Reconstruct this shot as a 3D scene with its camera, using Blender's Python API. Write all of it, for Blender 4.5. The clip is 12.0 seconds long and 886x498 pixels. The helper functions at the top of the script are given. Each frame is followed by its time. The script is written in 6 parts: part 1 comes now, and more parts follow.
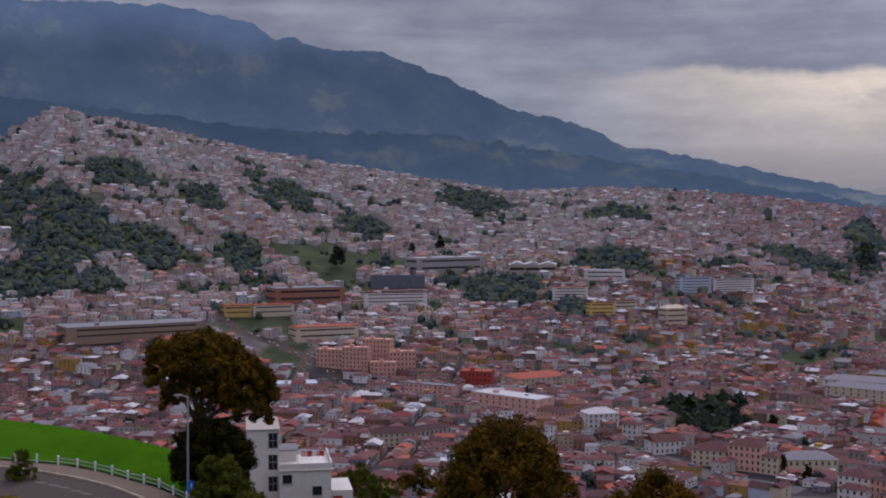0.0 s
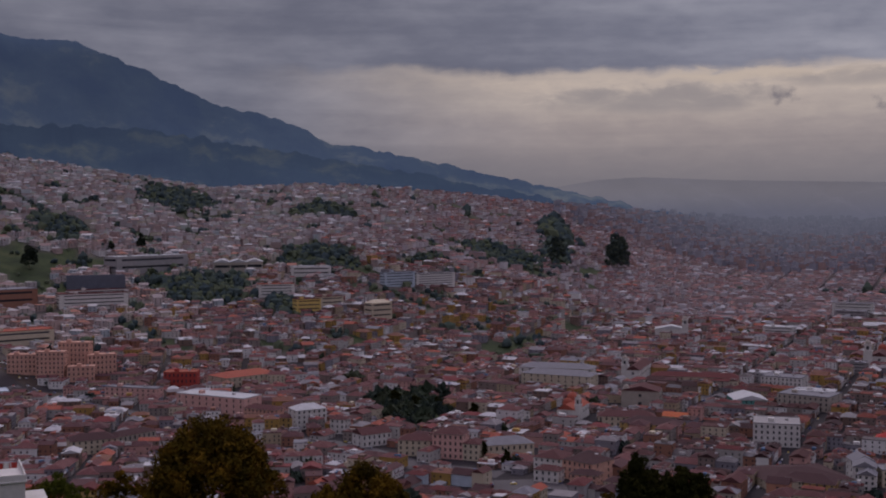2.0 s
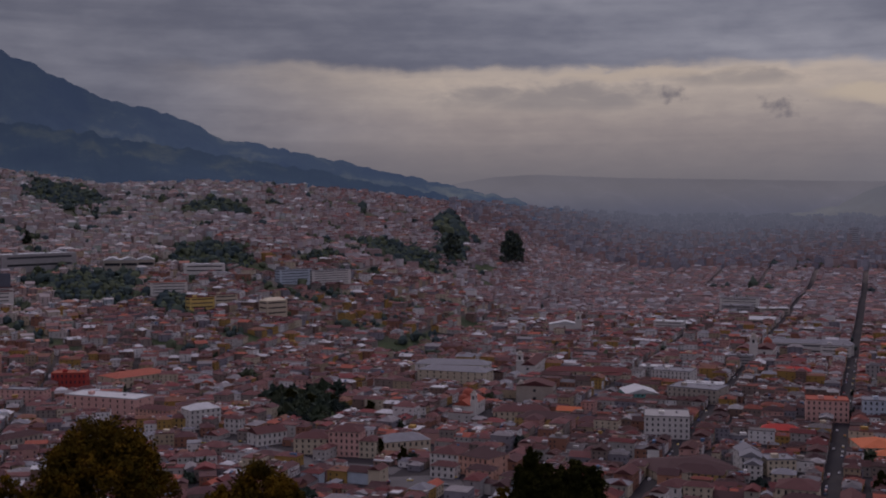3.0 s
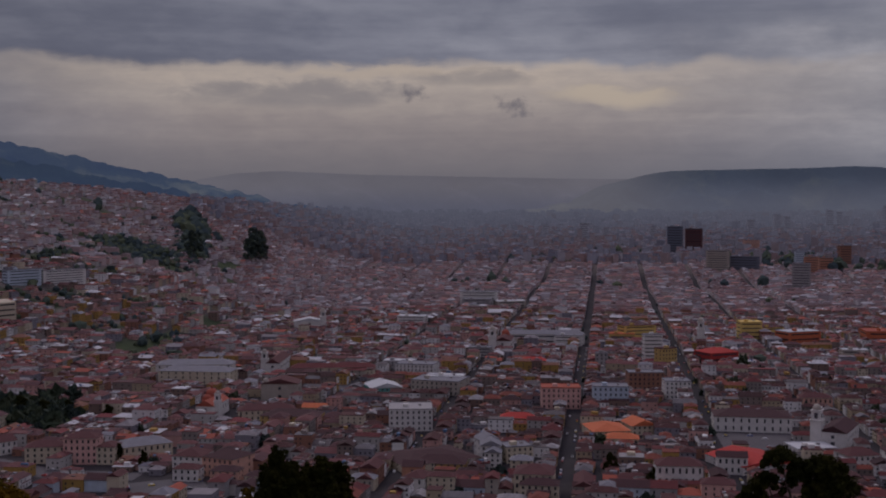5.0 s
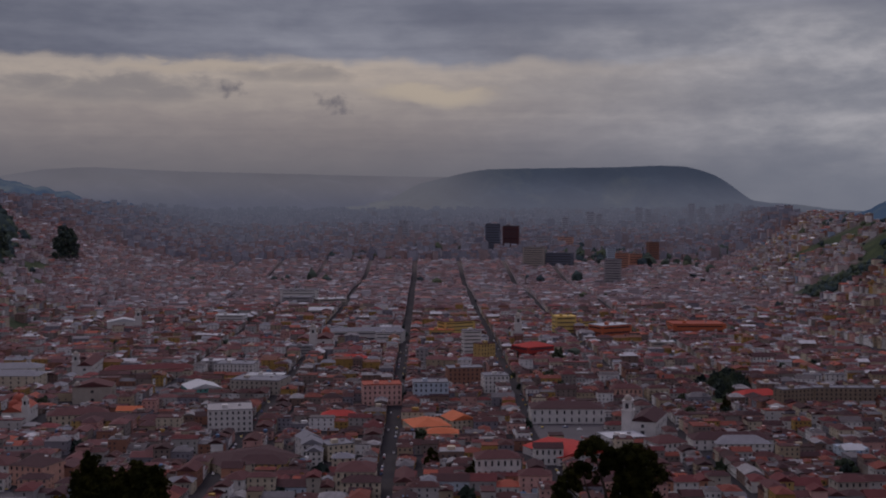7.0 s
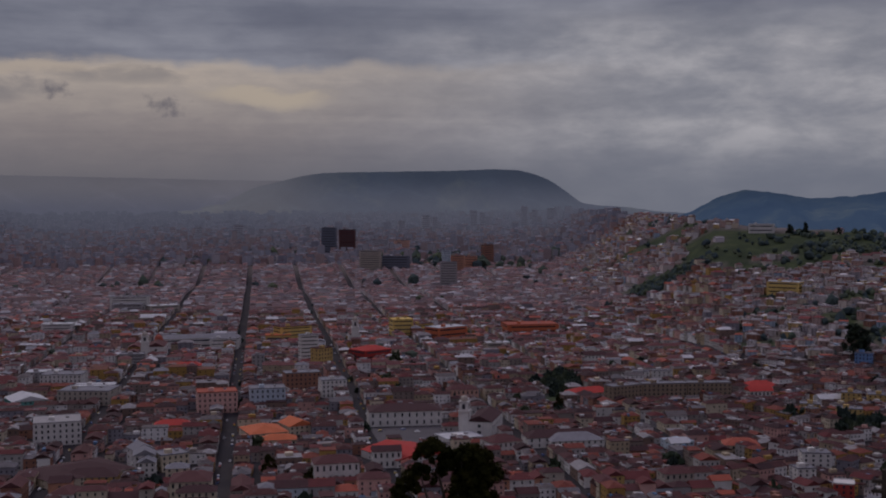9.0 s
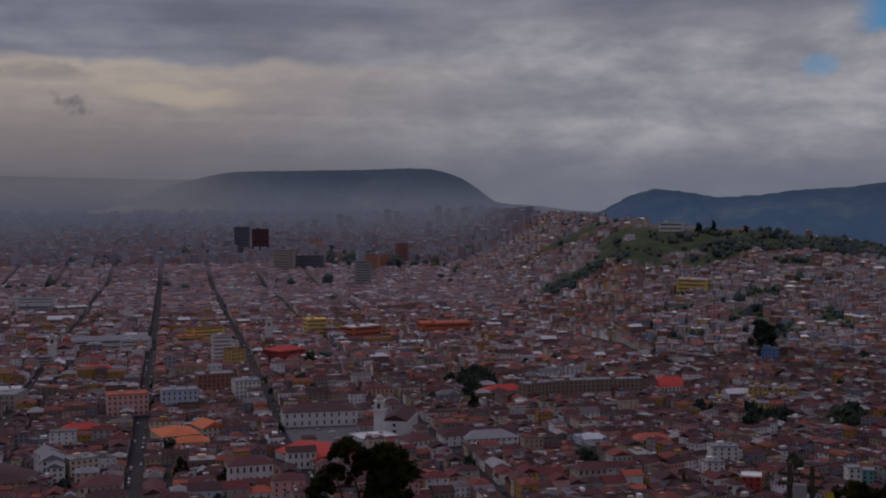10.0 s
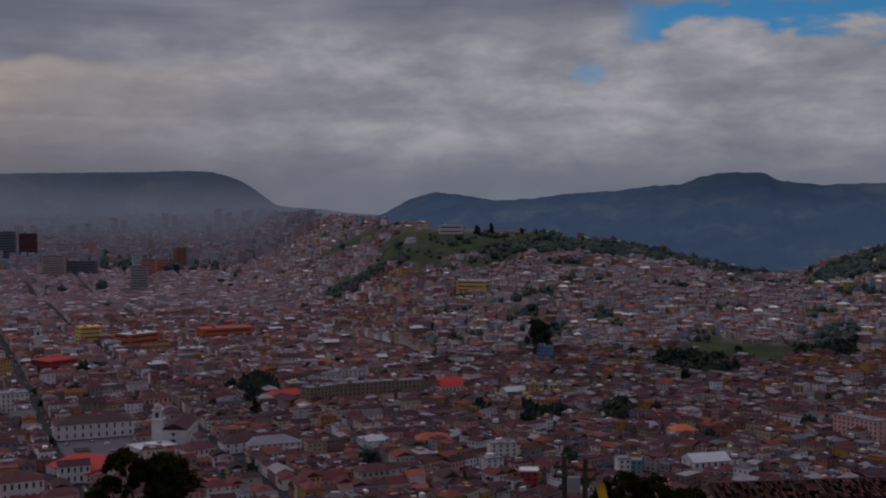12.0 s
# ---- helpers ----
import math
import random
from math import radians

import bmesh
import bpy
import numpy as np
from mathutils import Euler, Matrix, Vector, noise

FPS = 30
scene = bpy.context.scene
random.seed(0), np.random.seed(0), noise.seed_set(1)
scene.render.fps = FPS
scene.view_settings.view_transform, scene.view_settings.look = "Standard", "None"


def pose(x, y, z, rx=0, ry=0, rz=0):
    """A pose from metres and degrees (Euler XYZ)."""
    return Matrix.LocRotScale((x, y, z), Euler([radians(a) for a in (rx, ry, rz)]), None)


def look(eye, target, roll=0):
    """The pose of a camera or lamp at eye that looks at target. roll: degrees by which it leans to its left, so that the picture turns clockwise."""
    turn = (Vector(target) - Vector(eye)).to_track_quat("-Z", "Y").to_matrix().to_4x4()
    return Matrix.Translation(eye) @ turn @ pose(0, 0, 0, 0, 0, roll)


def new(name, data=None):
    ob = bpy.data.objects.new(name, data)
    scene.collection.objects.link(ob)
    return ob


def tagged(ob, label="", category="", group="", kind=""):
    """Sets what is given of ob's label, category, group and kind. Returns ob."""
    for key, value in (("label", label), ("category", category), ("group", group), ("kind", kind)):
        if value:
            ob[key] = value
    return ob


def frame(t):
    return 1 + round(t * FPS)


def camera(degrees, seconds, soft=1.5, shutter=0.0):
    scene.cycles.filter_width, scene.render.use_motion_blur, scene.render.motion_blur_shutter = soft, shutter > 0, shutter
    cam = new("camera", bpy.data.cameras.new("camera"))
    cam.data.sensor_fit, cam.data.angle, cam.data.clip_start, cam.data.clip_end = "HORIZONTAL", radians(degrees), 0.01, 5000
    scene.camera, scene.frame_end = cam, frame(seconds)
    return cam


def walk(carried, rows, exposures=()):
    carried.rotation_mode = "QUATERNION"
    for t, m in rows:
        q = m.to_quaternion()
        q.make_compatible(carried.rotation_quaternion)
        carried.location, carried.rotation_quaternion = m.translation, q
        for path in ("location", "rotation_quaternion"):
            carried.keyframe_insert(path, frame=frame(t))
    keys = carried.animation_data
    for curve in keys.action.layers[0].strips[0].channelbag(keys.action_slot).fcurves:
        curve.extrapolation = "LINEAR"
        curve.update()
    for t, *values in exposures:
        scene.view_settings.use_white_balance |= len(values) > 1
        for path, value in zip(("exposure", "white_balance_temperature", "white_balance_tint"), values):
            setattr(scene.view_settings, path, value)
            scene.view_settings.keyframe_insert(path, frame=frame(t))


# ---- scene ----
cam = camera(41.66, 12.0, soft=2.0)
EYE_Z = 180.0
ARM = 0.12
# seconds, yaw, pitch, roll in degrees
ROWS = [
    (0.0, 0.01, -1.82, 0.14),
    (0.5, -2.79, -1.85, 0.19),
    (1.0, -6.51, -1.93, 0.10),
    (1.5, -10.67, -1.87, 0.10),
    (2.0, -14.38, -1.98, -0.05),
    (2.5, -17.06, -2.07, -0.08),
    (4.5, -28.47, -2.27, 0.08),
    (5.0, -32.05, -2.30, -0.03),
    (5.5, -34.13, -2.23, 0.04),
    (6.0, -36.14, -2.25, 0.15),
    (6.5, -38.31, -2.34, 0.19),
    (7.0, -40.87, -2.42, 0.07),
    (9.0, -48.91, -2.25, -0.15),
    (9.5, -50.96, -2.29, -0.17),
    (10.0, -53.12, -2.31, -0.20),
    (10.5, -55.55, -2.26, 0.11),
    (11.0, -58.02, -2.45, -0.09),
    (11.5, -60.81, -2.38, -0.22),
    (12.0, -63.83, -2.19, -0.22),
]


def eye_pose(yaw, pitch, roll):
    a = radians(-yaw)
    return pose(ARM * math.sin(a), ARM * math.cos(a), EYE_Z, 0, 0, yaw) @ pose(0, 0, 0, 90 + pitch) @ pose(0, 0, 0, 0, 0, roll)


walk(cam, [(t, eye_pose(a, b, c)) for t, a, b, c in ROWS],
     [(0.0, 0.93, 6050, 14), (1.0, 0.72, 6150, 16), (2.5, 0.12, 6270, 18), (5.5, -0.05, 6150, 16), (9.5, -0.15, 6120, 15), (12.0, -0.2, 6080, 15)])

# ---- sky and sun: an overcast afternoon with a bright gap low in the north-west ----
SUN_AZ, SUN_EL = 15.0, 42.0
world = bpy.data.worlds.new("sky")
scene.world = world
world.use_nodes = True


class Nodes:
    """Short hand for node trees."""

    def __init__(self, tree):
        self.tree = tree
        tree.nodes.clear()

    def put(self, kind, ins=(), **attrs):
        n = self.tree.nodes.new(kind)
        for k, v in attrs.items():
            setattr(n, k, v)
        for k, v in (ins.items() if isinstance(ins, dict) else enumerate(ins)):
            if isinstance(v, bpy.types.NodeSocket):
                self.tree.links.new(v, n.inputs[k])
            elif v is not None:
                n.inputs[k].default_value = v
        return n

    def math(self, op, a, b=None, c=None, clamp=False):
        return self.put("ShaderNodeMath", [v for v in (a, b, c) if v is not None], operation=op, use_clamp=clamp).outputs[0]

    def span(self, v, a, b, lo=0.0, hi=1.0):
        return self.put("ShaderNodeMapRange", [v, a, b, lo, hi], interpolation_type="SMOOTHSTEP").outputs[0]

    def noise(self, vec, scale, detail=4.0, rough=0.55, warp=0.0):
        return self.put("ShaderNodeTexNoise", {"Vector": vec, "Scale": scale, "Detail": detail, "Roughness": rough, "Distortion": warp}).outputs[0]

    def mix(self, f, a, b, mode="MIX"):
        n = self.tree.nodes.new("ShaderNodeMix")
        n.data_type, n.blend_type = "RGBA", mode
        for i, v in ((0, f), (6, a), (7, b)):
            if isinstance(v, bpy.types.NodeSocket):
                self.tree.links.new(v, n.inputs[i])
            else:
                n.inputs[i].default_value = v if i == 0 else (*v[:3], 1)
        return n.outputs[2]

    def vec(self, x, y, z=0.0):
        return self.put("ShaderNodeCombineXYZ", [x, y, z]).outputs[0]

    def ramp(self, f, stops, mode="LINEAR"):
        n = self.put("ShaderNodeValToRGB", [f])
        r = n.color_ramp
        r.interpolation = mode
        while len(r.elements) < len(stops):
            r.elements.new(0.5)
        for e, (p, c) in zip(r.elements, stops):
            e.position, e.color = p, (*c, 1)
        return n.outputs[0]


w = Nodes(world.node_tree)
way = w.put("ShaderNodeTexCoord").outputs["Generated"]
sx, sy, sz = w.put("ShaderNodeSeparateXYZ", [way]).outputs
az = w.math("MULTIPLY", w.math("ARCTAN2", sx, sy), 57.2958)
el = w.math("MULTIPLY", w.math("ARCSINE", sz), 57.2958)
flat = w.vec(w.math("MULTIPLY", az, 0.105), w.math("MULTIPLY", el, 0.34))
big = w.noise(flat, 0.6, 5, 0.5, 0.2)
mid = w.noise(flat, 1.7, 6, 0.52, 0.15)
puff = w.noise(w.vec(w.math("MULTIPLY", az, 0.20), w.math("MULTIPLY", el, 0.50)), 1.0, 8, 0.56, 0.15)
# long flat streaks and small torn edges
streak = w.noise(w.vec(w.math("MULTIPLY", az, 0.045), w.math("MULTIPLY", el, 0.85), 7.0), 1.0, 6, 0.55, 0.5)
torn_ = w.noise(w.vec(w.math("MULTIPLY", az, 0.5), w.math("MULTIPLY", el, 1.3), 2.0), 1.0, 6, 0.6, 0.3)
wob = w.math("ADD", w.math("MULTIPLY_ADD", w.noise(w.vec(w.math("MULTIPLY", az, 0.09), 3.3), 1.5, 4), 2.0, -1.0), w.math("MULTIPLY_ADD", torn_, 0.9, -0.45))
elw = w.math("ADD", el, wob)
# grey cloud deck, mottled
deck = w.ramp(w.math("ADD", w.math("MULTIPLY", big, 0.45), w.math("ADD", w.math("MULTIPLY", mid, 0.25), w.math("MULTIPLY_ADD", torn_, 0.10, w.math("MULTIPLY", streak, 0.20)))),
              [(0.33, (0.105, 0.112, 0.145)), (0.46, (0.15, 0.157, 0.19)), (0.56, (0.215, 0.22, 0.25)), (0.70, (0.33, 0.33, 0.35))])
deck = w.mix(w.span(az, 34, 4), deck, w.mix(1.0, deck, (0.74, 0.74, 0.76), "MULTIPLY"))
# towards the north-east the deck is broken into lighter heaps
east = w.math("MULTIPLY", w.span(az, 36, 62), w.span(elw, 10.0, 7.6))
heaps = w.ramp(w.math("ADD", w.math("MULTIPLY", puff, 0.72), w.math("MULTIPLY_ADD", torn_, 0.18, w.math("MULTIPLY", streak, 0.10))), [(0.34, (0.195, 0.20, 0.222)), (0.45, (0.25, 0.251, 0.268)), (0.53, (0.31, 0.305, 0.313)), (0.64, (0.42, 0.405, 0.40))])
deck = w.mix(east, deck, heaps)
# warm gap under the deck
gap = w.math("MULTIPLY", w.math("MULTIPLY", w.span(elw, 7.0, 6.3), w.span(az, 3, 22)), w.span(az, 62, 34))
warm = w.ramp(w.math("MULTIPLY_ADD", w.math("ADD", w.math("MULTIPLY", streak, 0.65), w.math("MULTIPLY", torn_, 0.35)), 0.62, w.math("MULTIPLY_ADD", elw, 0.115, -0.17)),
              [(0.25, (0.19, 0.168, 0.165)), (0.55, (0.275, 0.238, 0.215)), (0.80, (0.385, 0.33, 0.275)), (0.95, (0.49, 0.41, 0.32))])
sky = w.mix(w.math("MULTIPLY", gap, 0.92), deck, warm)
# soft grey bars across the gap, and a brighter torn streak at its eastern end
for ba, be, bw, bh, bc, bk in ((25.0, 5.3, 6.5, 0.75, (0.19, 0.178, 0.178), 0.62), (33.5, 6.0, 3.5, 0.5, (0.20, 0.185, 0.18), 0.5), (40.3, 5.25, 3.6, 0.62, (0.46, 0.385, 0.285), 0.75), (29.0, 6.35, 5.0, 0.35, (0.42, 0.35, 0.27), 0.5)):
    q = w.math("ADD", w.math("POWER", w.math("DIVIDE", w.math("SUBTRACT", az, ba), bw), 2.0), w.math("POWER", w.math("DIVIDE", w.math("SUBTRACT", elw, be), bh), 2.0))
    sky = w.mix(w.math("MULTIPLY", w.span(w.math("MULTIPLY_ADD", torn_, 1.6, w.math("SUBTRACT", q, 0.8)), 1.25, 0.0), bk), sky, bc)
# two dark scud wisps in the gap
for wa, we, ws in ((30.6, 5.3, 0.7), (35.5, 4.65, 0.95)):
    far = w.math("ADD", w.math("POWER", w.math("DIVIDE", w.math("SUBTRACT", az, wa), ws), 2.0), w.math("POWER", w.math("DIVIDE", w.math("SUBTRACT", el, we), ws * 0.6), 2.0))
    torn = w.span(w.math("ADD", far, w.math("MULTIPLY_ADD", w.noise(w.vec(w.math("MULTIPLY", az, 0.9), w.math("MULTIPLY", el, 1.1)), 2.0, 3, 0.5), 7.0, -3.1)), 1.8, -1.0)
    sky = w.mix(w.math("MULTIPLY", torn, 0.72), sky, (0.115, 0.11, 0.125))
# low air over the horizon
low_air = w.mix(w.span(az, 30, 66), (0.138, 0.132, 0.142), (0.150, 0.162, 0.192))
sky = w.mix(w.math("MULTIPLY", w.span(el, 4.2, 0.6), 0.85), sky, low_air)
# the deck overhead grows brighter, as under any overcast sky
sky = w.mix(w.span(el, 10, 60), sky, (0.52, 0.475, 0.60))
blue = w.put("ShaderNodeTexSky", sky_type="NISHITA", sun_disc=False, sun_elevation=radians(SUN_EL), sun_rotation=radians(SUN_AZ), altitude=2800.0)
blue = w.mix(1.0, blue.outputs[0], (0.020, 0.053, 0.066), "MULTIPLY")
ragged = w.math("MULTIPLY_ADD", w.math("SUBTRACT", puff, 0.5), -5.0, el)
hole = w.math("MULTIPLY", w.math("MULTIPLY", w.span(az, 71.8, 74.6), w.span(ragged, 7.7, 8.4)), w.span(ragged, 9.6, 9.0))
off = w.math("ADD", w.math("POWER", w.math("DIVIDE", w.math("SUBTRACT", az, 71.0), 0.9), 2.0), w.math("POWER", w.math("DIVIDE", w.math("SUBTRACT", el, 6.3), 0.55), 2.0))
hole = w.math("MAXIMUM", hole, w.math("MULTIPLY", w.span(off, 1.6, 0.0), 0.42))
sky = w.mix(hole, sky, blue)
out = w.put("ShaderNodeBackground", [sky, 1.0])
w.put("ShaderNodeOutputWorld", [out.outputs[0]])

sun = new("sun", bpy.data.lights.new("sun", "SUN"))
sun.data.energy, sun.data.angle, sun.data.color = 0.7, radians(25), (1.0, 0.93, 0.86)
sun.matrix_world = look((0, 0, 0), (-math.sin(radians(SUN_AZ)), -math.cos(radians(SUN_AZ)), -math.tan(radians(SUN_EL))))

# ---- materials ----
# emission colour of the painted haze, and the ranges it fades in over
HAZE_GLOW = (0.085, 0.089, 0.112)
HAZE_SPAN = (2450, 4750)


def surface(name, stops, rough=0.85, by="island", stain=0.35, scale=0.15, bump=0.0, bump_scale=3.0, metal=0.0, mode="CONSTANT", spec=0.15, haze_span=None):
    """A weathered surface: a base colour out of stops (picked per island, per object or by noise), stained at two
    scales; a range span, if given, mixes in painted haze.
    """
    m = bpy.data.materials.new(name)
    m.use_nodes = True
    n = Nodes(m.node_tree)
    pos = n.put("ShaderNodeNewGeometry").outputs
    p = pos["Position"]
    if by == "island":
        pick = pos["Random Per Island"]
    elif by == "object":
        pick = n.put("ShaderNodeObjectInfo").outputs["Random"]
    else:
        pick, mode = n.noise(p, by, 5, 0.6), "LINEAR"
    col = n.ramp(pick, stops, mode) if len(stops) > 1 else None
    base = col if col is not None else stops[0][1]
    s1, s2 = n.noise(p, scale, 4), n.noise(p, scale * 9, 3)
    dirt = n.math("MULTIPLY_ADD", s1, 1.3 * stain, n.math("MULTIPLY_ADD", s2, 0.7 * stain, 1.0 - stain))
    col = n.mix(1.0, base, n.put("ShaderNodeCombineColor", [dirt, dirt, dirt]).outputs[0], "MULTIPLY")
    ins = {"Base Color": col, "Roughness": rough, "Metallic": metal, "Specular IOR Level": spec}
    if bump:
        ins["Normal"] = n.put("ShaderNodeBump", {"Strength": bump, "Distance": 0.3, "Height": n.noise(p, bump_scale, 4)}).outputs[0]
    sh = n.put("ShaderNodeBsdfPrincipled", ins).outputs[0]
    if haze_span:
        # painted haze over the valley's far end: emission mixed in by range
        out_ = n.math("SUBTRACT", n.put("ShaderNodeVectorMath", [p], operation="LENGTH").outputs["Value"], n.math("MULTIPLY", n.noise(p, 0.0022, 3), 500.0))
        air = n.put("ShaderNodeEmission", [(*HAZE_GLOW, 1), 1.0]).outputs[0]
        sh = n.put("ShaderNodeMixShader", [n.span(out_, *haze_span), sh, air]).outputs[0]
    n.put("ShaderNodeOutputMaterial", [sh])
    return m


def even(*cols):
    return [(i / len(cols), c) for i, c in enumerate(cols)]


BROWN, DKBROWN, CLAY, MAROON = (0.130, 0.055, 0.054), (0.088, 0.042, 0.044), (0.29, 0.085, 0.058), (0.17, 0.048, 0.048)
ZINC, CONC, WHITE, CREAM = (0.19, 0.185, 0.20), (0.21, 0.19, 0.195), (0.66, 0.64, 0.62), (0.50, 0.43, 0.32)
PINK, OCHRE, TEALC, SKYB, BRICKC = (0.48, 0.28, 0.24), (0.46, 0.32, 0.12), (0.12, 0.30, 0.27), (0.30, 0.38, 0.46), (0.26, 0.13, 0.09)
tile_roofs = surface("clay_tile_roofs", even(BROWN, DKBROWN, BROWN, MAROON, BROWN, DKBROWN, BROWN, CLAY, DKBROWN, BROWN, (0.18, 0.085, 0.06), ZINC, BROWN, CONC, DKBROWN, (0.45, 0.44, 0.45)), stain=0.65, scale=0.25)
flat_roofs = surface("slab_and_sheet_roofs", even(CONC, ZINC, BROWN, CONC, (0.20, 0.15, 0.14), ZINC, MAROON, CONC, WHITE, (0.17, 0.14, 0.14), CLAY, CONC, BROWN, (0.30, 0.26, 0.25)), stain=0.5)
# clay_tile_roofs at about half brightness: lens falloff painted into near roofs
dimmed_tile_roofs = surface("dimmed_clay_tile_roofs", even((0.068, 0.029, 0.029), (0.047, 0.023, 0.025), (0.072, 0.031, 0.031), (0.098, 0.026, 0.027), (0.060, 0.026, 0.027), (0.043, 0.022, 0.024), (0.072, 0.031, 0.030), (0.160, 0.046, 0.034), (0.049, 0.025, 0.025), (0.076, 0.032, 0.031), (0.165, 0.052, 0.038), (0.110, 0.095, 0.095), (0.068, 0.029, 0.029), (0.130, 0.120, 0.125), (0.046, 0.023, 0.025), (0.240, 0.225, 0.225)), stain=0.75, scale=0.3)
old_walls = surface("limewashed_walls", even(WHITE, (0.361, 0.291, 0.199), (0.363, 0.341, 0.317), (0.246, 0.211, 0.189), PINK, (0.431, 0.409, 0.385), (0.214, 0.168, 0.145), CREAM, (0.341, 0.214, 0.066), WHITE, (0.221, 0.209, 0.233), BRICKC, (0.182, 0.124, 0.101)), stain=0.4)
hill_walls = surface("painted_block_walls", even((0.425, 0.378, 0.354), (0.448, 0.283, 0.236), (0.614, 0.578, 0.555), BRICKC, (0.330, 0.283, 0.260), (0.472, 0.401, 0.307), (0.401, 0.295, 0.260), (0.543, 0.507, 0.484), (0.425, 0.307, 0.142), (0.307, 0.283, 0.295), (0.283, 0.354, 0.425), (0.378, 0.248, 0.201), (0.472, 0.413, 0.366), (0.260, 0.189, 0.165)), stain=0.4)
# pale bluish colours plus emission by range: haze painted on the valley end
hazed_walls = surface("hazed_tower_walls", even((0.29, 0.30, 0.34), (0.33, 0.33, 0.37), (0.26, 0.26, 0.30), (0.36, 0.35, 0.38)), stain=0.2, haze_span=HAZE_SPAN)
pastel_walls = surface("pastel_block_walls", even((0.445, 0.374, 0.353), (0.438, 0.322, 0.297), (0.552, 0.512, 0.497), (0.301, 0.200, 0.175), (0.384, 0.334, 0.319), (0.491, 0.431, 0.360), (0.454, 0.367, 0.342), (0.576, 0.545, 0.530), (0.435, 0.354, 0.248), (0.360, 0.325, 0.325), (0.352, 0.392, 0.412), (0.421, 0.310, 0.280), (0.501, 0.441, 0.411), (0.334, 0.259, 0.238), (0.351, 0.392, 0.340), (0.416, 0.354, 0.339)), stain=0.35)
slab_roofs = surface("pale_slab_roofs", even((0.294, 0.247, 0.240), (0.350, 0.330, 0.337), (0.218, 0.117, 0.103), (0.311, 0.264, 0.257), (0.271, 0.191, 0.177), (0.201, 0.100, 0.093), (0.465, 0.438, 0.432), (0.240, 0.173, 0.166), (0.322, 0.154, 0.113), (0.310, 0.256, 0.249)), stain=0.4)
# greyed colours and emission by range paint haze on the far blocks
far_walls = surface("hazed_block_walls", even((0.27, 0.26, 0.29), (0.31, 0.29, 0.31), (0.25, 0.19, 0.19), (0.36, 0.34, 0.36), (0.21, 0.20, 0.24), (0.30, 0.23, 0.22)), stain=0.4, haze_span=HAZE_SPAN)
far_roofs = surface("hazed_roofs", even((0.16, 0.15, 0.18), (0.13, 0.11, 0.13), (0.18, 0.17, 0.20), (0.14, 0.11, 0.13), (0.21, 0.20, 0.23), (0.13, 0.11, 0.13)), stain=0.4, haze_span=HAZE_SPAN)
pane_dark = surface("dark_window_panes", even((0.035, 0.037, 0.045), (0.06, 0.06, 0.07), (0.02, 0.022, 0.03)), rough=0.25, stain=0.2)
asphalt = surface("asphalt", [(0, (0.047, 0.035, 0.028)), (1, (0.070, 0.054, 0.043))], by=0.05, stain=0.3, scale=0.5)
paving = surface("stone_paving", [(0, (0.075, 0.068, 0.072)), (1, (0.115, 0.105, 0.108))], by=0.08, stain=0.35, scale=0.6)
kerb_stone = surface("kerb_concrete", [(0, (0.110, 0.086, 0.063)), (1, (0.161, 0.126, 0.092))], by=0.5, stain=0.35, scale=1.0)
white_paint = surface("white_paint", [(0, (0.66, 0.66, 0.66))], stain=0.3, scale=0.7, rough=0.6)
galvanised = surface("galvanised_steel", [(0, (0.36, 0.37, 0.39))], stain=0.25, scale=1.5, rough=0.5, metal=0.6)
lawn_green = surface("mown_lawn", [(0.25, (0.030, 0.092, 0.004)), (0.55, (0.042, 0.116, 0.005)), (0.8, (0.058, 0.132, 0.007))], by=0.12, stain=0.25, scale=0.5, bump=0.2, bump_scale=4, spec=0.0)
bark = surface("bark", [(0.3, (0.06, 0.045, 0.035)), (0.7, (0.11, 0.085, 0.065))], by=3.0, stain=0.4, scale=2, bump=0.7, bump_scale=8)
leaf_olive = surface("olive_leaves", [(0.30, (0.033, 0.025, 0.005)), (0.46, (0.065, 0.044, 0.006)), (0.58, (0.123, 0.070, 0.008)), (0.72, (0.162, 0.085, 0.010))], by=0.75, stain=0.45, scale=0.8, spec=0.02)
leaf_dark = surface("dark_leaves", [(0.3, (0.015, 0.017, 0.005)), (0.5, (0.023, 0.024, 0.006)), (0.7, (0.040, 0.036, 0.008))], by=0.8, stain=0.4, scale=0.8, spec=0.02)
leaf_green = surface("green_leaves", [(0.3, (0.040, 0.052, 0.008)), (0.5, (0.065, 0.078, 0.011)), (0.7, (0.105, 0.105, 0.016))], by=0.9, stain=0.4, scale=0.8, spec=0.02)
city_trees_mat = surface("city_foliage", even((0.020, 0.031, 0.022), (0.028, 0.040, 0.022), (0.016, 0.025, 0.021), (0.036, 0.045, 0.024)), stain=0.4, scale=0.3)

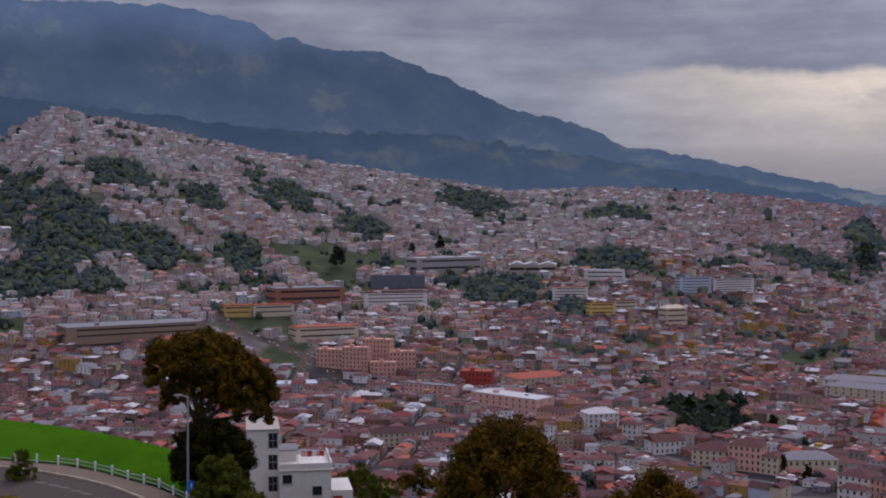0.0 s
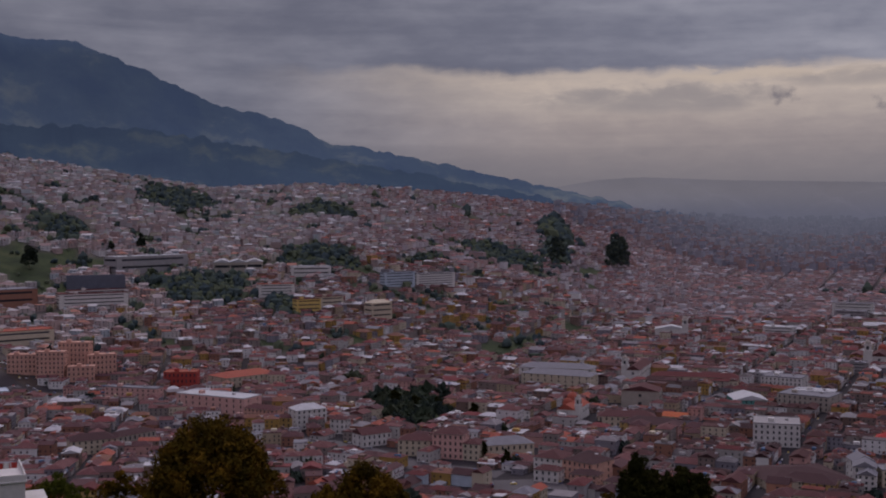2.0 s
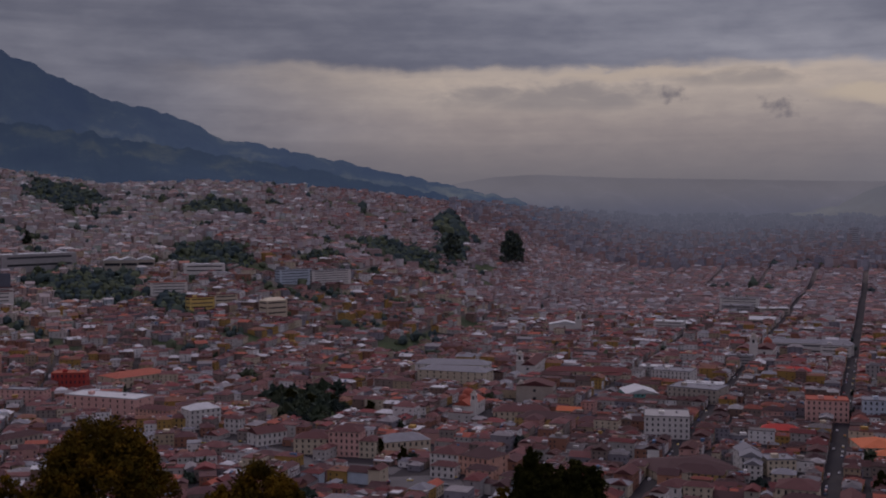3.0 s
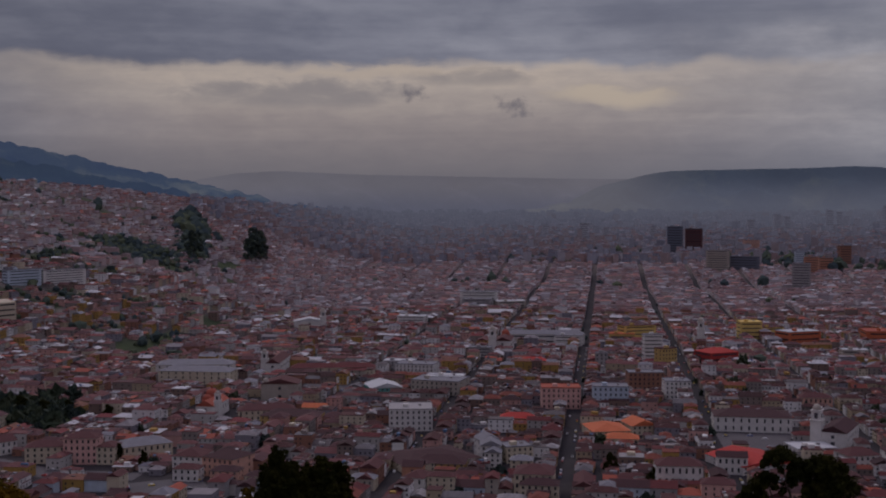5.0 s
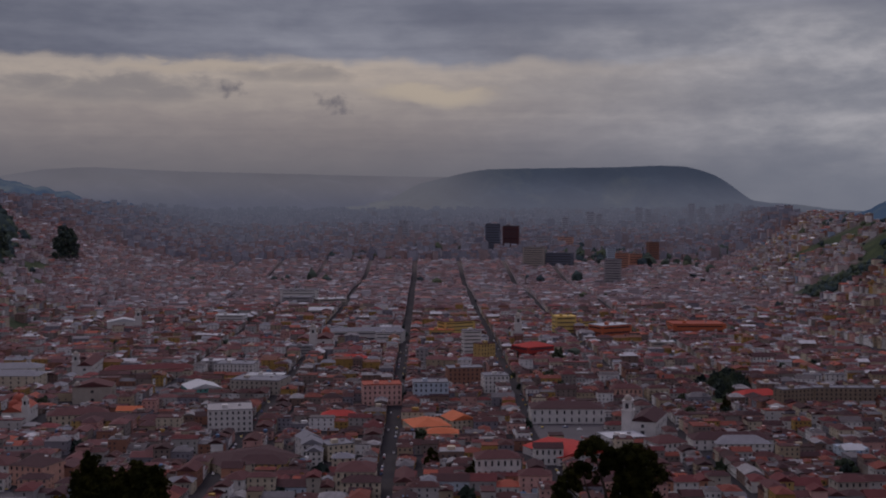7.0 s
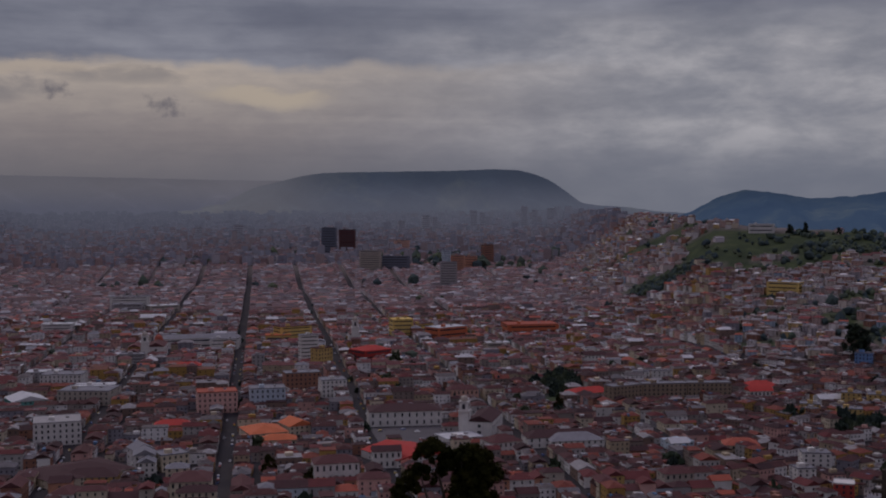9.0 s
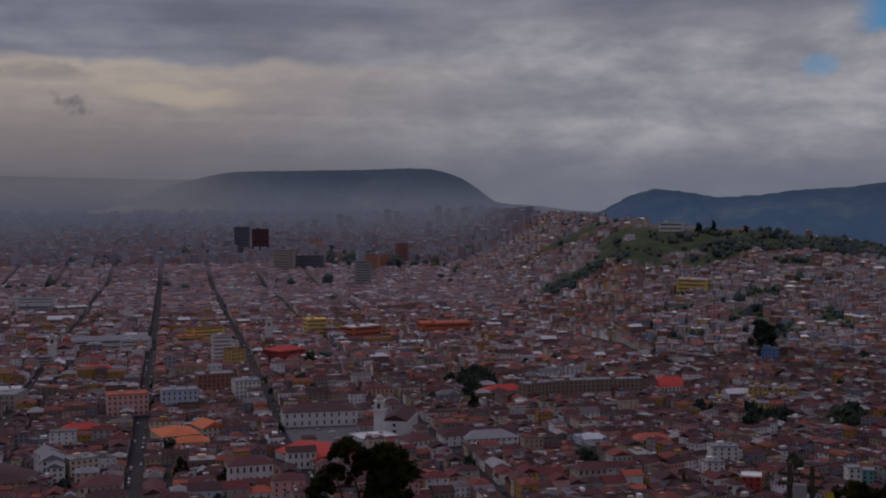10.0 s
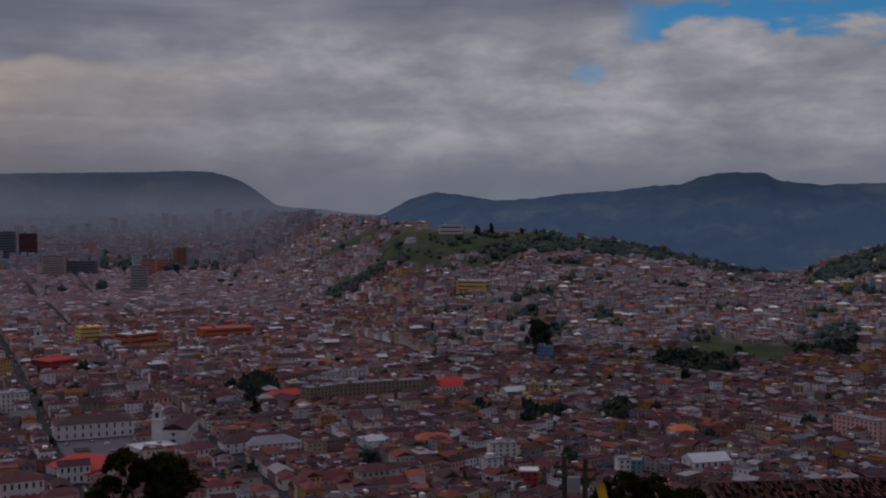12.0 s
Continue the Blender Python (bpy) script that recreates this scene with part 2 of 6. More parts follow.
PAINTS = {
    "white": (0.58, 0.555, 0.52), "cream": CREAM, "pink": (0.58, 0.35, 0.30), "salmon": (0.54, 0.315, 0.24), "ochre": OCHRE, "yellow": (0.60, 0.43, 0.14),
    "grey": (0.30, 0.285, 0.28), "stone": (0.36, 0.32, 0.27), "tan": (0.25, 0.19, 0.135), "brick": BRICKC, "orange": (0.46, 0.13, 0.058), "red": (0.34, 0.055, 0.045), "blue": (0.14, 0.24, 0.42),
    "teal": TEALC, "pale_blue": (0.42, 0.48, 0.54), "brown": (0.095, 0.040, 0.040), "dark_brown": (0.062, 0.031, 0.033), "clay": (0.31, 0.085, 0.055), "maroon": (0.115, 0.034, 0.034), "zinc": ZINC, "dark": (0.07, 0.065, 0.075),
    "bright_yellow": (0.62, 0.37, 0.012), "slate": (0.125, 0.135, 0.165), "muted_orange": (0.40, 0.20, 0.13), "scarlet": (0.36, 0.046, 0.038), "green": (0.09, 0.22, 0.10), "sheet_white": (0.46, 0.46, 0.465),
}
PAINT = {k: surface(k + "_weathered_paint", [(0, v)], stain=0.38, scale=0.22, bump=0.15, bump_scale=1.2) for k, v in PAINTS.items()}
# dark panes with the haze emission mixed in by range
hazed_panes = surface("hazed_window_bands", [(0, (0.05, 0.05, 0.06))], haze_span=HAZE_SPAN)
roof_bits = surface("rooftop_sheets_and_tanks", even((0.302, 0.302, 0.318), (0.119, 0.063, 0.055), (0.432, 0.424, 0.432), (0.181, 0.158, 0.158), (0.087, 0.079, 0.087), (0.226, 0.075, 0.052), (0.333, 0.310, 0.286), (0.145, 0.122, 0.122), (0.094, 0.157, 0.252), (0.259, 0.251, 0.267), (0.448, 0.432, 0.416)), stain=0.3)
# low-contrast palettes: haze over the north quarter put into the base colour
haze_muted_walls = surface("haze_muted_renders", even((0.408, 0.350, 0.362), (0.443, 0.350, 0.339), (0.538, 0.491, 0.503), (0.365, 0.261, 0.249), (0.332, 0.285, 0.298), (0.470, 0.400, 0.366), (0.564, 0.529, 0.529), (0.428, 0.301, 0.277)), stain=0.3)
haze_muted_roofs = surface("haze_muted_roofs", even((0.186, 0.105, 0.103), (0.121, 0.087, 0.092), (0.235, 0.123, 0.117), (0.257, 0.235, 0.248), (0.132, 0.091, 0.097), (0.343, 0.330, 0.343), (0.196, 0.106, 0.101), (0.315, 0.162, 0.140), (0.110, 0.086, 0.093), (0.159, 0.102, 0.104)), stain=0.35)
# far town palettes, greyed for haze and glowing with it by range
far_mixed_walls = surface("hazed_town_walls", even((0.29, 0.28, 0.31), (0.35, 0.27, 0.26), (0.33, 0.33, 0.37), (0.29, 0.20, 0.19), (0.26, 0.26, 0.30), (0.40, 0.37, 0.38), (0.36, 0.35, 0.38), (0.34, 0.23, 0.21), (0.22, 0.22, 0.26)), stain=0.3, haze_span=HAZE_SPAN)
far_mixed_roofs = surface("hazed_town_roofs", even((0.16, 0.15, 0.18), (0.15, 0.07, 0.068), (0.13, 0.11, 0.13), (0.21, 0.20, 0.23), (0.18, 0.08, 0.072), (0.12, 0.075, 0.08), (0.18, 0.17, 0.20), (0.15, 0.07, 0.07)), stain=0.35, haze_span=HAZE_SPAN)
# upper slope palettes, narrowed and lightened: haze painted into the colour
upper_walls = surface("hazed_slope_walls", even((0.414, 0.367, 0.359), (0.420, 0.336, 0.324), (0.548, 0.523, 0.510), (0.318, 0.238, 0.222), (0.378, 0.349, 0.353), (0.468, 0.427, 0.368), (0.429, 0.358, 0.346), (0.512, 0.483, 0.475), (0.378, 0.420, 0.428), (0.372, 0.405, 0.363), (0.335, 0.298, 0.294), (0.427, 0.385, 0.310), (0.394, 0.298, 0.285), (0.523, 0.489, 0.473), (0.374, 0.303, 0.282)), stain=0.3)
upper_roofs = surface("hazed_slope_roofs", even((0.283, 0.248, 0.248), (0.343, 0.328, 0.338), (0.245, 0.164, 0.154), (0.302, 0.271, 0.271), (0.265, 0.195, 0.185), (0.408, 0.392, 0.392), (0.284, 0.183, 0.163), (0.223, 0.168, 0.163), (0.349, 0.349, 0.359)), stain=0.35)
# eucalyptus leaves, paler and bluer than city_foliage with haze put into the colour
slope_foliage = surface("hazed_eucalyptus_foliage", even((0.056, 0.076, 0.071), (0.070, 0.090, 0.069), (0.048, 0.067, 0.070), (0.092, 0.109, 0.068)), stain=0.3, scale=0.2, spec=0.0)
kerb_paint = surface("worn_kerb_paint", [(0.3, (0.26, 0.22, 0.14)), (0.6, (0.46, 0.42, 0.30))], by=1.5, stain=0.4, scale=1.2)
faded_white = surface("faded_road_paint", [(0.35, (0.14, 0.125, 0.115)), (0.6, (0.38, 0.36, 0.34))], by=2.5, stain=0.4, scale=1.5)

# ---- mesh helpers ----
def mesh_quads(name, V, F, mat):
    """One mesh out of an array of corners and an array of four-sided faces."""
    me = bpy.data.meshes.new(name)
    V, F = np.asarray(V, np.float32).reshape(-1, 3), np.asarray(F, np.int32).reshape(-1, 4)
    me.vertices.add(len(V))
    me.vertices.foreach_set("co", V.ravel())
    me.loops.add(F.size)
    me.loops.foreach_set("vertex_index", F.ravel())
    me.polygons.add(len(F))
    me.polygons.foreach_set("loop_start", np.arange(0, F.size, 4, dtype=np.int32))
    me.update(calc_edges=True)
    me.validate()
    me.polygons.foreach_set("use_smooth", np.zeros(len(me.polygons), bool))
    me.materials.append(mat)
    return me


def part(name, data, material=None, parent=None, label="", smooth_shade=False):
    """Links a bmesh or a mesh as one object, under a thing or a part."""
    if isinstance(data, bmesh.types.BMesh):
        me = bpy.data.meshes.new(name)
        data.to_mesh(me)
        data.free()
    else:
        me = data
    if material and not me.materials:
        me.materials.append(material)
    if smooth_shade:
        me.polygons.foreach_set("use_smooth", [True] * len(me.polygons))
    ob = new(name, me)
    if parent:
        ob.parent = parent
    if label:
        ob["label"] = label
    return ob


def bm_box(bm, x0, y0, z0, x1, y1, z1, bevel=0.0):
    r = bmesh.ops.create_cube(bm, size=1.0, matrix=Matrix.Translation(((x0 + x1) / 2, (y0 + y1) / 2, (z0 + z1) / 2)) @ Matrix.Diagonal((x1 - x0, y1 - y0, z1 - z0, 1)))
    if bevel:
        bmesh.ops.bevel(bm, geom=list({e for v in r["verts"] for e in v.link_edges}), offset=bevel, segments=1, affect="EDGES")
    return bm


def bm_tube(bm, a, b, r0, r1, seg=8):
    a, b = Vector(a), Vector(b)
    d = b - a
    m = Matrix.Translation((a + b) / 2) @ d.to_track_quat("Z", "Y").to_matrix().to_4x4()
    bmesh.ops.create_cone(bm, cap_ends=True, segments=seg, radius1=r0, radius2=r1, depth=d.length, matrix=m)
    return bm


HILL_AZ = [-180, -40, -24, -20.8, -18.3, -13.2, -8.9, -2.4, 3.2, 8.7, 14, 20.8, 25, 29, 48, 55, 58.7, 64.3, 68.4, 73.9, 77.9, 80.5, 82.5, 84.7, 90, 180]
HILL_EL = [2.5, 3.0, 3.0, 3.3, 4.7, 3.7, 2.8, 1.75, 0.9, 1.1, 0.8, 0.0, -0.4, -0.65, -0.65, -0.6, -0.62, -1.15, -1.3, -2.2, -3.2, -3.5, -2.7, -2.0, -1.4, 2.5]
TOP_AZ = [-180, -25, 10, 20, 30, 54, 58, 62, 75, 85, 180]
TOP_R = [2300, 2300, 2500, 3200, 4600, 4600, 3000, 2300, 2000, 1900, 2300]
FOOT_R = [1150, 1150, 1250, 1500, 2600, 2400, 1700, 1350, 1100, 1100, 1150]
SLOPE_R = [0, 4, 7, 20, 60, 110, 300, 520, 650]
SLOPE_Z = [178.3, 178.2, 175.6, 171, 159, 146, 80, 14, 0]


def smooth(a, b, v):
    s = np.clip((v - a) / (b - a), 0, 1)
    return s * s * (3 - 2 * s)


def terrain(x, y):
    """Height of the bare ground at x, y (arrays)."""
    x, y = np.asarray(x, float), np.asarray(y, float)
    az, r = np.degrees(np.arctan2(x, y)), np.hypot(x, y)
    rt, rf = np.interp(az, TOP_AZ, TOP_R), np.interp(az, TOP_AZ, FOOT_R)
    zt = EYE_Z + rt * np.tan(np.radians(np.interp(az, HILL_AZ, HILL_EL)))
    s = np.clip((r - rf) / (rt - rf), 0, 1)
    z = zt * (0.75 * s + 0.25 * s * s * (3 - 2 * s))
    z = np.where(r > rt, np.maximum(zt - (r - rt) * 0.35, -10), z)
    z = z + smooth(1300, 2200, r) * (r < rt) * 7 * np.sin(x / 130 + 1) * np.sin(y / 170) * (1 - s)
    hill = np.interp(r, SLOPE_R, SLOPE_Z)
    # a level shoulder with the road and the lawn
    edge = np.interp(az, [-40, -21, -12.5, -9, -5], [140, 130, 108, 96, 80])
    rail = np.interp(az, [-21.8, -16.7, -11], [114, 105, 87])
    bank = np.interp(az, [-21, -15, -12.5, -10.5], [1.25, 1.2, 0.7, 0.0])
    shelf = np.minimum(157.5 + bank * np.sin(np.clip((r - rail) / (edge - rail + 3), 0, 1) * 3.14), 157.5 - (r - edge) * 0.55)
    shelf = np.where(r < 70, 157.5 + (70 - r) * 0.3, shelf)
    hill = hill + (np.maximum(shelf, hill) - hill) * smooth(-6, -9.5, az) * smooth(-75, -60, az) * (r > 25)
    return np.where(r < 650, hill, z)


def ground_z(x, y):
    return float(terrain(x, y))


def polar(az, r):
    return r * math.sin(radians(az)), r * math.cos(radians(az))


# ---- green places on the slopes and in the town: x, y, half width, half length, turn ----
GREENS = []


def green(*spec):
    GREENS.append(spec)


green(-524, 1600, 61, 162, -18)
green(-510, 1438, 52, 85, -20)
green(-430, 1439, 29, 46, -17)
green(-412, 1589, 48, 86, -15)
green(-285, 1631, 40, 91, -10)
green(-186, 1706, 108, 47, -6)
green(-79, 1734, 42, 56, -3)
green(77, 1646, 84, 95, 3)
green(261, 1787, 61, 84, 8)
green(-519, 1882, 57, 82, -15)
green(-387, 1879, 34, 78, -12)
green(-278, 2015, 49, 101, -8)
green(-338, 2119, 21, 89, -9)
green(-132, 1883, 46, 70, -4)
green(61, 2247, 76, 130, 2)
green(318, 2149, 63, 67, 8)
green(-650, 1764, 36, 102, -20)
green(648, 2067, 74, 104, 17)
green(839, 2317, 33, 300, 20)
green(-211, 1382, 51, 28, -9)
green(-173, 1295, 32, 42, -8)
green(-166, 1638, 48, 57, -6)
green(424, 1376, 24, 42, 17)
green(233, 1024, 32, 77, 13)
green(173, 1536, 23, 56, 6)
green(2049, 1191, 104, 86, 60)
green(1817, 854, 185, 135, 65)
green(1870, 677, 141, 70, 70)
green(1930, 527, 84, 120, 75)
green(1701, 978, 67, 53, 60)
green(1307, 255, 71, 50, 79)
green(1207, 299, 33, 47, 76)
green(1339, 175, 20, 76, 83)
green(911, 355, 19, 32, 69)
green(952, 299, 15, 40, 73)
green(3163, 346, 93, 300, 84)
green(422, 1385, 22, 43, 17)
green(939, 664, 17, 72, 55)

green(1898, 1009, 60, 90, 62)
green(1885, 879, 80, 120, 65)
green(1889, 744, 70, 110, 68)
green(1883, 612, 70, 90, 72)
green(1898, 491, 70, 70, 75)
green(1911, 389, 60, 60, 78)
green(1699, 757, 60, 35, 66)
green(1720, 626, 50, 30, 70)
green(1790, 110, 105, 110, 86)
green(1787, 213, 55, 90, 83)


def gaps_at(x, y):
    """Steep scrubby gaps between the rows of slope houses."""
    return np.sin(x / 37 + 1.7 * np.sin(y / 53)) * np.sin(y / 31 + 1.3 * np.sin(x / 29)) + 0.25 * np.sin(x / 9 + y / 13)


def green_at(x, y):
    """1 inside lawns, woods and ravines, 0 in the streets (arrays)."""
    x, y = np.asarray(x, float), np.asarray(y, float)
    g = np.zeros_like(x)
    wob = 0.38 * np.sin(x / 27 + 2 + 1.3 * np.sin(y / 61)) * np.sin(y / 36 + np.sin(x / 44)) + 0.28 * np.sin(x / 11 + 2 * np.sin(y / 23)) * np.sin(y / 14 + 1)
    for gx, gy, a, b, turn in GREENS:
        c, s = math.cos(radians(turn)), math.sin(radians(turn))
        dx, dy = x - gx, y - gy
        u, v = (dx * c - dy * s) / a, (dx * s + dy * c) / b
        g = np.maximum(g, 1 - np.clip((np.sqrt(u * u + v * v) + wob - 0.92) / 0.15, 0, 1))
    az_, r = np.degrees(np.arctan2(x, y)), np.hypot(x, y)
    slope = (r > 1330) & (r < 3000) & ((az_ < 22) | (az_ > 63))
    return np.maximum(g, slope * np.clip((gaps_at(x, y) - 0.5) / 0.1, 0, 1))


# ---- ground: one sheet, fine in front of the viewpoint, coarse behind it ----
azs = np.concatenate([np.arange(-180, -32, 4.0), np.arange(-32, 96, 0.4), np.arange(96, 180, 4.0)])
rs = np.concatenate([[0.01, 0.5, 2, 4, 5.5, 7], np.arange(10, 150, 3.0), np.geomspace(155, 4940, 170)])
A, Rr = np.meshgrid(np.radians(azs), rs, indexing="ij")
GX, GY = Rr * np.sin(A), Rr * np.cos(A)
GZ = terrain(GX, GY)
na, nr = A.shape
idx = np.arange(na * nr).reshape(na, nr)
nxt = np.roll(idx, -1, axis=0)
F = np.stack([idx[:, :-1], idx[:, 1:], nxt[:, 1:], nxt[:, :-1]], -1)
m = bpy.data.materials.new("town_ground")
m.use_nodes = True
n = Nodes(m.node_tree)
p = n.put("ShaderNodeNewGeometry").outputs["Position"]
cover = n.put("ShaderNodeAttribute", attribute_name="cover").outputs["Fac"]
streets = n.ramp(n.noise(p, 0.02, 5), [(0.3, (0.026, 0.024, 0.028)), (0.55, (0.036, 0.032, 0.035)), (0.75, (0.058, 0.050, 0.048))])
scrub = n.ramp(n.noise(p, 0.03, 6, 0.65), [(0.3, (0.020, 0.029, 0.016)), (0.5, (0.036, 0.050, 0.022)), (0.62, (0.052, 0.066, 0.028)), (0.8, (0.085, 0.082, 0.044))])
# dusty slope streets, with haze over the slopes painted in as lighter ground
dust_haze = n.ramp(n.noise(p, 0.05, 5), [(0.3, (0.085, 0.072, 0.070)), (0.7, (0.16, 0.135, 0.12))])
streets = n.mix(n.span(n.put("ShaderNodeSeparateXYZ", [p]).outputs[2], 4, 22), streets, dust_haze)
fine = n.math("MULTIPLY_ADD", n.noise(p, 0.6, 4), 0.8, 0.6)
col = n.mix(1.0, n.mix(cover, streets, scrub), n.put("ShaderNodeCombineColor", [fine, fine, fine]).outputs[0], "MULTIPLY")
sh = n.put("ShaderNodeBsdfPrincipled", {"Base Color": col, "Roughness": 0.95, "Specular IOR Level": 0.1})
n.put("ShaderNodeOutputMaterial", [sh.outputs[0]])
ground = part("ground", mesh_quads("ground", np.stack([GX, GY, GZ], -1), F, m), smooth_shade=True)
cov = ground.data.attributes.new("cover", "FLOAT", "POINT")
near_green = (np.hypot(GX, GY) < 560).astype(float)
cov.data.foreach_set("value", np.maximum(green_at(GX, GY), near_green).ravel().astype(np.float32))
tagged(ground, "valley floor and hill slopes, streets and green scrub", "ground", kind="structure")


# ---- mountains and far hills behind the town ----
def far_slope(name, label, heights, crest_r, depth, foot_z, colours, rough_h, air, air_top, seed, cloud=0.0, mist=(0.5, 1.1), low=None, fade=None):
    """A mountain flank that rises from its foot to an uneven crest; heights: (azimuth, elevation seen from the lookout)
    along the crest. Haze and cloud on it are painted as emission.
    """
    ha, he = [h[0] for h in heights], [h[1] for h in heights]
    a = np.arange(ha[0], ha[-1] + 0.01, 0.12 if ha[0] < 100 else 1.0)
    e = np.interp(a, ha, he)
    k = np.ones(3) / 3
    e = np.convolve(np.pad(e, 1, mode="edge"), k, mode="valid")
    rag = np.array([noise.fractal(Vector((v * 1.6, seed, 0)), 0.9, 2.0, 5) for v in a])
    crest = EYE_Z + crest_r * np.tan(np.radians(e)) + rag * rough_h
    t = np.linspace(0, 1, 26)
    P = []
    for i, v in enumerate(a):
        for s in t:
            g = noise.fractal(Vector((v * 0.45 + s * 0.8, s * 2.2, seed + 5)), 0.8, 2.0, 4)
            h = foot_z + (crest[i] - foot_z) * s ** 1.15 + g * 45 * math.sin(s * math.pi)
            x, y = polar(v, crest_r - depth * (1 - s))
            P.append((x, y, h))
    ids = np.arange(len(P)).reshape(len(a), len(t))
    F = np.stack([ids[:-1, :-1], ids[1:, :-1], ids[1:, 1:], ids[:-1, 1:]], -1)
    m = bpy.data.materials.new(name + "_far")
    m.use_nodes = True
    n = Nodes(m.node_tree)
    p = n.put("ShaderNodeNewGeometry").outputs["Position"]
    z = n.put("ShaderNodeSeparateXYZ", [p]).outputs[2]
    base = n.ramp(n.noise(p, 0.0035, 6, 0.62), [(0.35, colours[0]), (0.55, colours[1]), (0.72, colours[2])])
    # painted haze: emission strength by height and noise
    haze_veil = n.math("MULTIPLY_ADD", n.noise(p, 0.0016, 3), 0.5, n.span(z, air_top, max(foot_z, 110), *mist))
    # painted cloud: extra emission near the crest
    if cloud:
        haze_veil = n.math("ADD", haze_veil, n.math("MULTIPLY", n.span(n.math("MULTIPLY_ADD", n.noise(p, 0.0022, 4), 260, z), 880, 1120), cloud))
    glow = n.mix(1.0, air, n.put("ShaderNodeCombineColor", [haze_veil, haze_veil, haze_veil]).outputs[0], "MULTIPLY")
    # the emission turns to plain haze colour low down, or towards one azimuth
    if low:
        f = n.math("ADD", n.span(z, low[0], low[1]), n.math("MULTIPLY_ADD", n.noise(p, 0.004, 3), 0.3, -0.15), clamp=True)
        glow = n.mix(f, glow, [c * 0.88 for c in HAZE_GLOW])
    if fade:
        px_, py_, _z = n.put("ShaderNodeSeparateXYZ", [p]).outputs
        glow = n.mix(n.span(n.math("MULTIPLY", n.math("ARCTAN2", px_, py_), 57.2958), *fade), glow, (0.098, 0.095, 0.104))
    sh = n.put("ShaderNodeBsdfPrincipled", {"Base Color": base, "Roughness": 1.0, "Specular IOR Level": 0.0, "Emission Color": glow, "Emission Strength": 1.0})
    n.put("ShaderNodeOutputMaterial", [sh.outputs[0]])
    ob = part(name, mesh_quads(name, P, F, m), smooth_shade=True)
    return tagged(ob, label, "mountain", kind="structure")


WOODS = ((0.014, 0.022, 0.030), (0.026, 0.038, 0.042), (0.07, 0.08, 0.055))
# the colour after the roughness height is each flank's painted haze emission
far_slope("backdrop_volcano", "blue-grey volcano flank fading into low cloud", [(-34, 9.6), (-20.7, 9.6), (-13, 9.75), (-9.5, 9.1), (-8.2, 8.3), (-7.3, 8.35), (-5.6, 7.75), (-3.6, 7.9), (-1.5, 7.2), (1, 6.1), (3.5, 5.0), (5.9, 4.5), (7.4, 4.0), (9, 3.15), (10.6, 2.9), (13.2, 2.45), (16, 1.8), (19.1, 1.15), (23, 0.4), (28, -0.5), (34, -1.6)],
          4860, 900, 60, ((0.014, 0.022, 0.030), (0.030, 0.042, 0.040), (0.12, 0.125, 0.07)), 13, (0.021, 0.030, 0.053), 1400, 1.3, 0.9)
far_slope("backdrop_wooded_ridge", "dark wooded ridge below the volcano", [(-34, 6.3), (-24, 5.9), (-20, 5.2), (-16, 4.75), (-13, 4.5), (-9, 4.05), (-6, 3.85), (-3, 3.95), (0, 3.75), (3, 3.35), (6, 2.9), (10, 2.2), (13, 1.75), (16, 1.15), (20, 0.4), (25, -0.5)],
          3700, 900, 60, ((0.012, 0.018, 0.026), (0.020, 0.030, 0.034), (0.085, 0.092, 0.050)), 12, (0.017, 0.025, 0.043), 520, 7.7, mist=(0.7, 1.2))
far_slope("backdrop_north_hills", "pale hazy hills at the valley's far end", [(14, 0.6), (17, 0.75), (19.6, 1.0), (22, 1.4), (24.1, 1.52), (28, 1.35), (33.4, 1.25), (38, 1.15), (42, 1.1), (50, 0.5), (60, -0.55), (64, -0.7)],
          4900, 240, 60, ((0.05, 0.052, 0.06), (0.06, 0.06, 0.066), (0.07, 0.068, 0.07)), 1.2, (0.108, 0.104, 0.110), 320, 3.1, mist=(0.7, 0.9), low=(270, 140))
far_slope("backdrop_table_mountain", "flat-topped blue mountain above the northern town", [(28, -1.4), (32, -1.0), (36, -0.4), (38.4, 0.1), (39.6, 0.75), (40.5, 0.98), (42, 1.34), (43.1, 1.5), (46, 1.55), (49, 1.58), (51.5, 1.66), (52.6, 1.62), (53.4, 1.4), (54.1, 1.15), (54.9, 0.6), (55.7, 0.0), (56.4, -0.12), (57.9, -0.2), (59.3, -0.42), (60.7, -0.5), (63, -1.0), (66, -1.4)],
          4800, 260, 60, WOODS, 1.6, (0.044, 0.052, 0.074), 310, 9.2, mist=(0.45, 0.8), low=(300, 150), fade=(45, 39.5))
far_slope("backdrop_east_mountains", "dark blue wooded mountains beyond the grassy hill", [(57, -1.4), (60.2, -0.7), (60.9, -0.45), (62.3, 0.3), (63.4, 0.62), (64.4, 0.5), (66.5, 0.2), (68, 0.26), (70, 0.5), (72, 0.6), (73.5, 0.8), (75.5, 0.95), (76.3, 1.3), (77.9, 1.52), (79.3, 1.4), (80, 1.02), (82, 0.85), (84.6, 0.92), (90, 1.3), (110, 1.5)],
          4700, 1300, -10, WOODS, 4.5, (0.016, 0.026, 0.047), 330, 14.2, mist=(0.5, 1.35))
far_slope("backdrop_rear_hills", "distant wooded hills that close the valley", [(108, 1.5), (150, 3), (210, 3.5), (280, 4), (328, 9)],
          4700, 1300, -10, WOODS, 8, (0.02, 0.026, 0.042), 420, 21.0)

# ---- buildings ----
RESERVED = []
ROADS = []
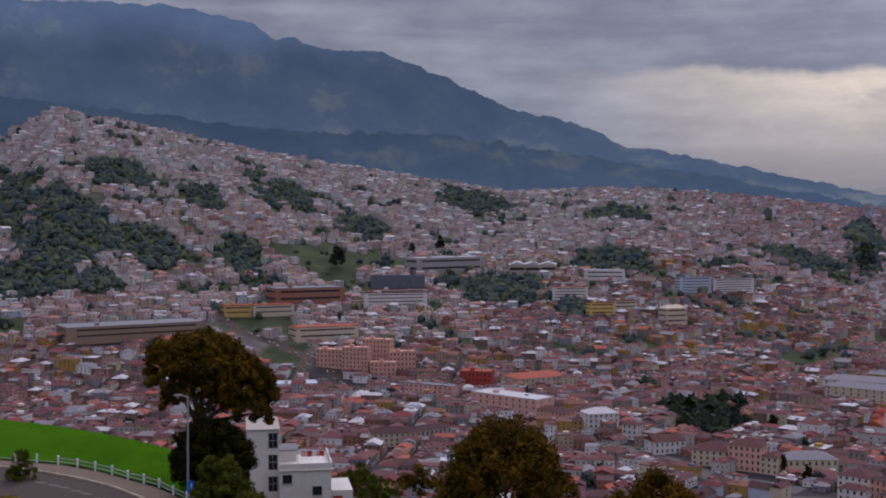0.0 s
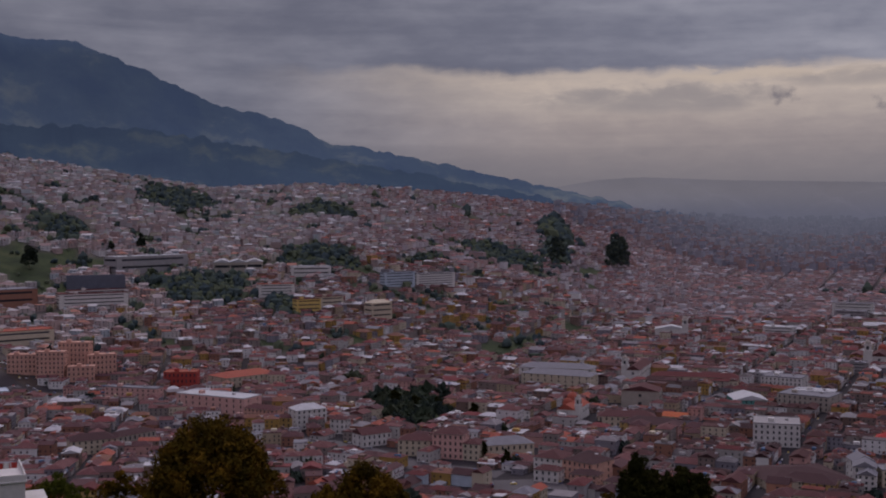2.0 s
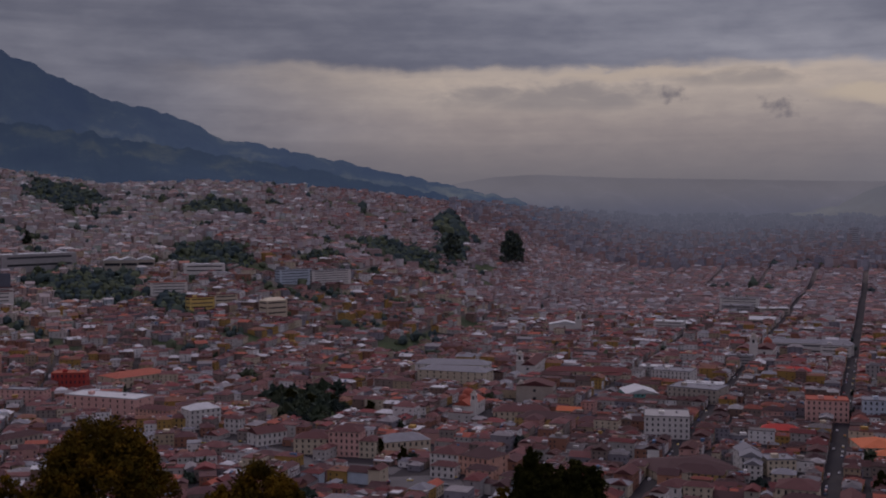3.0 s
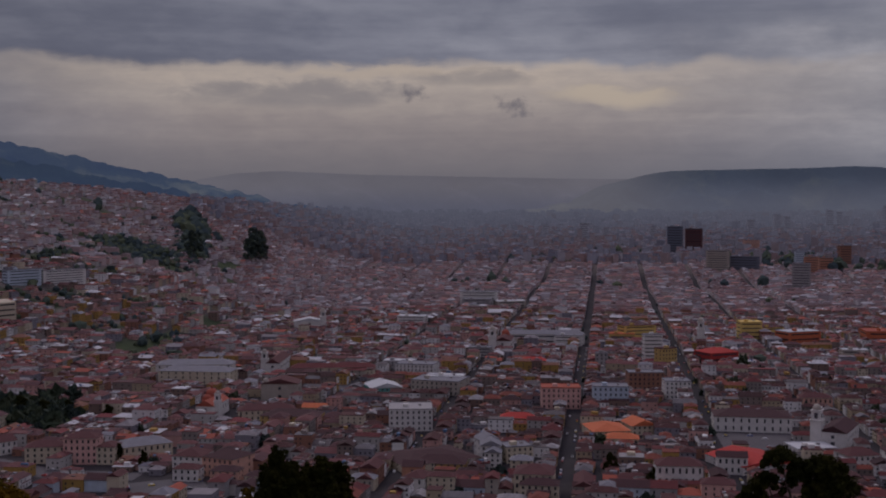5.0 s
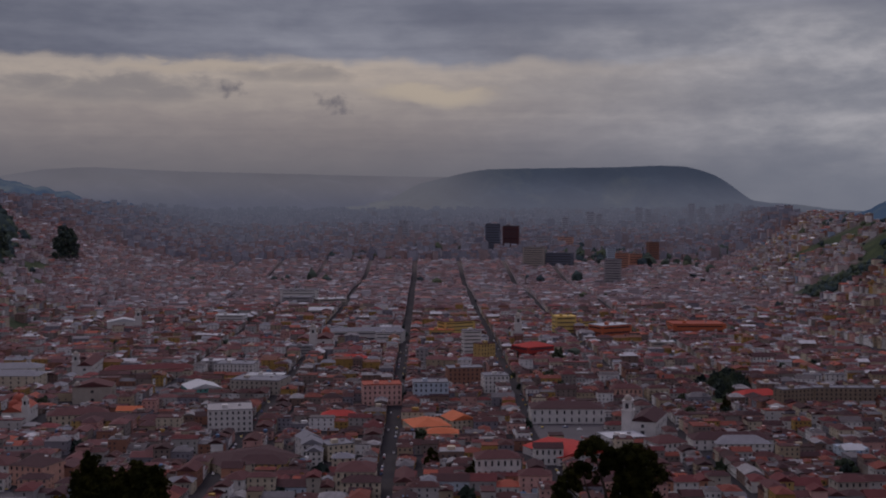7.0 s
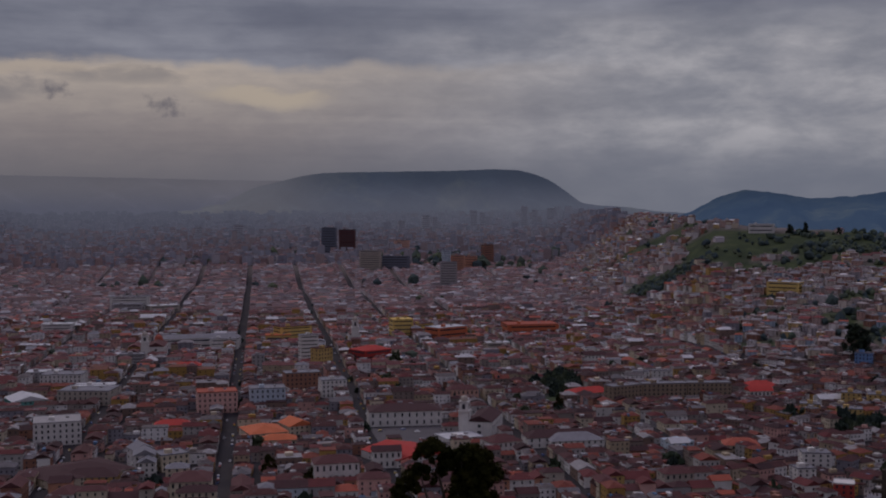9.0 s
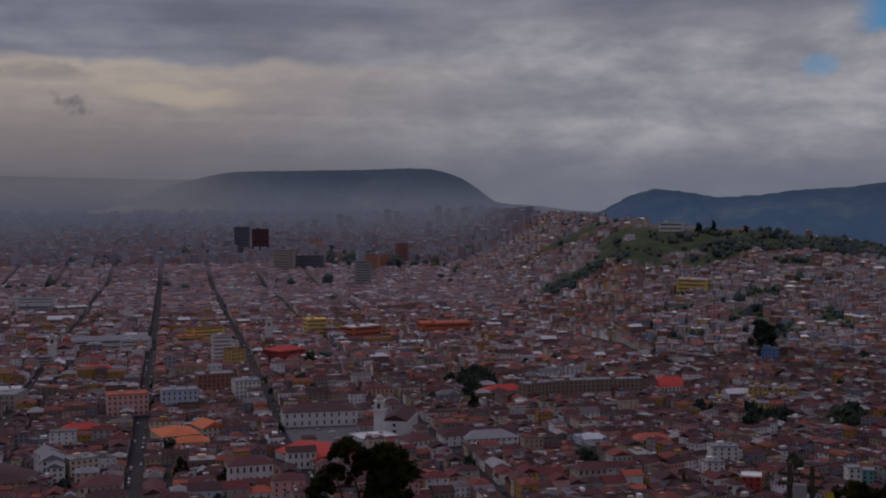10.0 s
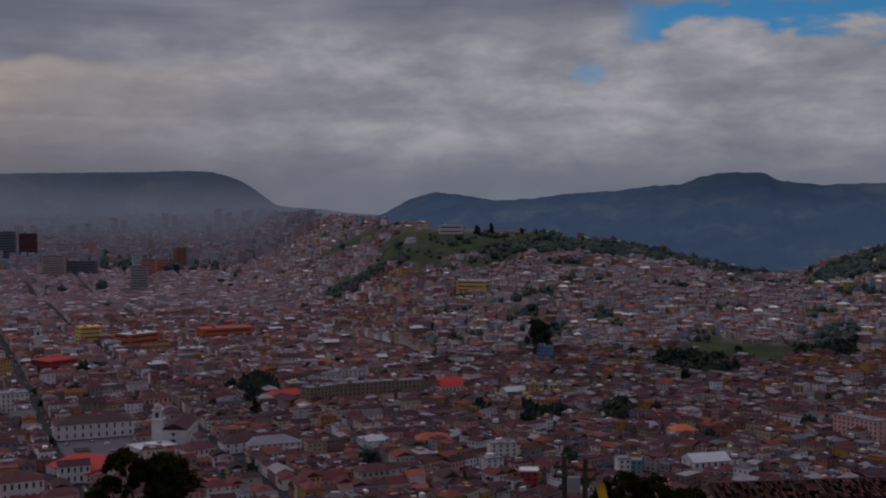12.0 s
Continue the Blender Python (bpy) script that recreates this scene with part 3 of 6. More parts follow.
BOX = np.array([[0, 1, 5, 4], [1, 2, 6, 5], [2, 3, 7, 6], [3, 0, 4, 7], [4, 5, 6, 7], [3, 2, 1, 0]])


def solid_mesh(name, hw, hd, z0, z1, ix, iy, mat):
    """A box, or with insets at the top a hip or gable."""
    X = [-hw, hw, hw, -hw, -hw + ix, hw - ix, hw - ix, -hw + ix]
    Y = [-hd, -hd, hd, hd, -hd + iy, -hd + iy, hd - iy, hd - iy]
    return mesh_quads(name, list(zip(X, Y, [z0] * 4 + [z1] * 4)), BOX, mat)


_w = bmesh.new()
bm_box(_w, -0.5, -0.06, -0.5, 0.5, 0.06, 0.5)
pane_unit = bpy.data.meshes.new("window")
_w.to_mesh(pane_unit)
_w.free()
pane_unit.materials.append(surface("window_glass", even((0.035, 0.037, 0.045), (0.055, 0.055, 0.065), (0.022, 0.024, 0.03)), rough=0.2, by="object", stain=0.15))


# window copy whose material carries the painted haze
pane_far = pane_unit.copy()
pane_far.materials[0] = hazed_panes


def opening(parent, x, y, z, w, h, turn=0, name="window", unit=pane_unit):
    ob = new(name, unit)
    ob.parent = parent
    ob.matrix_basis = pose(x, y, z, 0, 0, turn) @ Matrix.Diagonal((w, 1, h, 1))
    return ob


def roof_on(root, w, d, h, kind, roof, parapet=None):
    if kind == "flat":
        bm = bmesh.new()
        hw, hd = w / 2 + 0.15, d / 2 + 0.15
        bm_box(bm, -hw, -hd, h, hw, hd, h + 0.25)
        top = max((f for f in bm.faces), key=lambda f: f.calc_center_median().z)
        inner = bmesh.ops.inset_region(bm, faces=[top], thickness=0.35)
        bmesh.ops.translate(bm, verts=list({v for f in inner["faces"] for v in f.verts if abs(v.co.x) > hw - 0.1 or abs(v.co.y) > hd - 0.1}), vec=(0, 0, 0.6))
        r = part("roof", bm, PAINT[roof], root)
        if w * d > 150:
            b2 = bmesh.new()
            s = (sum(map(ord, roof)) + int(w * 7)) % 5
            bm_box(b2, -w * 0.3 + s, -d * 0.2, h + 0.25, -w * 0.3 + s + 4.5, -d * 0.2 + 4, h + 2.9)
            part("stair_head", b2, parapet, root)
            b2 = bmesh.new()
            bm_box(b2, w * 0.18, d * 0.05, h + 0.25, w * 0.18 + 2.5, d * 0.05 + 2.2, h + 1.6)
            part("water_tank", b2, PAINT["grey"], root)
        return r
    hw, hd = w / 2 + 0.5, d / 2 + 0.5
    rise = min(min(w, d) * (0.26 if kind == "gable" else 0.22), 4.2)
    if w >= d:
        ix, iy = (hd * 0.85 if kind == "hip" else 0.02), hd - 0.15
    else:
        ix, iy = hw - 0.15, (hw * 0.85 if kind == "hip" else 0.02)
    return part("roof", solid_mesh("roof", hw, hd, h - 0.1, h + rise, min(ix, hw - 0.15), min(iy, hd - 0.15), PAINT[roof]), parent=root)


def building(name, label, category, x, y, w, d, h, yaw, wall, roof, kind, floors, reserve=True):
    """A block of several storeys with a roof, window openings on its fronts and a plinth."""
    z = ground_z(x, y)
    root = tagged(new(name), label, category)
    root.matrix_basis = pose(x, y, z, 0, 0, yaw)
    # blocks past this range swap to walls and panes with painted haze
    hazed = math.hypot(x, y) > 3250
    body = part("wall", solid_mesh("wall", w / 2, d / 2, -6, h, 0, 0, far_walls if hazed else PAINT[wall]), parent=root)
    roof_on(root, w, d, h, kind, roof, far_walls if hazed else PAINT[wall])
    if reserve:
        RESERVED.append((x, y, w / 2, d / 2, yaw))
    fh = h / floors
    far = math.hypot(x, y) > 1330
    if far:
        for f in range(floors):
            for sx_, sy_, ln, turn in ((0, -d / 2, w, 0), (-w / 2, 0, d, 90), (w / 2, 0, d, 90)):
                opening(body, sx_, sy_, (f + 0.55) * fh, ln * 0.86, fh * 0.28, turn, "window_band", pane_far if hazed else pane_unit)
        return root
    bays = max(2, min(10, round(w / 4.2)))
    sides = max(1, min(2, round(d / 6)))
    for f in range(floors):
        zz = (f + 0.52) * fh
        for i in range(bays):
            opening(body, (i + 0.5) / bays * w - w / 2, -d / 2, zz, min(1.35, w / bays * 0.5), fh * 0.52)
        for i in range(sides):
            for s in (-1, 1):
                opening(body, s * w / 2, (i + 0.5) / sides * d - d / 2, zz, 1.2, fh * 0.5, 90)
    if kind != "flat":
        bm = bmesh.new()
        bm_box(bm, -w / 2 - 0.2, -d / 2 - 0.2, h - 0.5, w / 2 + 0.2, d / 2 + 0.2, h - 0.15)
        part("cornice", bm, PAINT["stone"], root)
    return root


def church(label, x, y, yaw, w, length, h, wall, roof, towers, domes=()):
    """A nave with a gable roof; towers: x, y along the nave, side, height; domes: x, y, radius."""
    root = tagged(new("church"), label, "church")
    root.matrix_basis = pose(x, y, ground_z(x, y), 0, 0, yaw)
    RESERVED.append((x, y, w / 2 + 2, length / 2 + 2, yaw))
    nave = part("nave", solid_mesh("nave", w / 2, length / 2, -6, h, 0, 0, PAINT[wall]), parent=root)
    part("nave_roof", solid_mesh("nave_roof", w / 2 + 0.4, length / 2 + 0.4, h - 0.1, h + min(w * 0.3, 4.5), w / 2 + 0.25, 0.02, PAINT[roof]), parent=root)
    for i in range(int(length / 7)):
        for s in (-1, 1):
            opening(nave, s * w / 2, -length / 2 + 4 + i * 7, h * 0.62, 1.4, 2.8, 90)
    opening(nave, 0, -length / 2, 2.4, 3.0, 4.8, name="portal")
    opening(nave, 0, -length / 2, h * 0.72, 2.4, 2.4)
    for tx, ty, s, th in towers:
        bm = bmesh.new()
        bm_box(bm, tx - s / 2, ty - s / 2, -6, tx + s / 2, ty + s / 2, th * 0.62)
        bm_box(bm, tx - s * 0.57, ty - s * 0.57, th * 0.62, tx + s * 0.57, ty + s * 0.57, th * 0.65)
        bm_box(bm, tx - s * 0.43, ty - s * 0.43, th * 0.65, tx + s * 0.43, ty + s * 0.43, th * 0.86)
        bm_box(bm, tx - s * 0.5, ty - s * 0.5, th * 0.86, tx + s * 0.5, ty + s * 0.5, th * 0.885)
        tw = part("tower", bm, PAINT[wall], root)
        for a in range(4):
            dx, dy = ((0, -1), (1, 0), (0, 1), (-1, 0))[a]
            opening(tw, tx + dx * s * 0.43, ty + dy * s * 0.43, th * 0.75, s * 0.32, th * 0.13, 90 * (a % 2), "bell_opening")
        bm = bmesh.new()
        bmesh.ops.create_uvsphere(bm, u_segments=12, v_segments=8, radius=s * 0.42, matrix=Matrix.Translation((tx, ty, th * 0.885)) @ Matrix.Diagonal((1, 1, 1.25, 1)))
        bm_tube(bm, (tx, ty, th * 0.93), (tx, ty, th + s * 0.35), 0.16, 0.08, 6)
        part("tower_cap", bm, PAINT["stone"], tw, smooth_shade=True)
    for dx, dy, rad in domes:
        bm = bmesh.new()
        bm_tube(bm, (dx, dy, h * 0.8), (dx, dy, h + rad * 0.9), rad * 1.05, rad * 1.05, 14)
        bmesh.ops.create_uvsphere(bm, u_segments=16, v_segments=10, radius=rad, matrix=Matrix.Translation((dx, dy, h + rad * 0.9)))
        bm_tube(bm, (dx, dy, h + rad * 1.8), (dx, dy, h + rad * 2.4), rad * 0.16, rad * 0.1, 8)
        part("dome", bm, PAINT["clay"], root, smooth_shade=True)
    return root


def strip(name, label, pts, width, mat, lift=0.06):
    """A road or square laid on the ground along a line of points."""
    V, F = [], []
    dense = []
    for (ax, ay), (bx, by) in zip(pts, pts[1:]):
        k = max(2, int(math.hypot(bx - ax, by - ay) / 12))
        dense += [(ax + (bx - ax) * i / k, ay + (by - ay) * i / k) for i in range(k)]
    dense.append(pts[-1])
    for i, (x, y) in enumerate(dense):
        a, b = dense[max(0, i - 1)], dense[min(len(dense) - 1, i + 1)]
        l = math.hypot(b[0] - a[0], b[1] - a[1]) or 1
        nx, ny = -(b[1] - a[1]) / l, (b[0] - a[0]) / l
        for s in (-1, -0.33, 0.33, 1):
            px, py = x + nx * s * width / 2, y + ny * s * width / 2
            V.append((px, py, ground_z(px, py) + lift))
        if i:
            for j in range(3):
                F.append((4 * i - 4 + j, 4 * i + j, 4 * i + 1 + j, 4 * i - 3 + j))
            l2 = math.hypot(x - dense[i - 1][0], y - dense[i - 1][1])
            ROADS.append(((x + dense[i - 1][0]) / 2, (y + dense[i - 1][1]) / 2, l2 / 2, width / 2, math.degrees(math.atan2(y - dense[i - 1][1], x - dense[i - 1][0]))))
            RESERVED.append(((x + dense[i - 1][0]) / 2, (y + dense[i - 1][1]) / 2, l2 / 2, width / 2 - 3.5, math.degrees(math.atan2(y - dense[i - 1][1], x - dense[i - 1][0]))))
    return tagged(part(name, mesh_quads(name, V, F, mat)), label, "road", kind="structure")


strip("road_boulevard", "wide paved boulevard with parked traffic", [(-133, 1219), (-45, 1099), (32, 993), (97, 919), (148, 872), (184, 789), (233, 749)], 22, paving)
strip("road_viaduct", "grey dual road winding out of town", [(-263, 1389), (-233, 1352), (-197, 1333), (-139, 1278), (-82, 1175)], 16, asphalt)
for bx_, by_, bl_, bt_ in ((-236, 1345, 42, -38), (-178, 1293, 46, -38), (-120, 1222, 52, -55)):
    RESERVED.append((bx_, by_, bl_, 17, bt_))
strip("road_branch", "narrow road beside the lawn", [(-148, 1302), (-154, 1222)], 9, asphalt)
strip("pavement_square", "stone-paved town square", [(640, 629), (685, 593)], 62, paving, 0.09)
strip("pavement_west_square", "stone-paved square with trees", [(215, 712), (263, 705)], 46, paving, 0.09)
strip("pavement_convent_square", "paved square before the arcades", [(483, 1030), (534, 994)], 40, paving, 0.09)

rw = bmesh.new()
bm_box(rw, -37, -1.5, -4, 37, 1.5, 22, 0.1)
for i in range(9):
    bm_box(rw, -36 + i * 9, -2.3, -4, -35 + i * 9, -1.45, 21)
rw = tagged(part("retaining_wall", rw, PAINT["slate"]), "tall dark retaining wall with buttresses below the terrace", "wall", kind="structure")
rw.matrix_basis = pose(-62, 1585, 72, 0, 0, 2)
RESERVED.append((-62, 1585, 37, 3, 2))

building("apartment_block", "terracotta stepped apartment block with a flat roof", "apartment", -122, 1265, 29.3, 14, 18.7, -10, "salmon", "salmon", "flat", 4)
building("apartment_block", "terracotta stepped apartment block with a flat roof", "apartment", -93, 1249, 28.9, 14, 27.0, -12, "salmon", "salmon", "flat", 6)
building("apartment_block", "terracotta stepped apartment block with a flat roof", "apartment", -71, 1273, 32.4, 14, 30.0, -15, "salmon", "salmon", "flat", 6)
building("apartment_block", "terracotta stepped apartment block with a flat roof", "apartment", -45, 1262, 28.9, 14, 21.0, 10, "salmon", "salmon", "flat", 4)
building("apartment_block", "terracotta stepped apartment block with a flat roof", "apartment", -64, 1241, 27.1, 14, 14.6, -1, "salmon", "salmon", "flat", 3)
building("row_building", "long pink row building along the avenue", "building", -11, 1132, 54.2, 14, 12.2, -30, "pink", "zinc", "flat", 3)
building("row_building", "long pink building with a pale sheet roof", "building", 63, 1054, 74.7, 26, 14.4, -41, "pink", "sheet_white", "flat", 3)
building("row_building", "salmon corner building with a brown tiled roof", "building", 97, 993, 31.8, 14, 10.8, -43, "salmon", "brown", "hip", 3)
building("warehouse", "red brick block with a flat clay roof", "building", 35, 1191, 32.7, 20, 17.5, -12, "red", "clay", "flat", 3)
building("hall", "cream hall under a wide clay tile roof", "building", 98, 1208, 64.6, 34, 10.6, 29, "cream", "clay", "hip", 2)
building("town_house", "white four-storey town house with a hipped roof", "house", 129, 954, 26.5, 18, 16.0, 15, "white", "sheet_white", "hip", 4)
building("town_house", "ochre town house with a brown tiled roof", "house", 114, 959, 17.4, 12, 8.5, -27, "ochre", "brown", "hip", 2)
building("town_house", "narrow white three-storey town house", "house", 151, 922, 13.2, 10, 11.9, -37, "white", "brown", "hip", 3)
building("chapel", "white chapel with a steep brown roof", "church", 167, 871, 25.4, 16, 9.5, 18, "white", "brown", "gable", 2)
building("town_house", "teal-fronted town house with brown tiles", "house", 197, 894, 15.6, 14, 8.9, -20, "teal", "brown", "hip", 2)
building("town_house", "cream arcaded house on the square", "house", 193, 828, 26.9, 16, 11.6, -22, "cream", "brown", "hip", 3)
building("town_house", "pink and white balconied mansion on the square", "house", 214, 812, 23.1, 16, 18.0, -31, "pink", "brown", "hip", 4)
building("town_house", "cream balconied house beside the mansion", "house", 229, 802, 12.4, 16, 12.2, -36, "cream", "brown", "hip", 3)
building("town_house", "cream and blue house with zinc roof", "house", 254, 805, 35.0, 22, 10.7, 1, "cream", "zinc", "hip", 2)
building("town_house", "white corner house with many small windows", "house", 271, 751, 20.7, 22, 10.9, -42, "white", "brown", "hip", 3)
building("town_house", "salmon corner house with brown tiles", "house", 286, 725, 24.7, 24, 12.9, -59, "salmon", "dark_brown", "hip", 3)
building("school", "cream three-storey house with dark hipped roof", "building", -39, 896, 33.7, 18, 10.5, 13, "cream", "dark_brown", "hip", 3)
building("row_building", "stone-coloured row with brown roofs", "building", -11, 909, 34.5, 14, 10.7, 38, "stone", "dark_brown", "hip", 2)
building("market_hall", "long market hall with a broad grey roof", "building", -350, 1302, 154.8, 55, 12.4, 32, "tan", "zinc", "flat", 2)
building("school", "ochre school block with a clay roof", "building", -252, 1414, 33.5, 22, 11.2, 24, "ochre", "clay", "flat", 2)
building("school", "cream school block with a clay roof", "building", -212, 1433, 52.8, 22, 11.3, 26, "cream", "clay", "flat", 2)
building("factory", "low factory with grey sheet roofs", "building", -178, 1497, 92.5, 42, 17.6, 27, "brick", "zinc", "flat", 2)
building("apartment_block", "white apartment row with open galleries", "apartment", -63, 1514, 84.4, 14, 17.8, 16, "white", "maroon", "flat", 4)
building("apartment_block", "white upper apartment row with galleries", "apartment", -60, 1567, 78.0, 14, 7.7, 23, "white", "maroon", "flat", 2)
building("sports_hall", "grey sports hall with a white roof deck", "building", 3, 1718, 123.7, 30, 20.2, 37, "grey", "sheet_white", "flat", 2)
building("shed", "white sheet-roofed shed on the terrace", "building", 111, 1744, 25.2, 32, 13.7, -4, "stone", "sheet_white", "gable", 1)
building("shed", "white sheet-roofed shed on the terrace", "building", 133, 1743, 25.3, 32, 13.7, 0, "stone", "sheet_white", "gable", 1)
building("shed", "white sheet-roofed shed on the terrace", "building", 158, 1743, 24.4, 32, 13.7, -5, "stone", "sheet_white", "gable", 1)
building("shed", "long white shed with a flat roof", "building", 236, 1706, 58.4, 25, 11.8, -2, "white", "sheet_white", "flat", 2)
building("apartment_block", "white block with red slab edges", "apartment", 173, 1598, 49.2, 16, 15.8, 6, "white", "clay", "flat", 4)
building("school", "yellow half of a long school block", "building", 205, 1518, 33.4, 16, 15.0, 14, "yellow", "maroon", "flat", 3)
building("school", "cream half of a long school block", "building", 236, 1527, 33.4, 16, 15.2, 20, "cream", "maroon", "flat", 3)
building("school", "cream block with a domed roof", "building", 297, 1502, 31.9, 18, 19.5, 24, "cream", "cream", "hip", 3)
building("apartment_block", "pale blue five-storey apartment slab", "apartment", 363, 1688, 56.2, 12, 20.4, 26, "pale_blue", "zinc", "flat", 5)
building("apartment_block", "white six-storey apartment slab", "apartment", 426, 1719, 74.0, 12, 20.9, 24, "white", "zinc", "flat", 6)
building("school", "low cream block with red roofs", "building", -140, 1365, 76.4, 30, 13.4, 24, "cream", "clay", "flat", 2)
building("shed", "low shed with a pale blue roof", "building", -151, 1183, 44.3, 25, 5.8, 12, "white", "pale_blue", "flat", 1)
building("convent", "long white convent wing with rows of small windows", "building", 417, 1144, 76.9, 28, 15.4, -29, "white", "zinc", "hip", 3)
building("row_building", "cream arcaded row with brown tiles", "building", 387, 895, 46.9, 18, 8.6, -23, "cream", "brown", "hip", 2)
building("row_building", "long arcaded row beside the square", "building", 543, 1082, 87.5, 18, 9.5, -28, "cream", "maroon", "hip", 2)
building("market_hall", "teal-sided hall with a bright white roof", "building", 533, 958, 30.0, 34, 7.5, -17, "teal", "sheet_white", "gable", 2)
building("palace", "white palace with dark arched windows", "building", 469, 798, 34.4, 32, 17.0, -30, "white", "grey", "flat", 4)
building("convent", "convent quadrangle with dark tiled roofs", "building", 415, 683, 58.3, 48, 5.4, -4, "cream", "dark_brown", "hip", 2)
building("town_house", "white gabled house with zinc roof", "house", 462, 679, 14.5, 16, 12.8, -17, "white", "zinc", "gable", 3)
building("town_house", "cream house with a flat roof", "house", 471, 657, 19.4, 18, 11.0, -16, "cream", "zinc", "flat", 3)
building("town_house", "cream three-storey corner house with many windows", "house", 427, 575, 24.0, 24, 14.6, -41, "cream", "brown", "hip", 3)
building("hotel", "pink four-storey block with a red roof", "building", 629, 810, 34.0, 24, 18.0, -34, "pink", "clay", "flat", 4)
building("hotel", "pale blue-white four-storey block", "building", 669, 790, 30.9, 22, 18.2, -37, "pale_blue", "zinc", "flat", 4)
building("office_tower", "white office tower with dark window bands", "building", 899, 989, 21.0, 14, 30.1, -31, "white", "zinc", "flat", 7)
building("office", "yellow block with dark window bands", "building", 1027, 1160, 45.2, 22, 18.2, -15, "yellow", "brown", "flat", 4)
building("office", "ochre block with a blank end wall", "building", 874, 940, 19.7, 14, 21.4, -5, "ochre", "brown", "flat", 5)
building("hotel", "brick block with rows of balconies", "building", 759, 845, 34.4, 20, 16.6, -32, "brick", "zinc", "flat", 4)
building("hotel", "white block with a flat roof", "building", 750, 792, 23.4, 22, 16.0, -34, "white", "zinc", "flat", 4)
building("cinema", "big yellow block with a flat roof", "building", 1163, 1091, 28.3, 26, 21.8, -34, "yellow", "yellow", "flat", 4)
building("cinema", "lower yellow wing of the block", "building", 1187, 1080, 33.1, 22, 14.2, -13, "yellow", "brown", "flat", 3)
building("market_hall", "orange hall with a white roof", "building", 1145, 993, 48.2, 28, 19.3, -11, "orange", "sheet_white", "flat", 3)
building("hall", "hall with a bright scarlet hipped roof", "building", 963, 953, 38.0, 32, 11.0, -8, "scarlet", "scarlet", "hip", 2)
building("market_hall", "wide low orange market hall", "building", 1291, 967, 71.8, 44, 12.6, -39, "orange", "clay", "flat", 2)
building("convent", "white arcaded convent front on the square", "building", 695, 649, 59.4, 30, 12.0, -41, "white", "dark_brown", "hip", 2)
building("hall", "hall with a large scarlet sheet roof", "building", 597, 557, 43.7, 46, 5.5, -13, "white", "scarlet", "gable", 2)
building("market_hall", "low hall with a white flat roof", "building", 667, 566, 30.1, 24, 4.3, -25, "white", "sheet_white", "flat", 1)
building("hall", "hall with an orange tile roof", "building", 582, 692, 30.0, 34, 6.1, -25, "cream", "orange", "hip", 2)
building("hall", "gabled hall with an orange tile roof", "building", 611, 687, 20.6, 24, 7.2, -19, "cream", "orange", "gable", 2)
building("palace", "long white colonnaded palace", "building", 894, 1183, 98.8, 22, 13.1, -34, "white", "zinc", "hip", 2)
building("school", "white stepped block with flat roofs", "building", 622, 1044, 40.3, 28, 11.8, -45, "white", "zinc", "flat", 3)
building("school", "pale stone block with flat roofs", "building", 582, 934, 47.0, 36, 12.8, -51, "stone", "zinc", "flat", 3)
building("office", "white modern five-storey office block", "building", 1138, 1698, 64.7, 20, 22.1, -41, "white", "zinc", "flat", 5)
building("market_hall", "hall with a white curved deck", "building", 1160, 1636, 50.3, 28, 9.8, -19, "stone", "sheet_white", "flat", 2)
building("town_house", "white two-storey house with balcony columns", "house", 520, 547, 29.2, 18, 13.2, -36, "white", "brown", "hip", 2)
building("town_house", "white gabled chapel-like house", "house", 454, 663, 14.3, 16, 12.6, -34, "white", "zinc", "gable", 3)
building("town_house", "white house beside the convent", "house", 370, 620, 14.1, 18, 9.9, -55, "white", "brown", "hip", 2)
# slate and dulled orange on these towers stand in for haze over stronger paint
building("tower_block", "dark slate-grey high-rise block with a flat roof", "tower block", 2202, 2335, 40.0, 16, 76.0, -52, "slate", "zinc", "flat", 11)
building("tower_block", "dark brown high-rise block with a flat roof", "tower block", 2233, 2295, 44.0, 16, 70.0, -54, "brown", "zinc", "flat", 11)
building("tower_block", "stone high-rise block with a flat roof", "tower block", 1993, 1969, 52.6, 16, 46.8, -57, "stone", "zinc", "flat", 9)
building("tower_block", "dark slate-grey high-rise block with a flat roof", "tower block", 2042, 1933, 68.8, 16, 30.4, -55, "slate", "zinc", "flat", 5)
building("tower_block", "grey high-rise block with a flat roof", "tower block", 1872, 1617, 35.9, 16, 53.5, -49, "grey", "zinc", "flat", 10)
building("tower_block", "pale blue high-rise block with a flat roof", "tower block", 2191, 1900, 21.5, 16, 34.2, -38, "pale_blue", "zinc", "flat", 7)
building("tower_block", "haze-muted orange high-rise block with a flat roof", "tower block", 2084, 1773, 30.5, 16, 37.6, -46, "muted_orange", "zinc", "flat", 7)
building("tower_block", "haze-muted orange high-rise block with a flat roof", "tower block", 2148, 1786, 30.4, 16, 30.2, -38, "muted_orange", "zinc", "flat", 5)
building("tower_block", "dull red-brick high-rise block with a flat roof", "tower block", 2293, 1851, 27.9, 16, 46.4, -28, "brick", "zinc", "flat", 8)
building("tower_block", "salmon high-rise block with a flat roof", "tower block", 2333, 2266, 47.4, 16, 32.0, -51, "salmon", "zinc", "flat", 6)
building("tower_block", "salmon high-rise block with a flat roof", "tower block", 2371, 2220, 44.0, 16, 31.9, -47, "salmon", "zinc", "flat", 6)
building("tower_block", "grey high-rise block with a flat roof", "tower block", 2637, 2471, 19.7, 16, 53.3, -35, "grey", "zinc", "flat", 9)
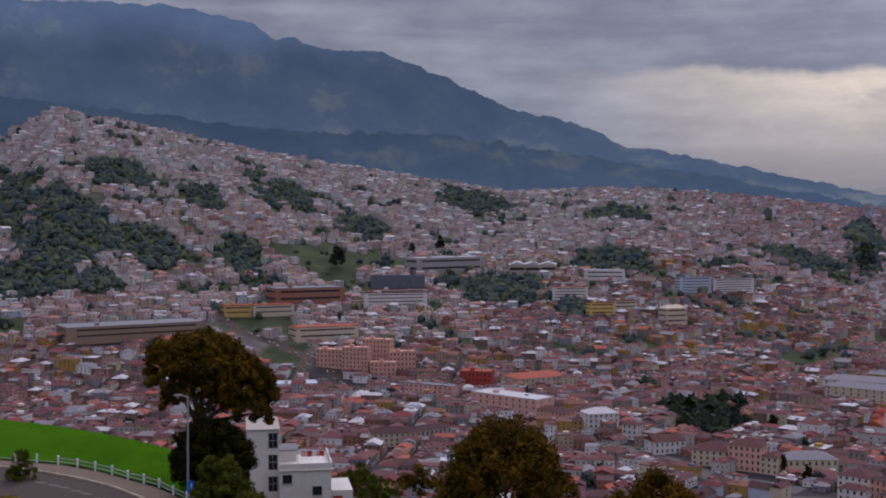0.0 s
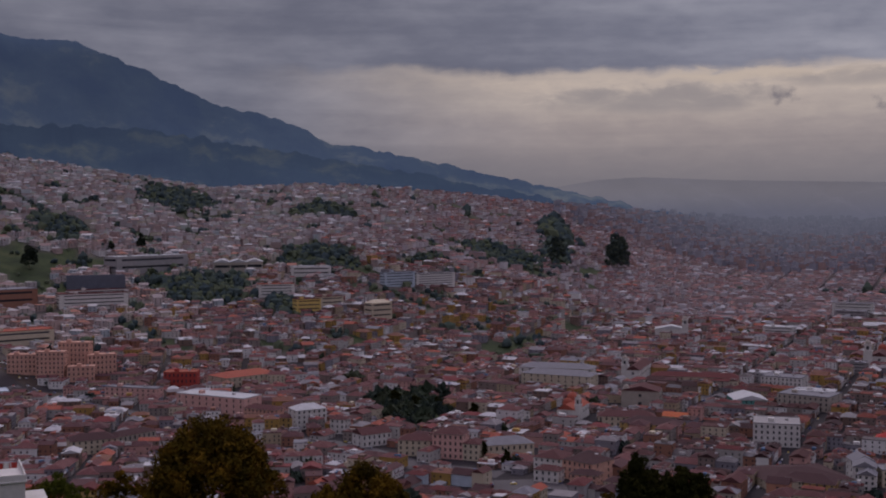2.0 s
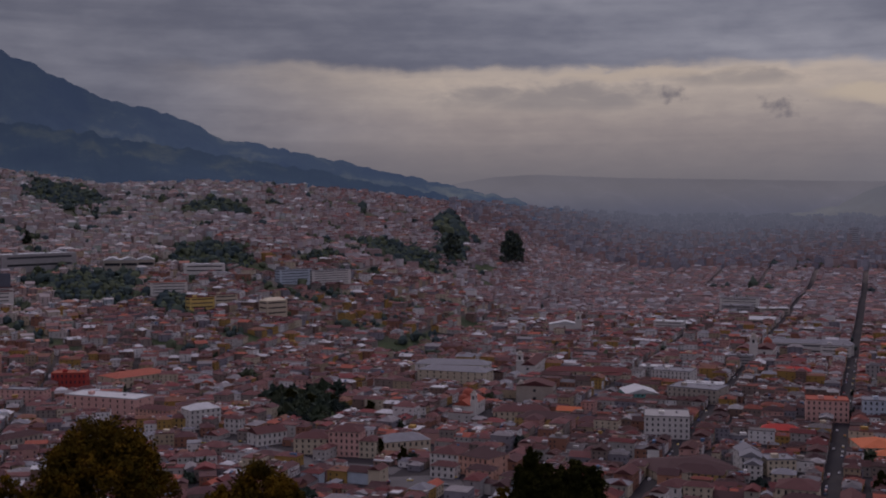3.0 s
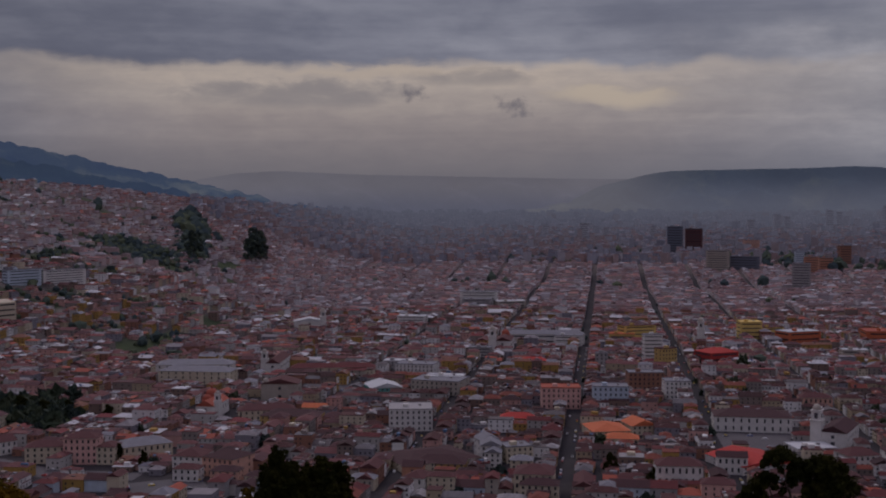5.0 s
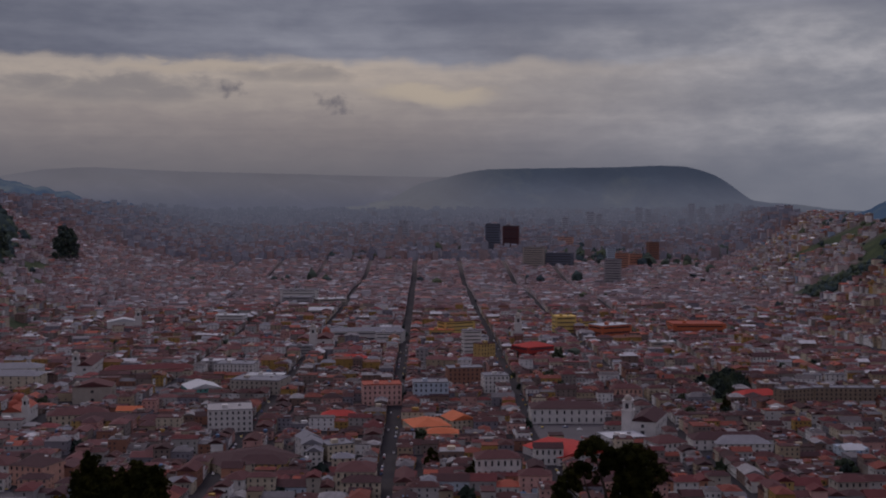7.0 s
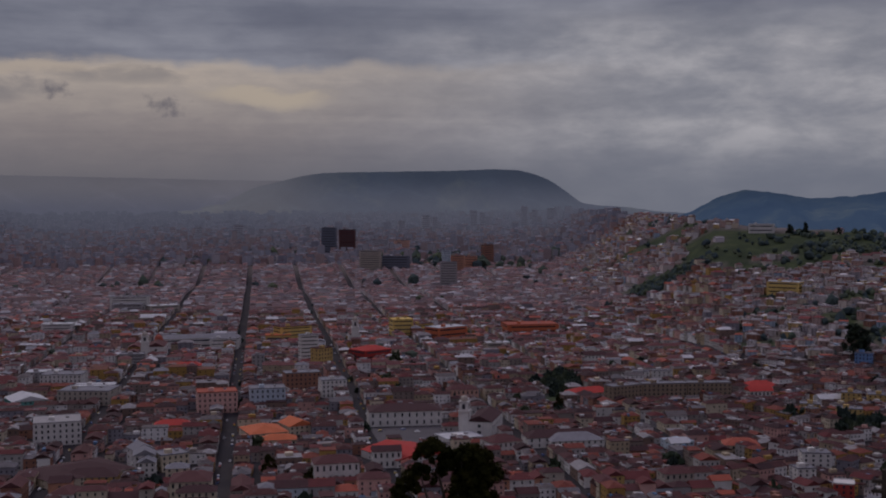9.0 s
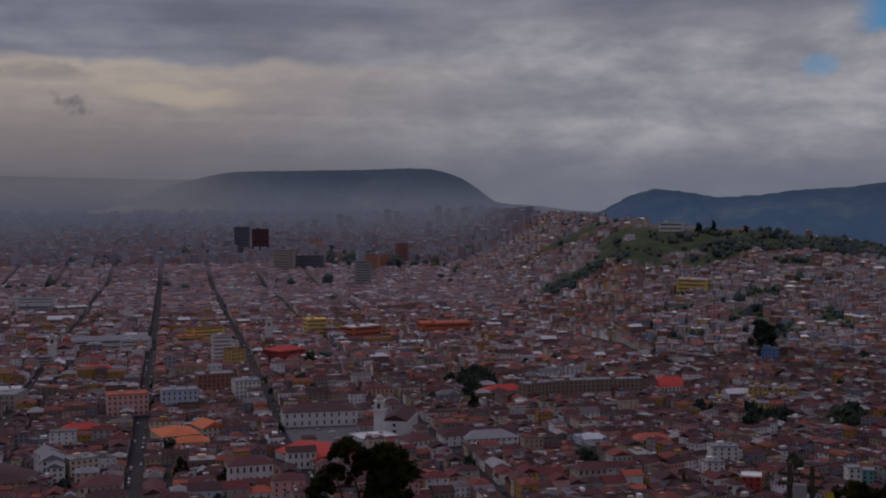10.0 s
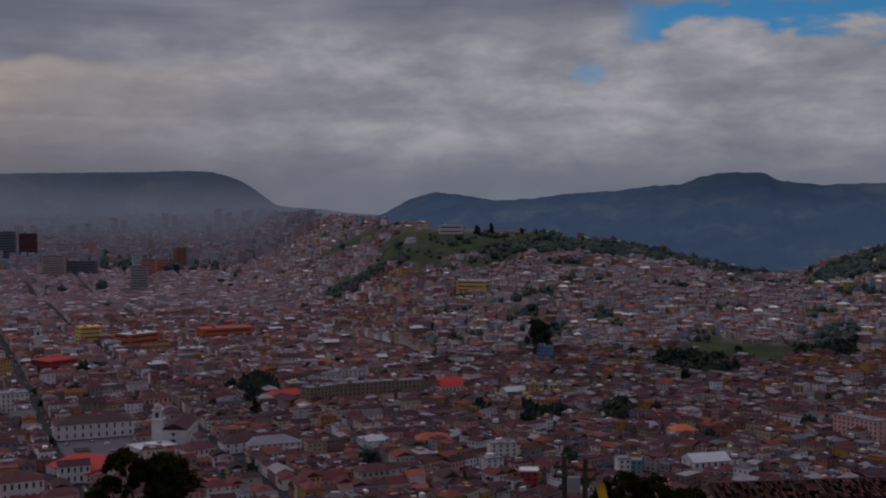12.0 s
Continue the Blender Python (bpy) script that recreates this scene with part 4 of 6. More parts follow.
building("tower_block", "dark slate-grey high-rise block with a flat roof", "tower block", 2221, 2749, 27.7, 16, 52.1, -31, "slate", "zinc", "flat", 9)
building("tower_block", "grey high-rise block with a flat roof", "tower block", 2380, 2618, 20.7, 16, 41.7, -48, "grey", "zinc", "flat", 8)
building("tower_block", "grey high-rise block with a flat roof", "tower block", 2171, 2874, 19.3, 16, 39.0, -31, "grey", "zinc", "flat", 7)
building("tower_block", "dull red-brick high-rise block with a flat roof", "tower block", 2297, 2738, 20.9, 16, 35.1, -34, "brick", "zinc", "flat", 7)
building("tower_block", "grey high-rise block with a flat roof", "tower block", 2781, 2498, 22.1, 16, 62.5, -37, "grey", "zinc", "flat", 10)
building("tower_block", "stone high-rise block with a flat roof", "tower block", 2803, 2479, 18.2, 16, 55.2, -42, "stone", "zinc", "flat", 10)
building("tower_block", "grey high-rise block with a flat roof", "tower block", 2966, 2452, 22.4, 16, 68.1, -50, "grey", "zinc", "flat", 12)
building("tower_block", "pale blue high-rise block with a flat roof", "tower block", 3026, 2463, 18.9, 16, 57.6, -51, "pale_blue", "zinc", "flat", 10)
building("tower_block", "grey high-rise block with a flat roof", "tower block", 3132, 2368, 22.9, 16, 73.4, -58, "grey", "zinc", "flat", 12)
building("tower_block", "stone high-rise block with a flat roof", "tower block", 3180, 2360, 19.2, 16, 58.4, -53, "stone", "zinc", "flat", 10)
building("tower_block", "grey high-rise block with a flat roof", "tower block", 3203, 2306, 29.1, 16, 58.2, -92, "grey", "zinc", "flat", 10)
building("apartment_block", "tan slab end of a long apartment range", "apartment", 901, 569, 32.6, 14, 14.6, -20, "tan", "zinc", "flat", 4)
building("apartment_block", "long tan apartment range with galleries", "apartment", 934, 547, 41.5, 14, 14.8, -43, "tan", "zinc", "flat", 4)
building("apartment_block", "long tan apartment range with galleries", "apartment", 963, 517, 40.3, 14, 15.0, -47, "tan", "zinc", "flat", 4)
building("shed", "low shed with a red hipped roof", "building", 900, 606, 41.4, 22, 5.3, -24, "stone", "scarlet", "hip", 1)
building("shed", "low shed with a red hipped roof", "building", 1036, 501, 30.0, 22, 5.6, -52, "white", "scarlet", "hip", 1)
building("school", "yellow school with a white roof", "building", 1523, 700, 44.6, 22, 16.4, -85, "yellow", "sheet_white", "flat", 3)
building("pavilion", "white glazed pavilion on the grassy hilltop", "building", 1953, 943, 44.0, 22, 15.0, -70, "white", "sheet_white", "flat", 2)
building("apartment_block", "small white apartment block with flat roof", "apartment", 1024, 626, 17.5, 12, 8.2, -52, "white", "zinc", "flat", 3)
building("apartment_block", "small white apartment block with flat roof", "apartment", 1036, 609, 18.7, 12, 9.4, -53, "white", "zinc", "flat", 3)
building("convent", "long white convent wing with dark tiles", "building", 709, 500, 58.8, 20, 7.6, -39, "white", "dark_brown", "hip", 2)
building("convent", "white convent wing beside the church", "building", 659, 519, 24.1, 20, 9.0, -22, "white", "brown", "hip", 2)
building("town_house", "low house with pale blue roof", "house", 755, 430, 19.4, 16, 5.1, -36, "pale_blue", "pale_blue", "flat", 2)
building("town_house", "salmon two-storey house with brown tiles", "house", 807, 681, 27.7, 16, 11.4, -42, "salmon", "brown", "hip", 2)
building("apartment_block", "white apartment house with balconies", "apartment", 739, 318, 18.6, 14, 14.9, -54, "white", "zinc", "flat", 5)
building("apartment_block", "red and white striped apartment house", "apartment", 677, 273, 11.9, 12, 12.8, -68, "red", "white", "flat", 4)
building("apartment_block", "ochre yellow four-storey apartment block", "apartment", 1006, 400, 16.7, 14, 12.7, -68, "ochre", "zinc", "flat", 4)
building("apartment_block", "ochre yellow four-storey apartment block", "apartment", 1017, 379, 21.0, 14, 11.7, -64, "ochre", "zinc", "flat", 4)
building("apartment_block", "ochre yellow four-storey apartment block", "apartment", 942, 410, 16.8, 14, 10.1, -66, "ochre", "zinc", "flat", 4)
building("apartment_block", "ochre yellow four-storey apartment block", "apartment", 937, 374, 20.0, 14, 10.9, -63, "ochre", "zinc", "flat", 4)
building("town_house", "narrow white house with flat roof", "house", 748, 234, 8.2, 12, 10.0, -58, "white", "zinc", "flat", 3)
building("town_house", "narrow teal house with flat roof", "house", 753, 226, 7.6, 12, 8.5, -73, "teal", "zinc", "flat", 3)
building("town_house", "white house with pale gabled roofs", "house", 769, 183, 26.7, 18, 10.0, -49, "white", "sheet_white", "gable", 2)
building("apartment_block", "long pink five-storey apartment slab", "apartment", 928, 103, 40.0, 14, 17.4, -121, "pink", "zinc", "flat", 5)
building("town_house", "bright blue house with flat roof", "house", 1215, 470, 15.7, 10, 11.5, -91, "blue", "zinc", "flat", 3)
building("town_house", "cream house with an orange hipped roof", "house", 888, 230, 19.5, 16, 5.4, -51, "cream", "orange", "hip", 2)
building("town_house", "stone house with brown tiles", "house", 653, 373, 19.8, 14, 8.8, -37, "stone", "brown", "hip", 2)
building("town_house", "cream house with a red roof", "house", 766, 385, 25.0, 18, 7.5, -54, "cream", "clay", "hip", 2)

building("civic_block", "long white civic block with a flat roof", "building", 867, 1469, 42.2, 25, 11.6, -40, "white", "sheet_white", "flat", 3)
building("civic_block", "pale grey civic block with a flat roof", "building", 625, 1086, 34.1, 20, 9.7, -40, "grey", "sheet_white", "flat", 3)
building("civic_block", "broad white block with a stepped flat roof", "building", 596, 947, 36.0, 22, 13.0, -40, "white", "sheet_white", "flat", 4)
building("civic_block", "white civic block with tall windows", "building", 868, 1220, 27.2, 16, 16.0, -40, "white", "zinc", "flat", 4)
building("civic_block", "white arcaded block with dark windows", "building", 908, 1153, 35.1, 21, 12.8, -40, "white", "zinc", "flat", 3)
building("civic_block", "grey-white block with a flat roof", "building", 758, 1128, 26.9, 16, 10.6, -40, "grey", "zinc", "flat", 3)
building("town_house", "white house with a scarlet roof", "house", 753, 1017, 27.1, 16, 8.6, -40, "white", "scarlet", "hip", 2)
building("civic_block", "plain grey cube of offices", "building", 816, 978, 13.7, 12, 16.1, -40, "grey", "zinc", "flat", 4)
building("hall", "hall with a bright white sheet roof", "building", 1033, 1481, 37.2, 22, 8.8, -40, "stone", "sheet_white", "gable", 1)
building("civic_block", "grey banded office block", "building", 1112, 1665, 49.5, 26, 13.6, -40, "grey", "zinc", "flat", 3)
building("town_house", "white gabled house with a grey roof", "house", 448, 651, 11.1, 12, 10.0, -40, "white", "zinc", "gable", 3)
building("town_house", "cream house with dark shutters", "house", 454, 626, 14.7, 12, 9.0, -40, "cream", "zinc", "hip", 3)
building("town_house", "cream corner house with rows of windows", "house", 421, 562, 23.2, 14, 10.2, -40, "cream", "dark_brown", "hip", 3)
building("hall", "low hall with a deep red roof", "building", 552, 768, 27.3, 16, 5.5, -40, "muted_orange", "scarlet", "hip", 1)
building("hall", "low hall with a bright orange tile roof", "building", 571, 661, 25.2, 15, 5.0, -40, "cream", "orange", "hip", 1)
building("hall", "low hall with an orange sheet roof", "building", 999, 1157, 32.8, 20, 8.9, -40, "ochre", "orange", "flat", 1)
building("convent", "long white colonnaded wing with grey roof", "building", 708, 490, 39.8, 24, 6.7, -40, "white", "zinc", "hip", 2)
building("town_house", "tan house with a pale roof", "house", 1114, 884, 29.3, 18, 9.7, -40, "stone", "sheet_white", "flat", 2)
building("town_house", "white-gabled house with dark tiles", "house", 1098, 733, 25.0, 15, 9.0, -40, "white", "dark_brown", "gable", 2)
building("town_house", "salmon house under brown tiles", "house", 819, 689, 24.7, 15, 8.3, -40, "salmon", "brown", "hip", 2)
building("town_house", "pale blue house with a sheet roof", "house", 745, 424, 14.1, 12, 6.7, -40, "pale_blue", "sheet_white", "gable", 2)
building("shed", "low shed with a bright scarlet roof", "building", 1007, 488, 23.1, 14, 5.4, -40, "white", "scarlet", "gable", 1)
building("shed", "low white shed with a sheet roof", "building", 1002, 419, 22.4, 13, 6.3, -40, "white", "sheet_white", "gable", 1)
building("town_house", "white four-storey house with a stair head", "house", 709, 313, 12.8, 12, 10.5, -40, "white", "zinc", "flat", 4)
building("hall", "low hall with an orange-red tile roof", "building", 306, 847, 22.3, 13, 6.1, -40, "white", "clay", "hip", 1)
building("row_building", "long ochre arcaded row with brown tiles", "building", 400, 872, 47.5, 26, 6.5, -40, "ochre", "dark_brown", "hip", 2)
building("row_building", "long white arcaded row with brown tiles", "building", 548, 1083, 75.1, 26, 7.1, -40, "stone", "maroon", "hip", 2)
building("convent", "long cream convent wing under grey tiles", "building", 408, 1114, 73.4, 26, 12.7, -40, "cream", "zinc", "hip", 3)
building("town_house", "white corner house with small windows", "house", 258, 724, 17.1, 12, 8.2, -40, "white", "brown", "hip", 2)
building("town_house", "salmon corner house on the street", "house", 275, 700, 18.6, 12, 9.5, -40, "salmon", "dark_brown", "hip", 3)
building("row_building", "ochre-fronted row under dark tiles", "building", 415, 666, 35.6, 21, 5.0, -40, "ochre", "dark_brown", "hip", 2)
building("hall", "low hall with an orange tile roof", "building", 434, 900, 20.6, 12, 5.0, -40, "cream", "orange", "gable", 1)
building("hall", "white hall gable beside the scarlet roof", "building", 571, 550, 19.6, 12, 11.5, -40, "white", "dark_brown", "gable", 2)

church("white convent church with a low bell wall", 440, 983, -32, 34, 26, 15, "stone", "brown", [(-13, -9, 6, 19)], ())
church("white church with one bell tower and long nave", 508, 1143, -34, 15, 70, 13, "white", "brown", [(-9, -30, 7, 27)], ())
church("broad white church with a square tower", 711, 1491, -26, 44, 24, 13, "white", "sheet_white", [(19, -8, 9, 30)], ())
church("white church with red domes and a slim tower", 355, 935, -38, 16, 42, 11, "white", "clay", [(10, -18, 5, 24)], [(-3, 8, 5.5), (-3, -6, 4)])
church("white church with a tall bell tower beside the square", 709, 575, -62, 20, 46, 12, "white", "dark_brown", [(-12, -20, 8, 31)], ())
church("white church with a slender tiered spire", 1060, 1078, -40, 14, 36, 12, "white", "brown", [(0, -17, 9, 34)], ())
church("white cathedral with a corner tower", 813, 1158, -40, 20, 50, 14, "white", "brown", [(-12, -24, 9, 31)], [(0, 18, 5)])



# ---- the mass of the town: houses lot by lot ----
FACES = np.array([[0, 1, 5, 4], [1, 2, 6, 5], [2, 3, 7, 6], [3, 0, 4, 7], [4, 5, 6, 7], [3, 2, 1, 0]])
rng = np.random.default_rng(7)
# street grid of the old town: one axis runs towards azimuth 40
GRID_AZ, BLOCK, STREET = 40.0, 110.0, 12.8


def taken(x, y, half):
    """True where a landmark or an open square stands already."""
    for lx, ly, a, b, yaw in RESERVED:
        c, s = math.cos(radians(yaw)), math.sin(radians(yaw))
        dx, dy = x - lx, y - ly
        if abs(dx * c + dy * s) < a + half and abs(-dx * s + dy * c) < b + half:
            return True
    return False


def lots(turn, pitch, offset, r0, r1, az0, az1, lot, deep, street, sway=1.2):
    """Perimeter lots of square street blocks, with lower wings in their yards: rows of x, y, width, depth, yaw, storeys."""
    rows = []
    a = radians(turn)
    n_, u_ = (math.cos(a), -math.sin(a)), (math.sin(a), math.cos(a))
    k = int(r1 / pitch) + 2
    for i in range(-k, k):
        for j in range(-2, k):
            ci, cj = offset + (i + 0.5) * pitch, 40 + (j + 0.5) * pitch
            x, y = n_[0] * ci + u_[0] * cj, n_[1] * ci + u_[1] * cj
            r, az_ = math.hypot(x, y), math.degrees(math.atan2(x, y))
            if not (r0 - pitch < r < r1 + pitch and az0 - 4 < az_ < az1 + 4):
                continue
            half = (pitch - street) / 2
            found = []
            for side in range(4):
                s = -half
                while s < half - 5:
                    wd = min(rng.uniform(*lot), half - s)
                    if half - s - wd < lot[0] * 0.6:
                        wd = half - s
                    dp = rng.uniform(*deep)
                    st = rng.choice([1, 1, 2, 2, 2, 2, 3])
                    found.append((s + wd / 2, -half + dp / 2 + (rng.uniform(0, 0.8)), wd - 0.05, dp, side, st))
                    s += wd
            inner = half - deep[1] - 3
            q = max(1, int(inner / 9))
            for p1 in range(-q, q + 1):
                for p2 in range(-q, q + 1):
                    if rng.random() < 0.85:
                        found.append((p1 * inner / q * 0.8 + rng.uniform(-3, 3), p2 * inner / q * 0.8 + rng.uniform(-3, 3), rng.uniform(6, 15), rng.uniform(5, 9), rng.integers(0, 2), 1))
            for lx, ly, wd, dp, side, st in found:
                t = radians(90 * side)
                bx, by = lx * math.cos(t) - ly * math.sin(t), lx * math.sin(t) + ly * math.cos(t)
                hx, hy = x + n_[0] * bx + u_[0] * by, y + n_[1] * bx + u_[1] * by
                hr, ha = math.hypot(hx, hy), math.degrees(math.atan2(hx, hy))
                if r0 < hr < r1 and az0 < ha < az1:
                    rows.append((hx, hy, wd, dp, -turn + 90 * side + rng.normal(0, sway), st))
    return rows


def scatter(r0, r1, az0, az1, cell, size, storeys):
    """Houses on the slopes, row by row along the contour."""
    rows = []
    r = r0
    while r < r1:
        a = az0 + rng.uniform(0, 0.3)
        step = math.degrees(cell / r)
        while a < az1:
            rr, aa = r + rng.uniform(-0.35, 0.35) * cell, a + rng.uniform(-0.3, 0.3) * step
            x, y = polar(aa, rr)
            rows.append((x, y, rng.uniform(*size), rng.uniform(*size), -aa + rng.normal(0, 16) + 25 * math.sin(x / 210 + y / 160), rng.choice(storeys)))
            a += step
        r += cell * 1.04
    return rows


def keep(rows, gaps=0.06):
    rows = np.array(rows, float)
    g = green_at(rows[:, 0], rows[:, 1])
    ok = (g < 0.5) & (rng.random(len(rows)) > gaps)
    ok &= np.array([not taken(x, y, 5.0) for x, y in rows[:, :2]])
    return rows[ok]


def shapes(rows, storey, tiled):
    """Wall boxes, roof solids and window panes of many houses at once."""
    n = len(rows)
    x, y, w, d, yaw, st = rows.T
    yaw = np.radians(yaw)
    h = st * storey + rng.uniform(0, 1.6, n)
    z = terrain(x, y)
    pitched = rng.random(n) < tiled
    ca, sa = np.cos(yaw), np.sin(yaw)

    def corners(hw, hd, lo, hi, ix=0, iy=0):
        X = np.stack([-hw, hw, hw, -hw, -hw + ix, hw - ix, hw - ix, -hw + ix], 1)
        Y = np.stack([-hd, -hd, hd, hd, -hd + iy, -hd + iy, hd - iy, hd - iy], 1)
        Z = np.stack([lo] * 4 + [hi] * 4, 1)
        return np.stack([x[:, None] + X * ca[:, None] - Y * sa[:, None], y[:, None] + X * sa[:, None] + Y * ca[:, None], Z], -1)

    walls = corners(w / 2, d / 2, z - 6, z + h)
    hw, hd = w / 2 + np.where(pitched, 0.45, 0.12), d / 2 + np.where(pitched, 0.45, 0.12)
    rise = np.where(pitched, np.minimum(w, d) * rng.uniform(0.16, 0.25, n), rng.uniform(0.25, 0.6, n))
    hip = rng.random(n) < 0.55
    along = w >= d * 0.8
    ix = np.where(pitched, np.where(along, np.where(hip, hd * 0.8, 0.02), hw - 0.12), 0.06)
    iy = np.where(pitched, np.where(along, hd - 0.12, np.where(hip, hw * 0.8, 0.02)), 0.06)
    ix, iy = np.minimum(ix, hw - 0.12), np.minimum(iy, hd - 0.12)
    roofs = corners(hw, hd, z + h - 0.05, z + h + rise, ix, iy)
    # stair heads and tanks on some slab roofs
    extra = corners(w * 0.16, d * 0.18, z + h + 0.2, z + h + rng.uniform(1.8, 3.0, n))
    off = (rng.uniform(-0.22, 0.22, n) * w)[:, None]
    extra[:, :, 0] += off * ca[:, None]
    extra[:, :, 1] += off * sa[:, None]
    extra = extra[(~pitched) & (rng.random(n) < 0.45)]
    # lean-tos, tanks and sheet-covered yards beside and on the roofs
    bits = []
    for _ in range(2):
        sx2, sy2 = rng.uniform(0.6, 2.6, n), rng.uniform(0.6, 1.6, n)
        hi = z + h + rise * rng.uniform(0.1, 0.8, n)
        q = corners(sx2, sy2, hi - 1.6, hi + rng.uniform(0.2, 0.8, n))
        ox, oy = rng.uniform(-0.42, 0.42, n) * w, rng.uniform(-0.42, 0.42, n) * d
        q[:, :, 0] += (ox * ca - oy * sa)[:, None]
        q[:, :, 1] += (ox * sa + oy * ca)[:, None]
        bits.append(q[rng.random(n) < 0.42])
    extra = (extra, np.concatenate(bits))
    return walls, roofs, extra, (x, y, z, w, d, h, st, ca, sa)


def panes(dims, storey, most=5):
    """Upright window panes on all four fronts."""
    x, y, z, w, d, h, st, ca, sa = dims
    out = []
    for side in range(4):
        length, off = (w, d / 2) if side % 2 == 0 else (d, w / 2)
        sgn = -1 if side < 2 else 1
        for floor in range(4):
            for col in range(most):
                cols = np.clip((length / 3.0).astype(int), 1, most)
                ok = (floor < st) & (col < cols) & (rng.random(len(x)) < 0.85)
                k = np.where(ok)[0]
                if not len(k):
                    continue
                c = (col + 0.5) / cols[k] * length[k] - length[k] / 2
                zz = z[k] + floor * storey + 0.95
                P = []
                for du, dz in ((-0.55, 0), (0.55, 0), (0.55, 1.55), (-0.55, 1.55)):
                    if side % 2 == 0:
                        lx, ly = c + du, np.full(len(k), 0.0) + sgn * (off[k] + 0.05)
                    else:
                        lx, ly = sgn * (off[k] + 0.05), c + du
                    P.append(np.stack([x[k] + lx * ca[k] - ly * sa[k], y[k] + lx * sa[k] + ly * ca[k], zz + dz], -1))
                out.append(np.stack(P, 1))
    return np.concatenate(out)


def mass(name, label, rows, storey, tiled, wall_mat, roof_mat, windows):
    walls, roofs, extra, dims = shapes(rows, storey, tiled)
    extra, clutter = extra
    root = tagged(new(name), label, "houses", kind="stuff")

    def solid(part_name, V, mat):
        V = V.reshape(-1, 8, 3)
        F = FACES[None, :5] + 8 * np.arange(len(V))[:, None, None]
        tagged(part(part_name, mesh_quads(part_name, V, F, mat), parent=root), kind="stuff")

    solid("walls", np.concatenate([walls, extra]), wall_mat)
    solid("roofs", roofs, roof_mat)
    if windows:
        solid("rooftop_clutter", clutter, roof_bits)
    if windows:
        close = np.hypot(dims[0], dims[1]) < 1850
        V = panes([v[close] for v in dims], storey, windows)
        F = np.arange(len(V) * 4).reshape(-1, 4)
        tagged(part("windows", mesh_quads("windows", V, F, pane_dark), parent=root), kind="stuff")


def house(row, k):
    """One old-town house of its own: walls, tiled roof and its street and yard windows."""
    x, y, w, d, yaw, st = row
    st = int(st)
    wall = str(rng.choice(["white", "cream", "cream", "stone", "stone", "grey", "pink", "ochre", "muted_orange", "pale_blue", "brick"]))
    roof = str(rng.choice(["dark_brown", "brown", "maroon", "dark_brown", "maroon", "brown", "clay", "maroon", "zinc", "dark_brown", "brown", "dark_brown"]))
    kind = str(rng.choice(["hip", "gable", "gable"]))
    h = st * 3.3 + float(rng.uniform(0.2, 1.2))
    z = ground_z(x, y)
    how = ("single-storey", "two-storey", "three-storey")[min(st, 3) - 1]
    stuff = {"zinc": "grey sheet", "clay": "red clay tile", "maroon": "dark red tile"}.get(roof, "weathered brown tile")
    root = tagged(new("house"), "%s %s house with a %s %s roof" % (wall.replace("_", " "), how, stuff, "hipped" if kind == "hip" else "gabled"), "house", "old town houses")
    root.matrix_basis = pose(x, y, z, 0, 0, yaw)
    body = part("wall", solid_mesh("wall", w / 2, d / 2, -6, h, 0, 0, PAINT[wall]), parent=root)
    roof_on(root, w, d, h, kind, roof)
    cols = max(1, min(4, int(w / 4.2)))
    for f in range(st):
        for i in range(cols):
            opening(body, (i + 0.5) / cols * w - w / 2, -d / 2, f * 3.3 + 1.75, 1.1, 1.75)
        opening(body, -w / 2, 0, f * 3.3 + 1.75, 1.1, 1.75, 90)
        opening(body, w / 2, 0, f * 3.3 + 1.75, 1.1, 1.75, 90)


def detach(rows, reach):
    """The houses nearest to the lookout become things of their own; the rest stay joined."""
    far_ = np.hypot(rows[:, 0], rows[:, 1])
    near = (far_ > 712) & (far_ < reach)
    for k, row in enumerate(rows[near]):
        house(row, k)
    return rows[~near]


OLD_N = -25.6
centre = lots(GRID_AZ, BLOCK, OLD_N, 655, 2950, 8, 63, (8, 20), (9, 14.5), STREET)
centre = [c for c in centre if math.hypot(c[0], c[1]) < (2100 if not 23 < math.degrees(math.atan2(c[0], c[1])) < 56 else 2950)]
centre = keep(centre, 0.02)
west = keep(lots(8, 84, 10, 655, 1330, -28, 8, (9, 20), (9, 15), 9, 4.0), 0.04)
east = keep(lots(112, 66, 15, 655, 1330, 63, 92, (8, 16), (8, 13), 6, 9.0), 0.04)

centre, west, east = detach(centre, 757), detach(west, 745), detach(east, 738)
def beyond(rows, r):
    far_ = np.hypot(rows[:, 0], rows[:, 1]) > r
    return rows[~far_], rows[far_]


# past this range the houses take the palettes muted for haze
centre, north = beyond(centre, 1950)
mass("north_quarter_houses", "haze-muted roofs of the quarter north of the old town", north, 3.2, 0.7, haze_muted_walls, haze_muted_roofs, 0)
# blocks farther out and westward get the undimmed roof copy, standing in for haze
brown = (np.hypot(centre[:, 0], centre[:, 1]) > 1230) | (np.degrees(np.arctan2(centre[:, 0], centre[:, 1])) + rng.normal(0, 2.5, len(centre)) < 25)
centre, outer = centre[~brown], centre[brown]
mass("old_town_houses", "dense old town blocks with brown tiled roofs", centre, 3.3, 0.82, old_walls, dimmed_tile_roofs, 4)
mass("outer_town_houses", "dense blocks behind the old town with haze-paled tile roofs", outer, 3.3, 0.72, old_walls, tile_roofs, 3)
mass("western_quarter_houses", "older houses and workshops below the western slope", west, 3.1, 0.74, old_walls, tile_roofs, 4)
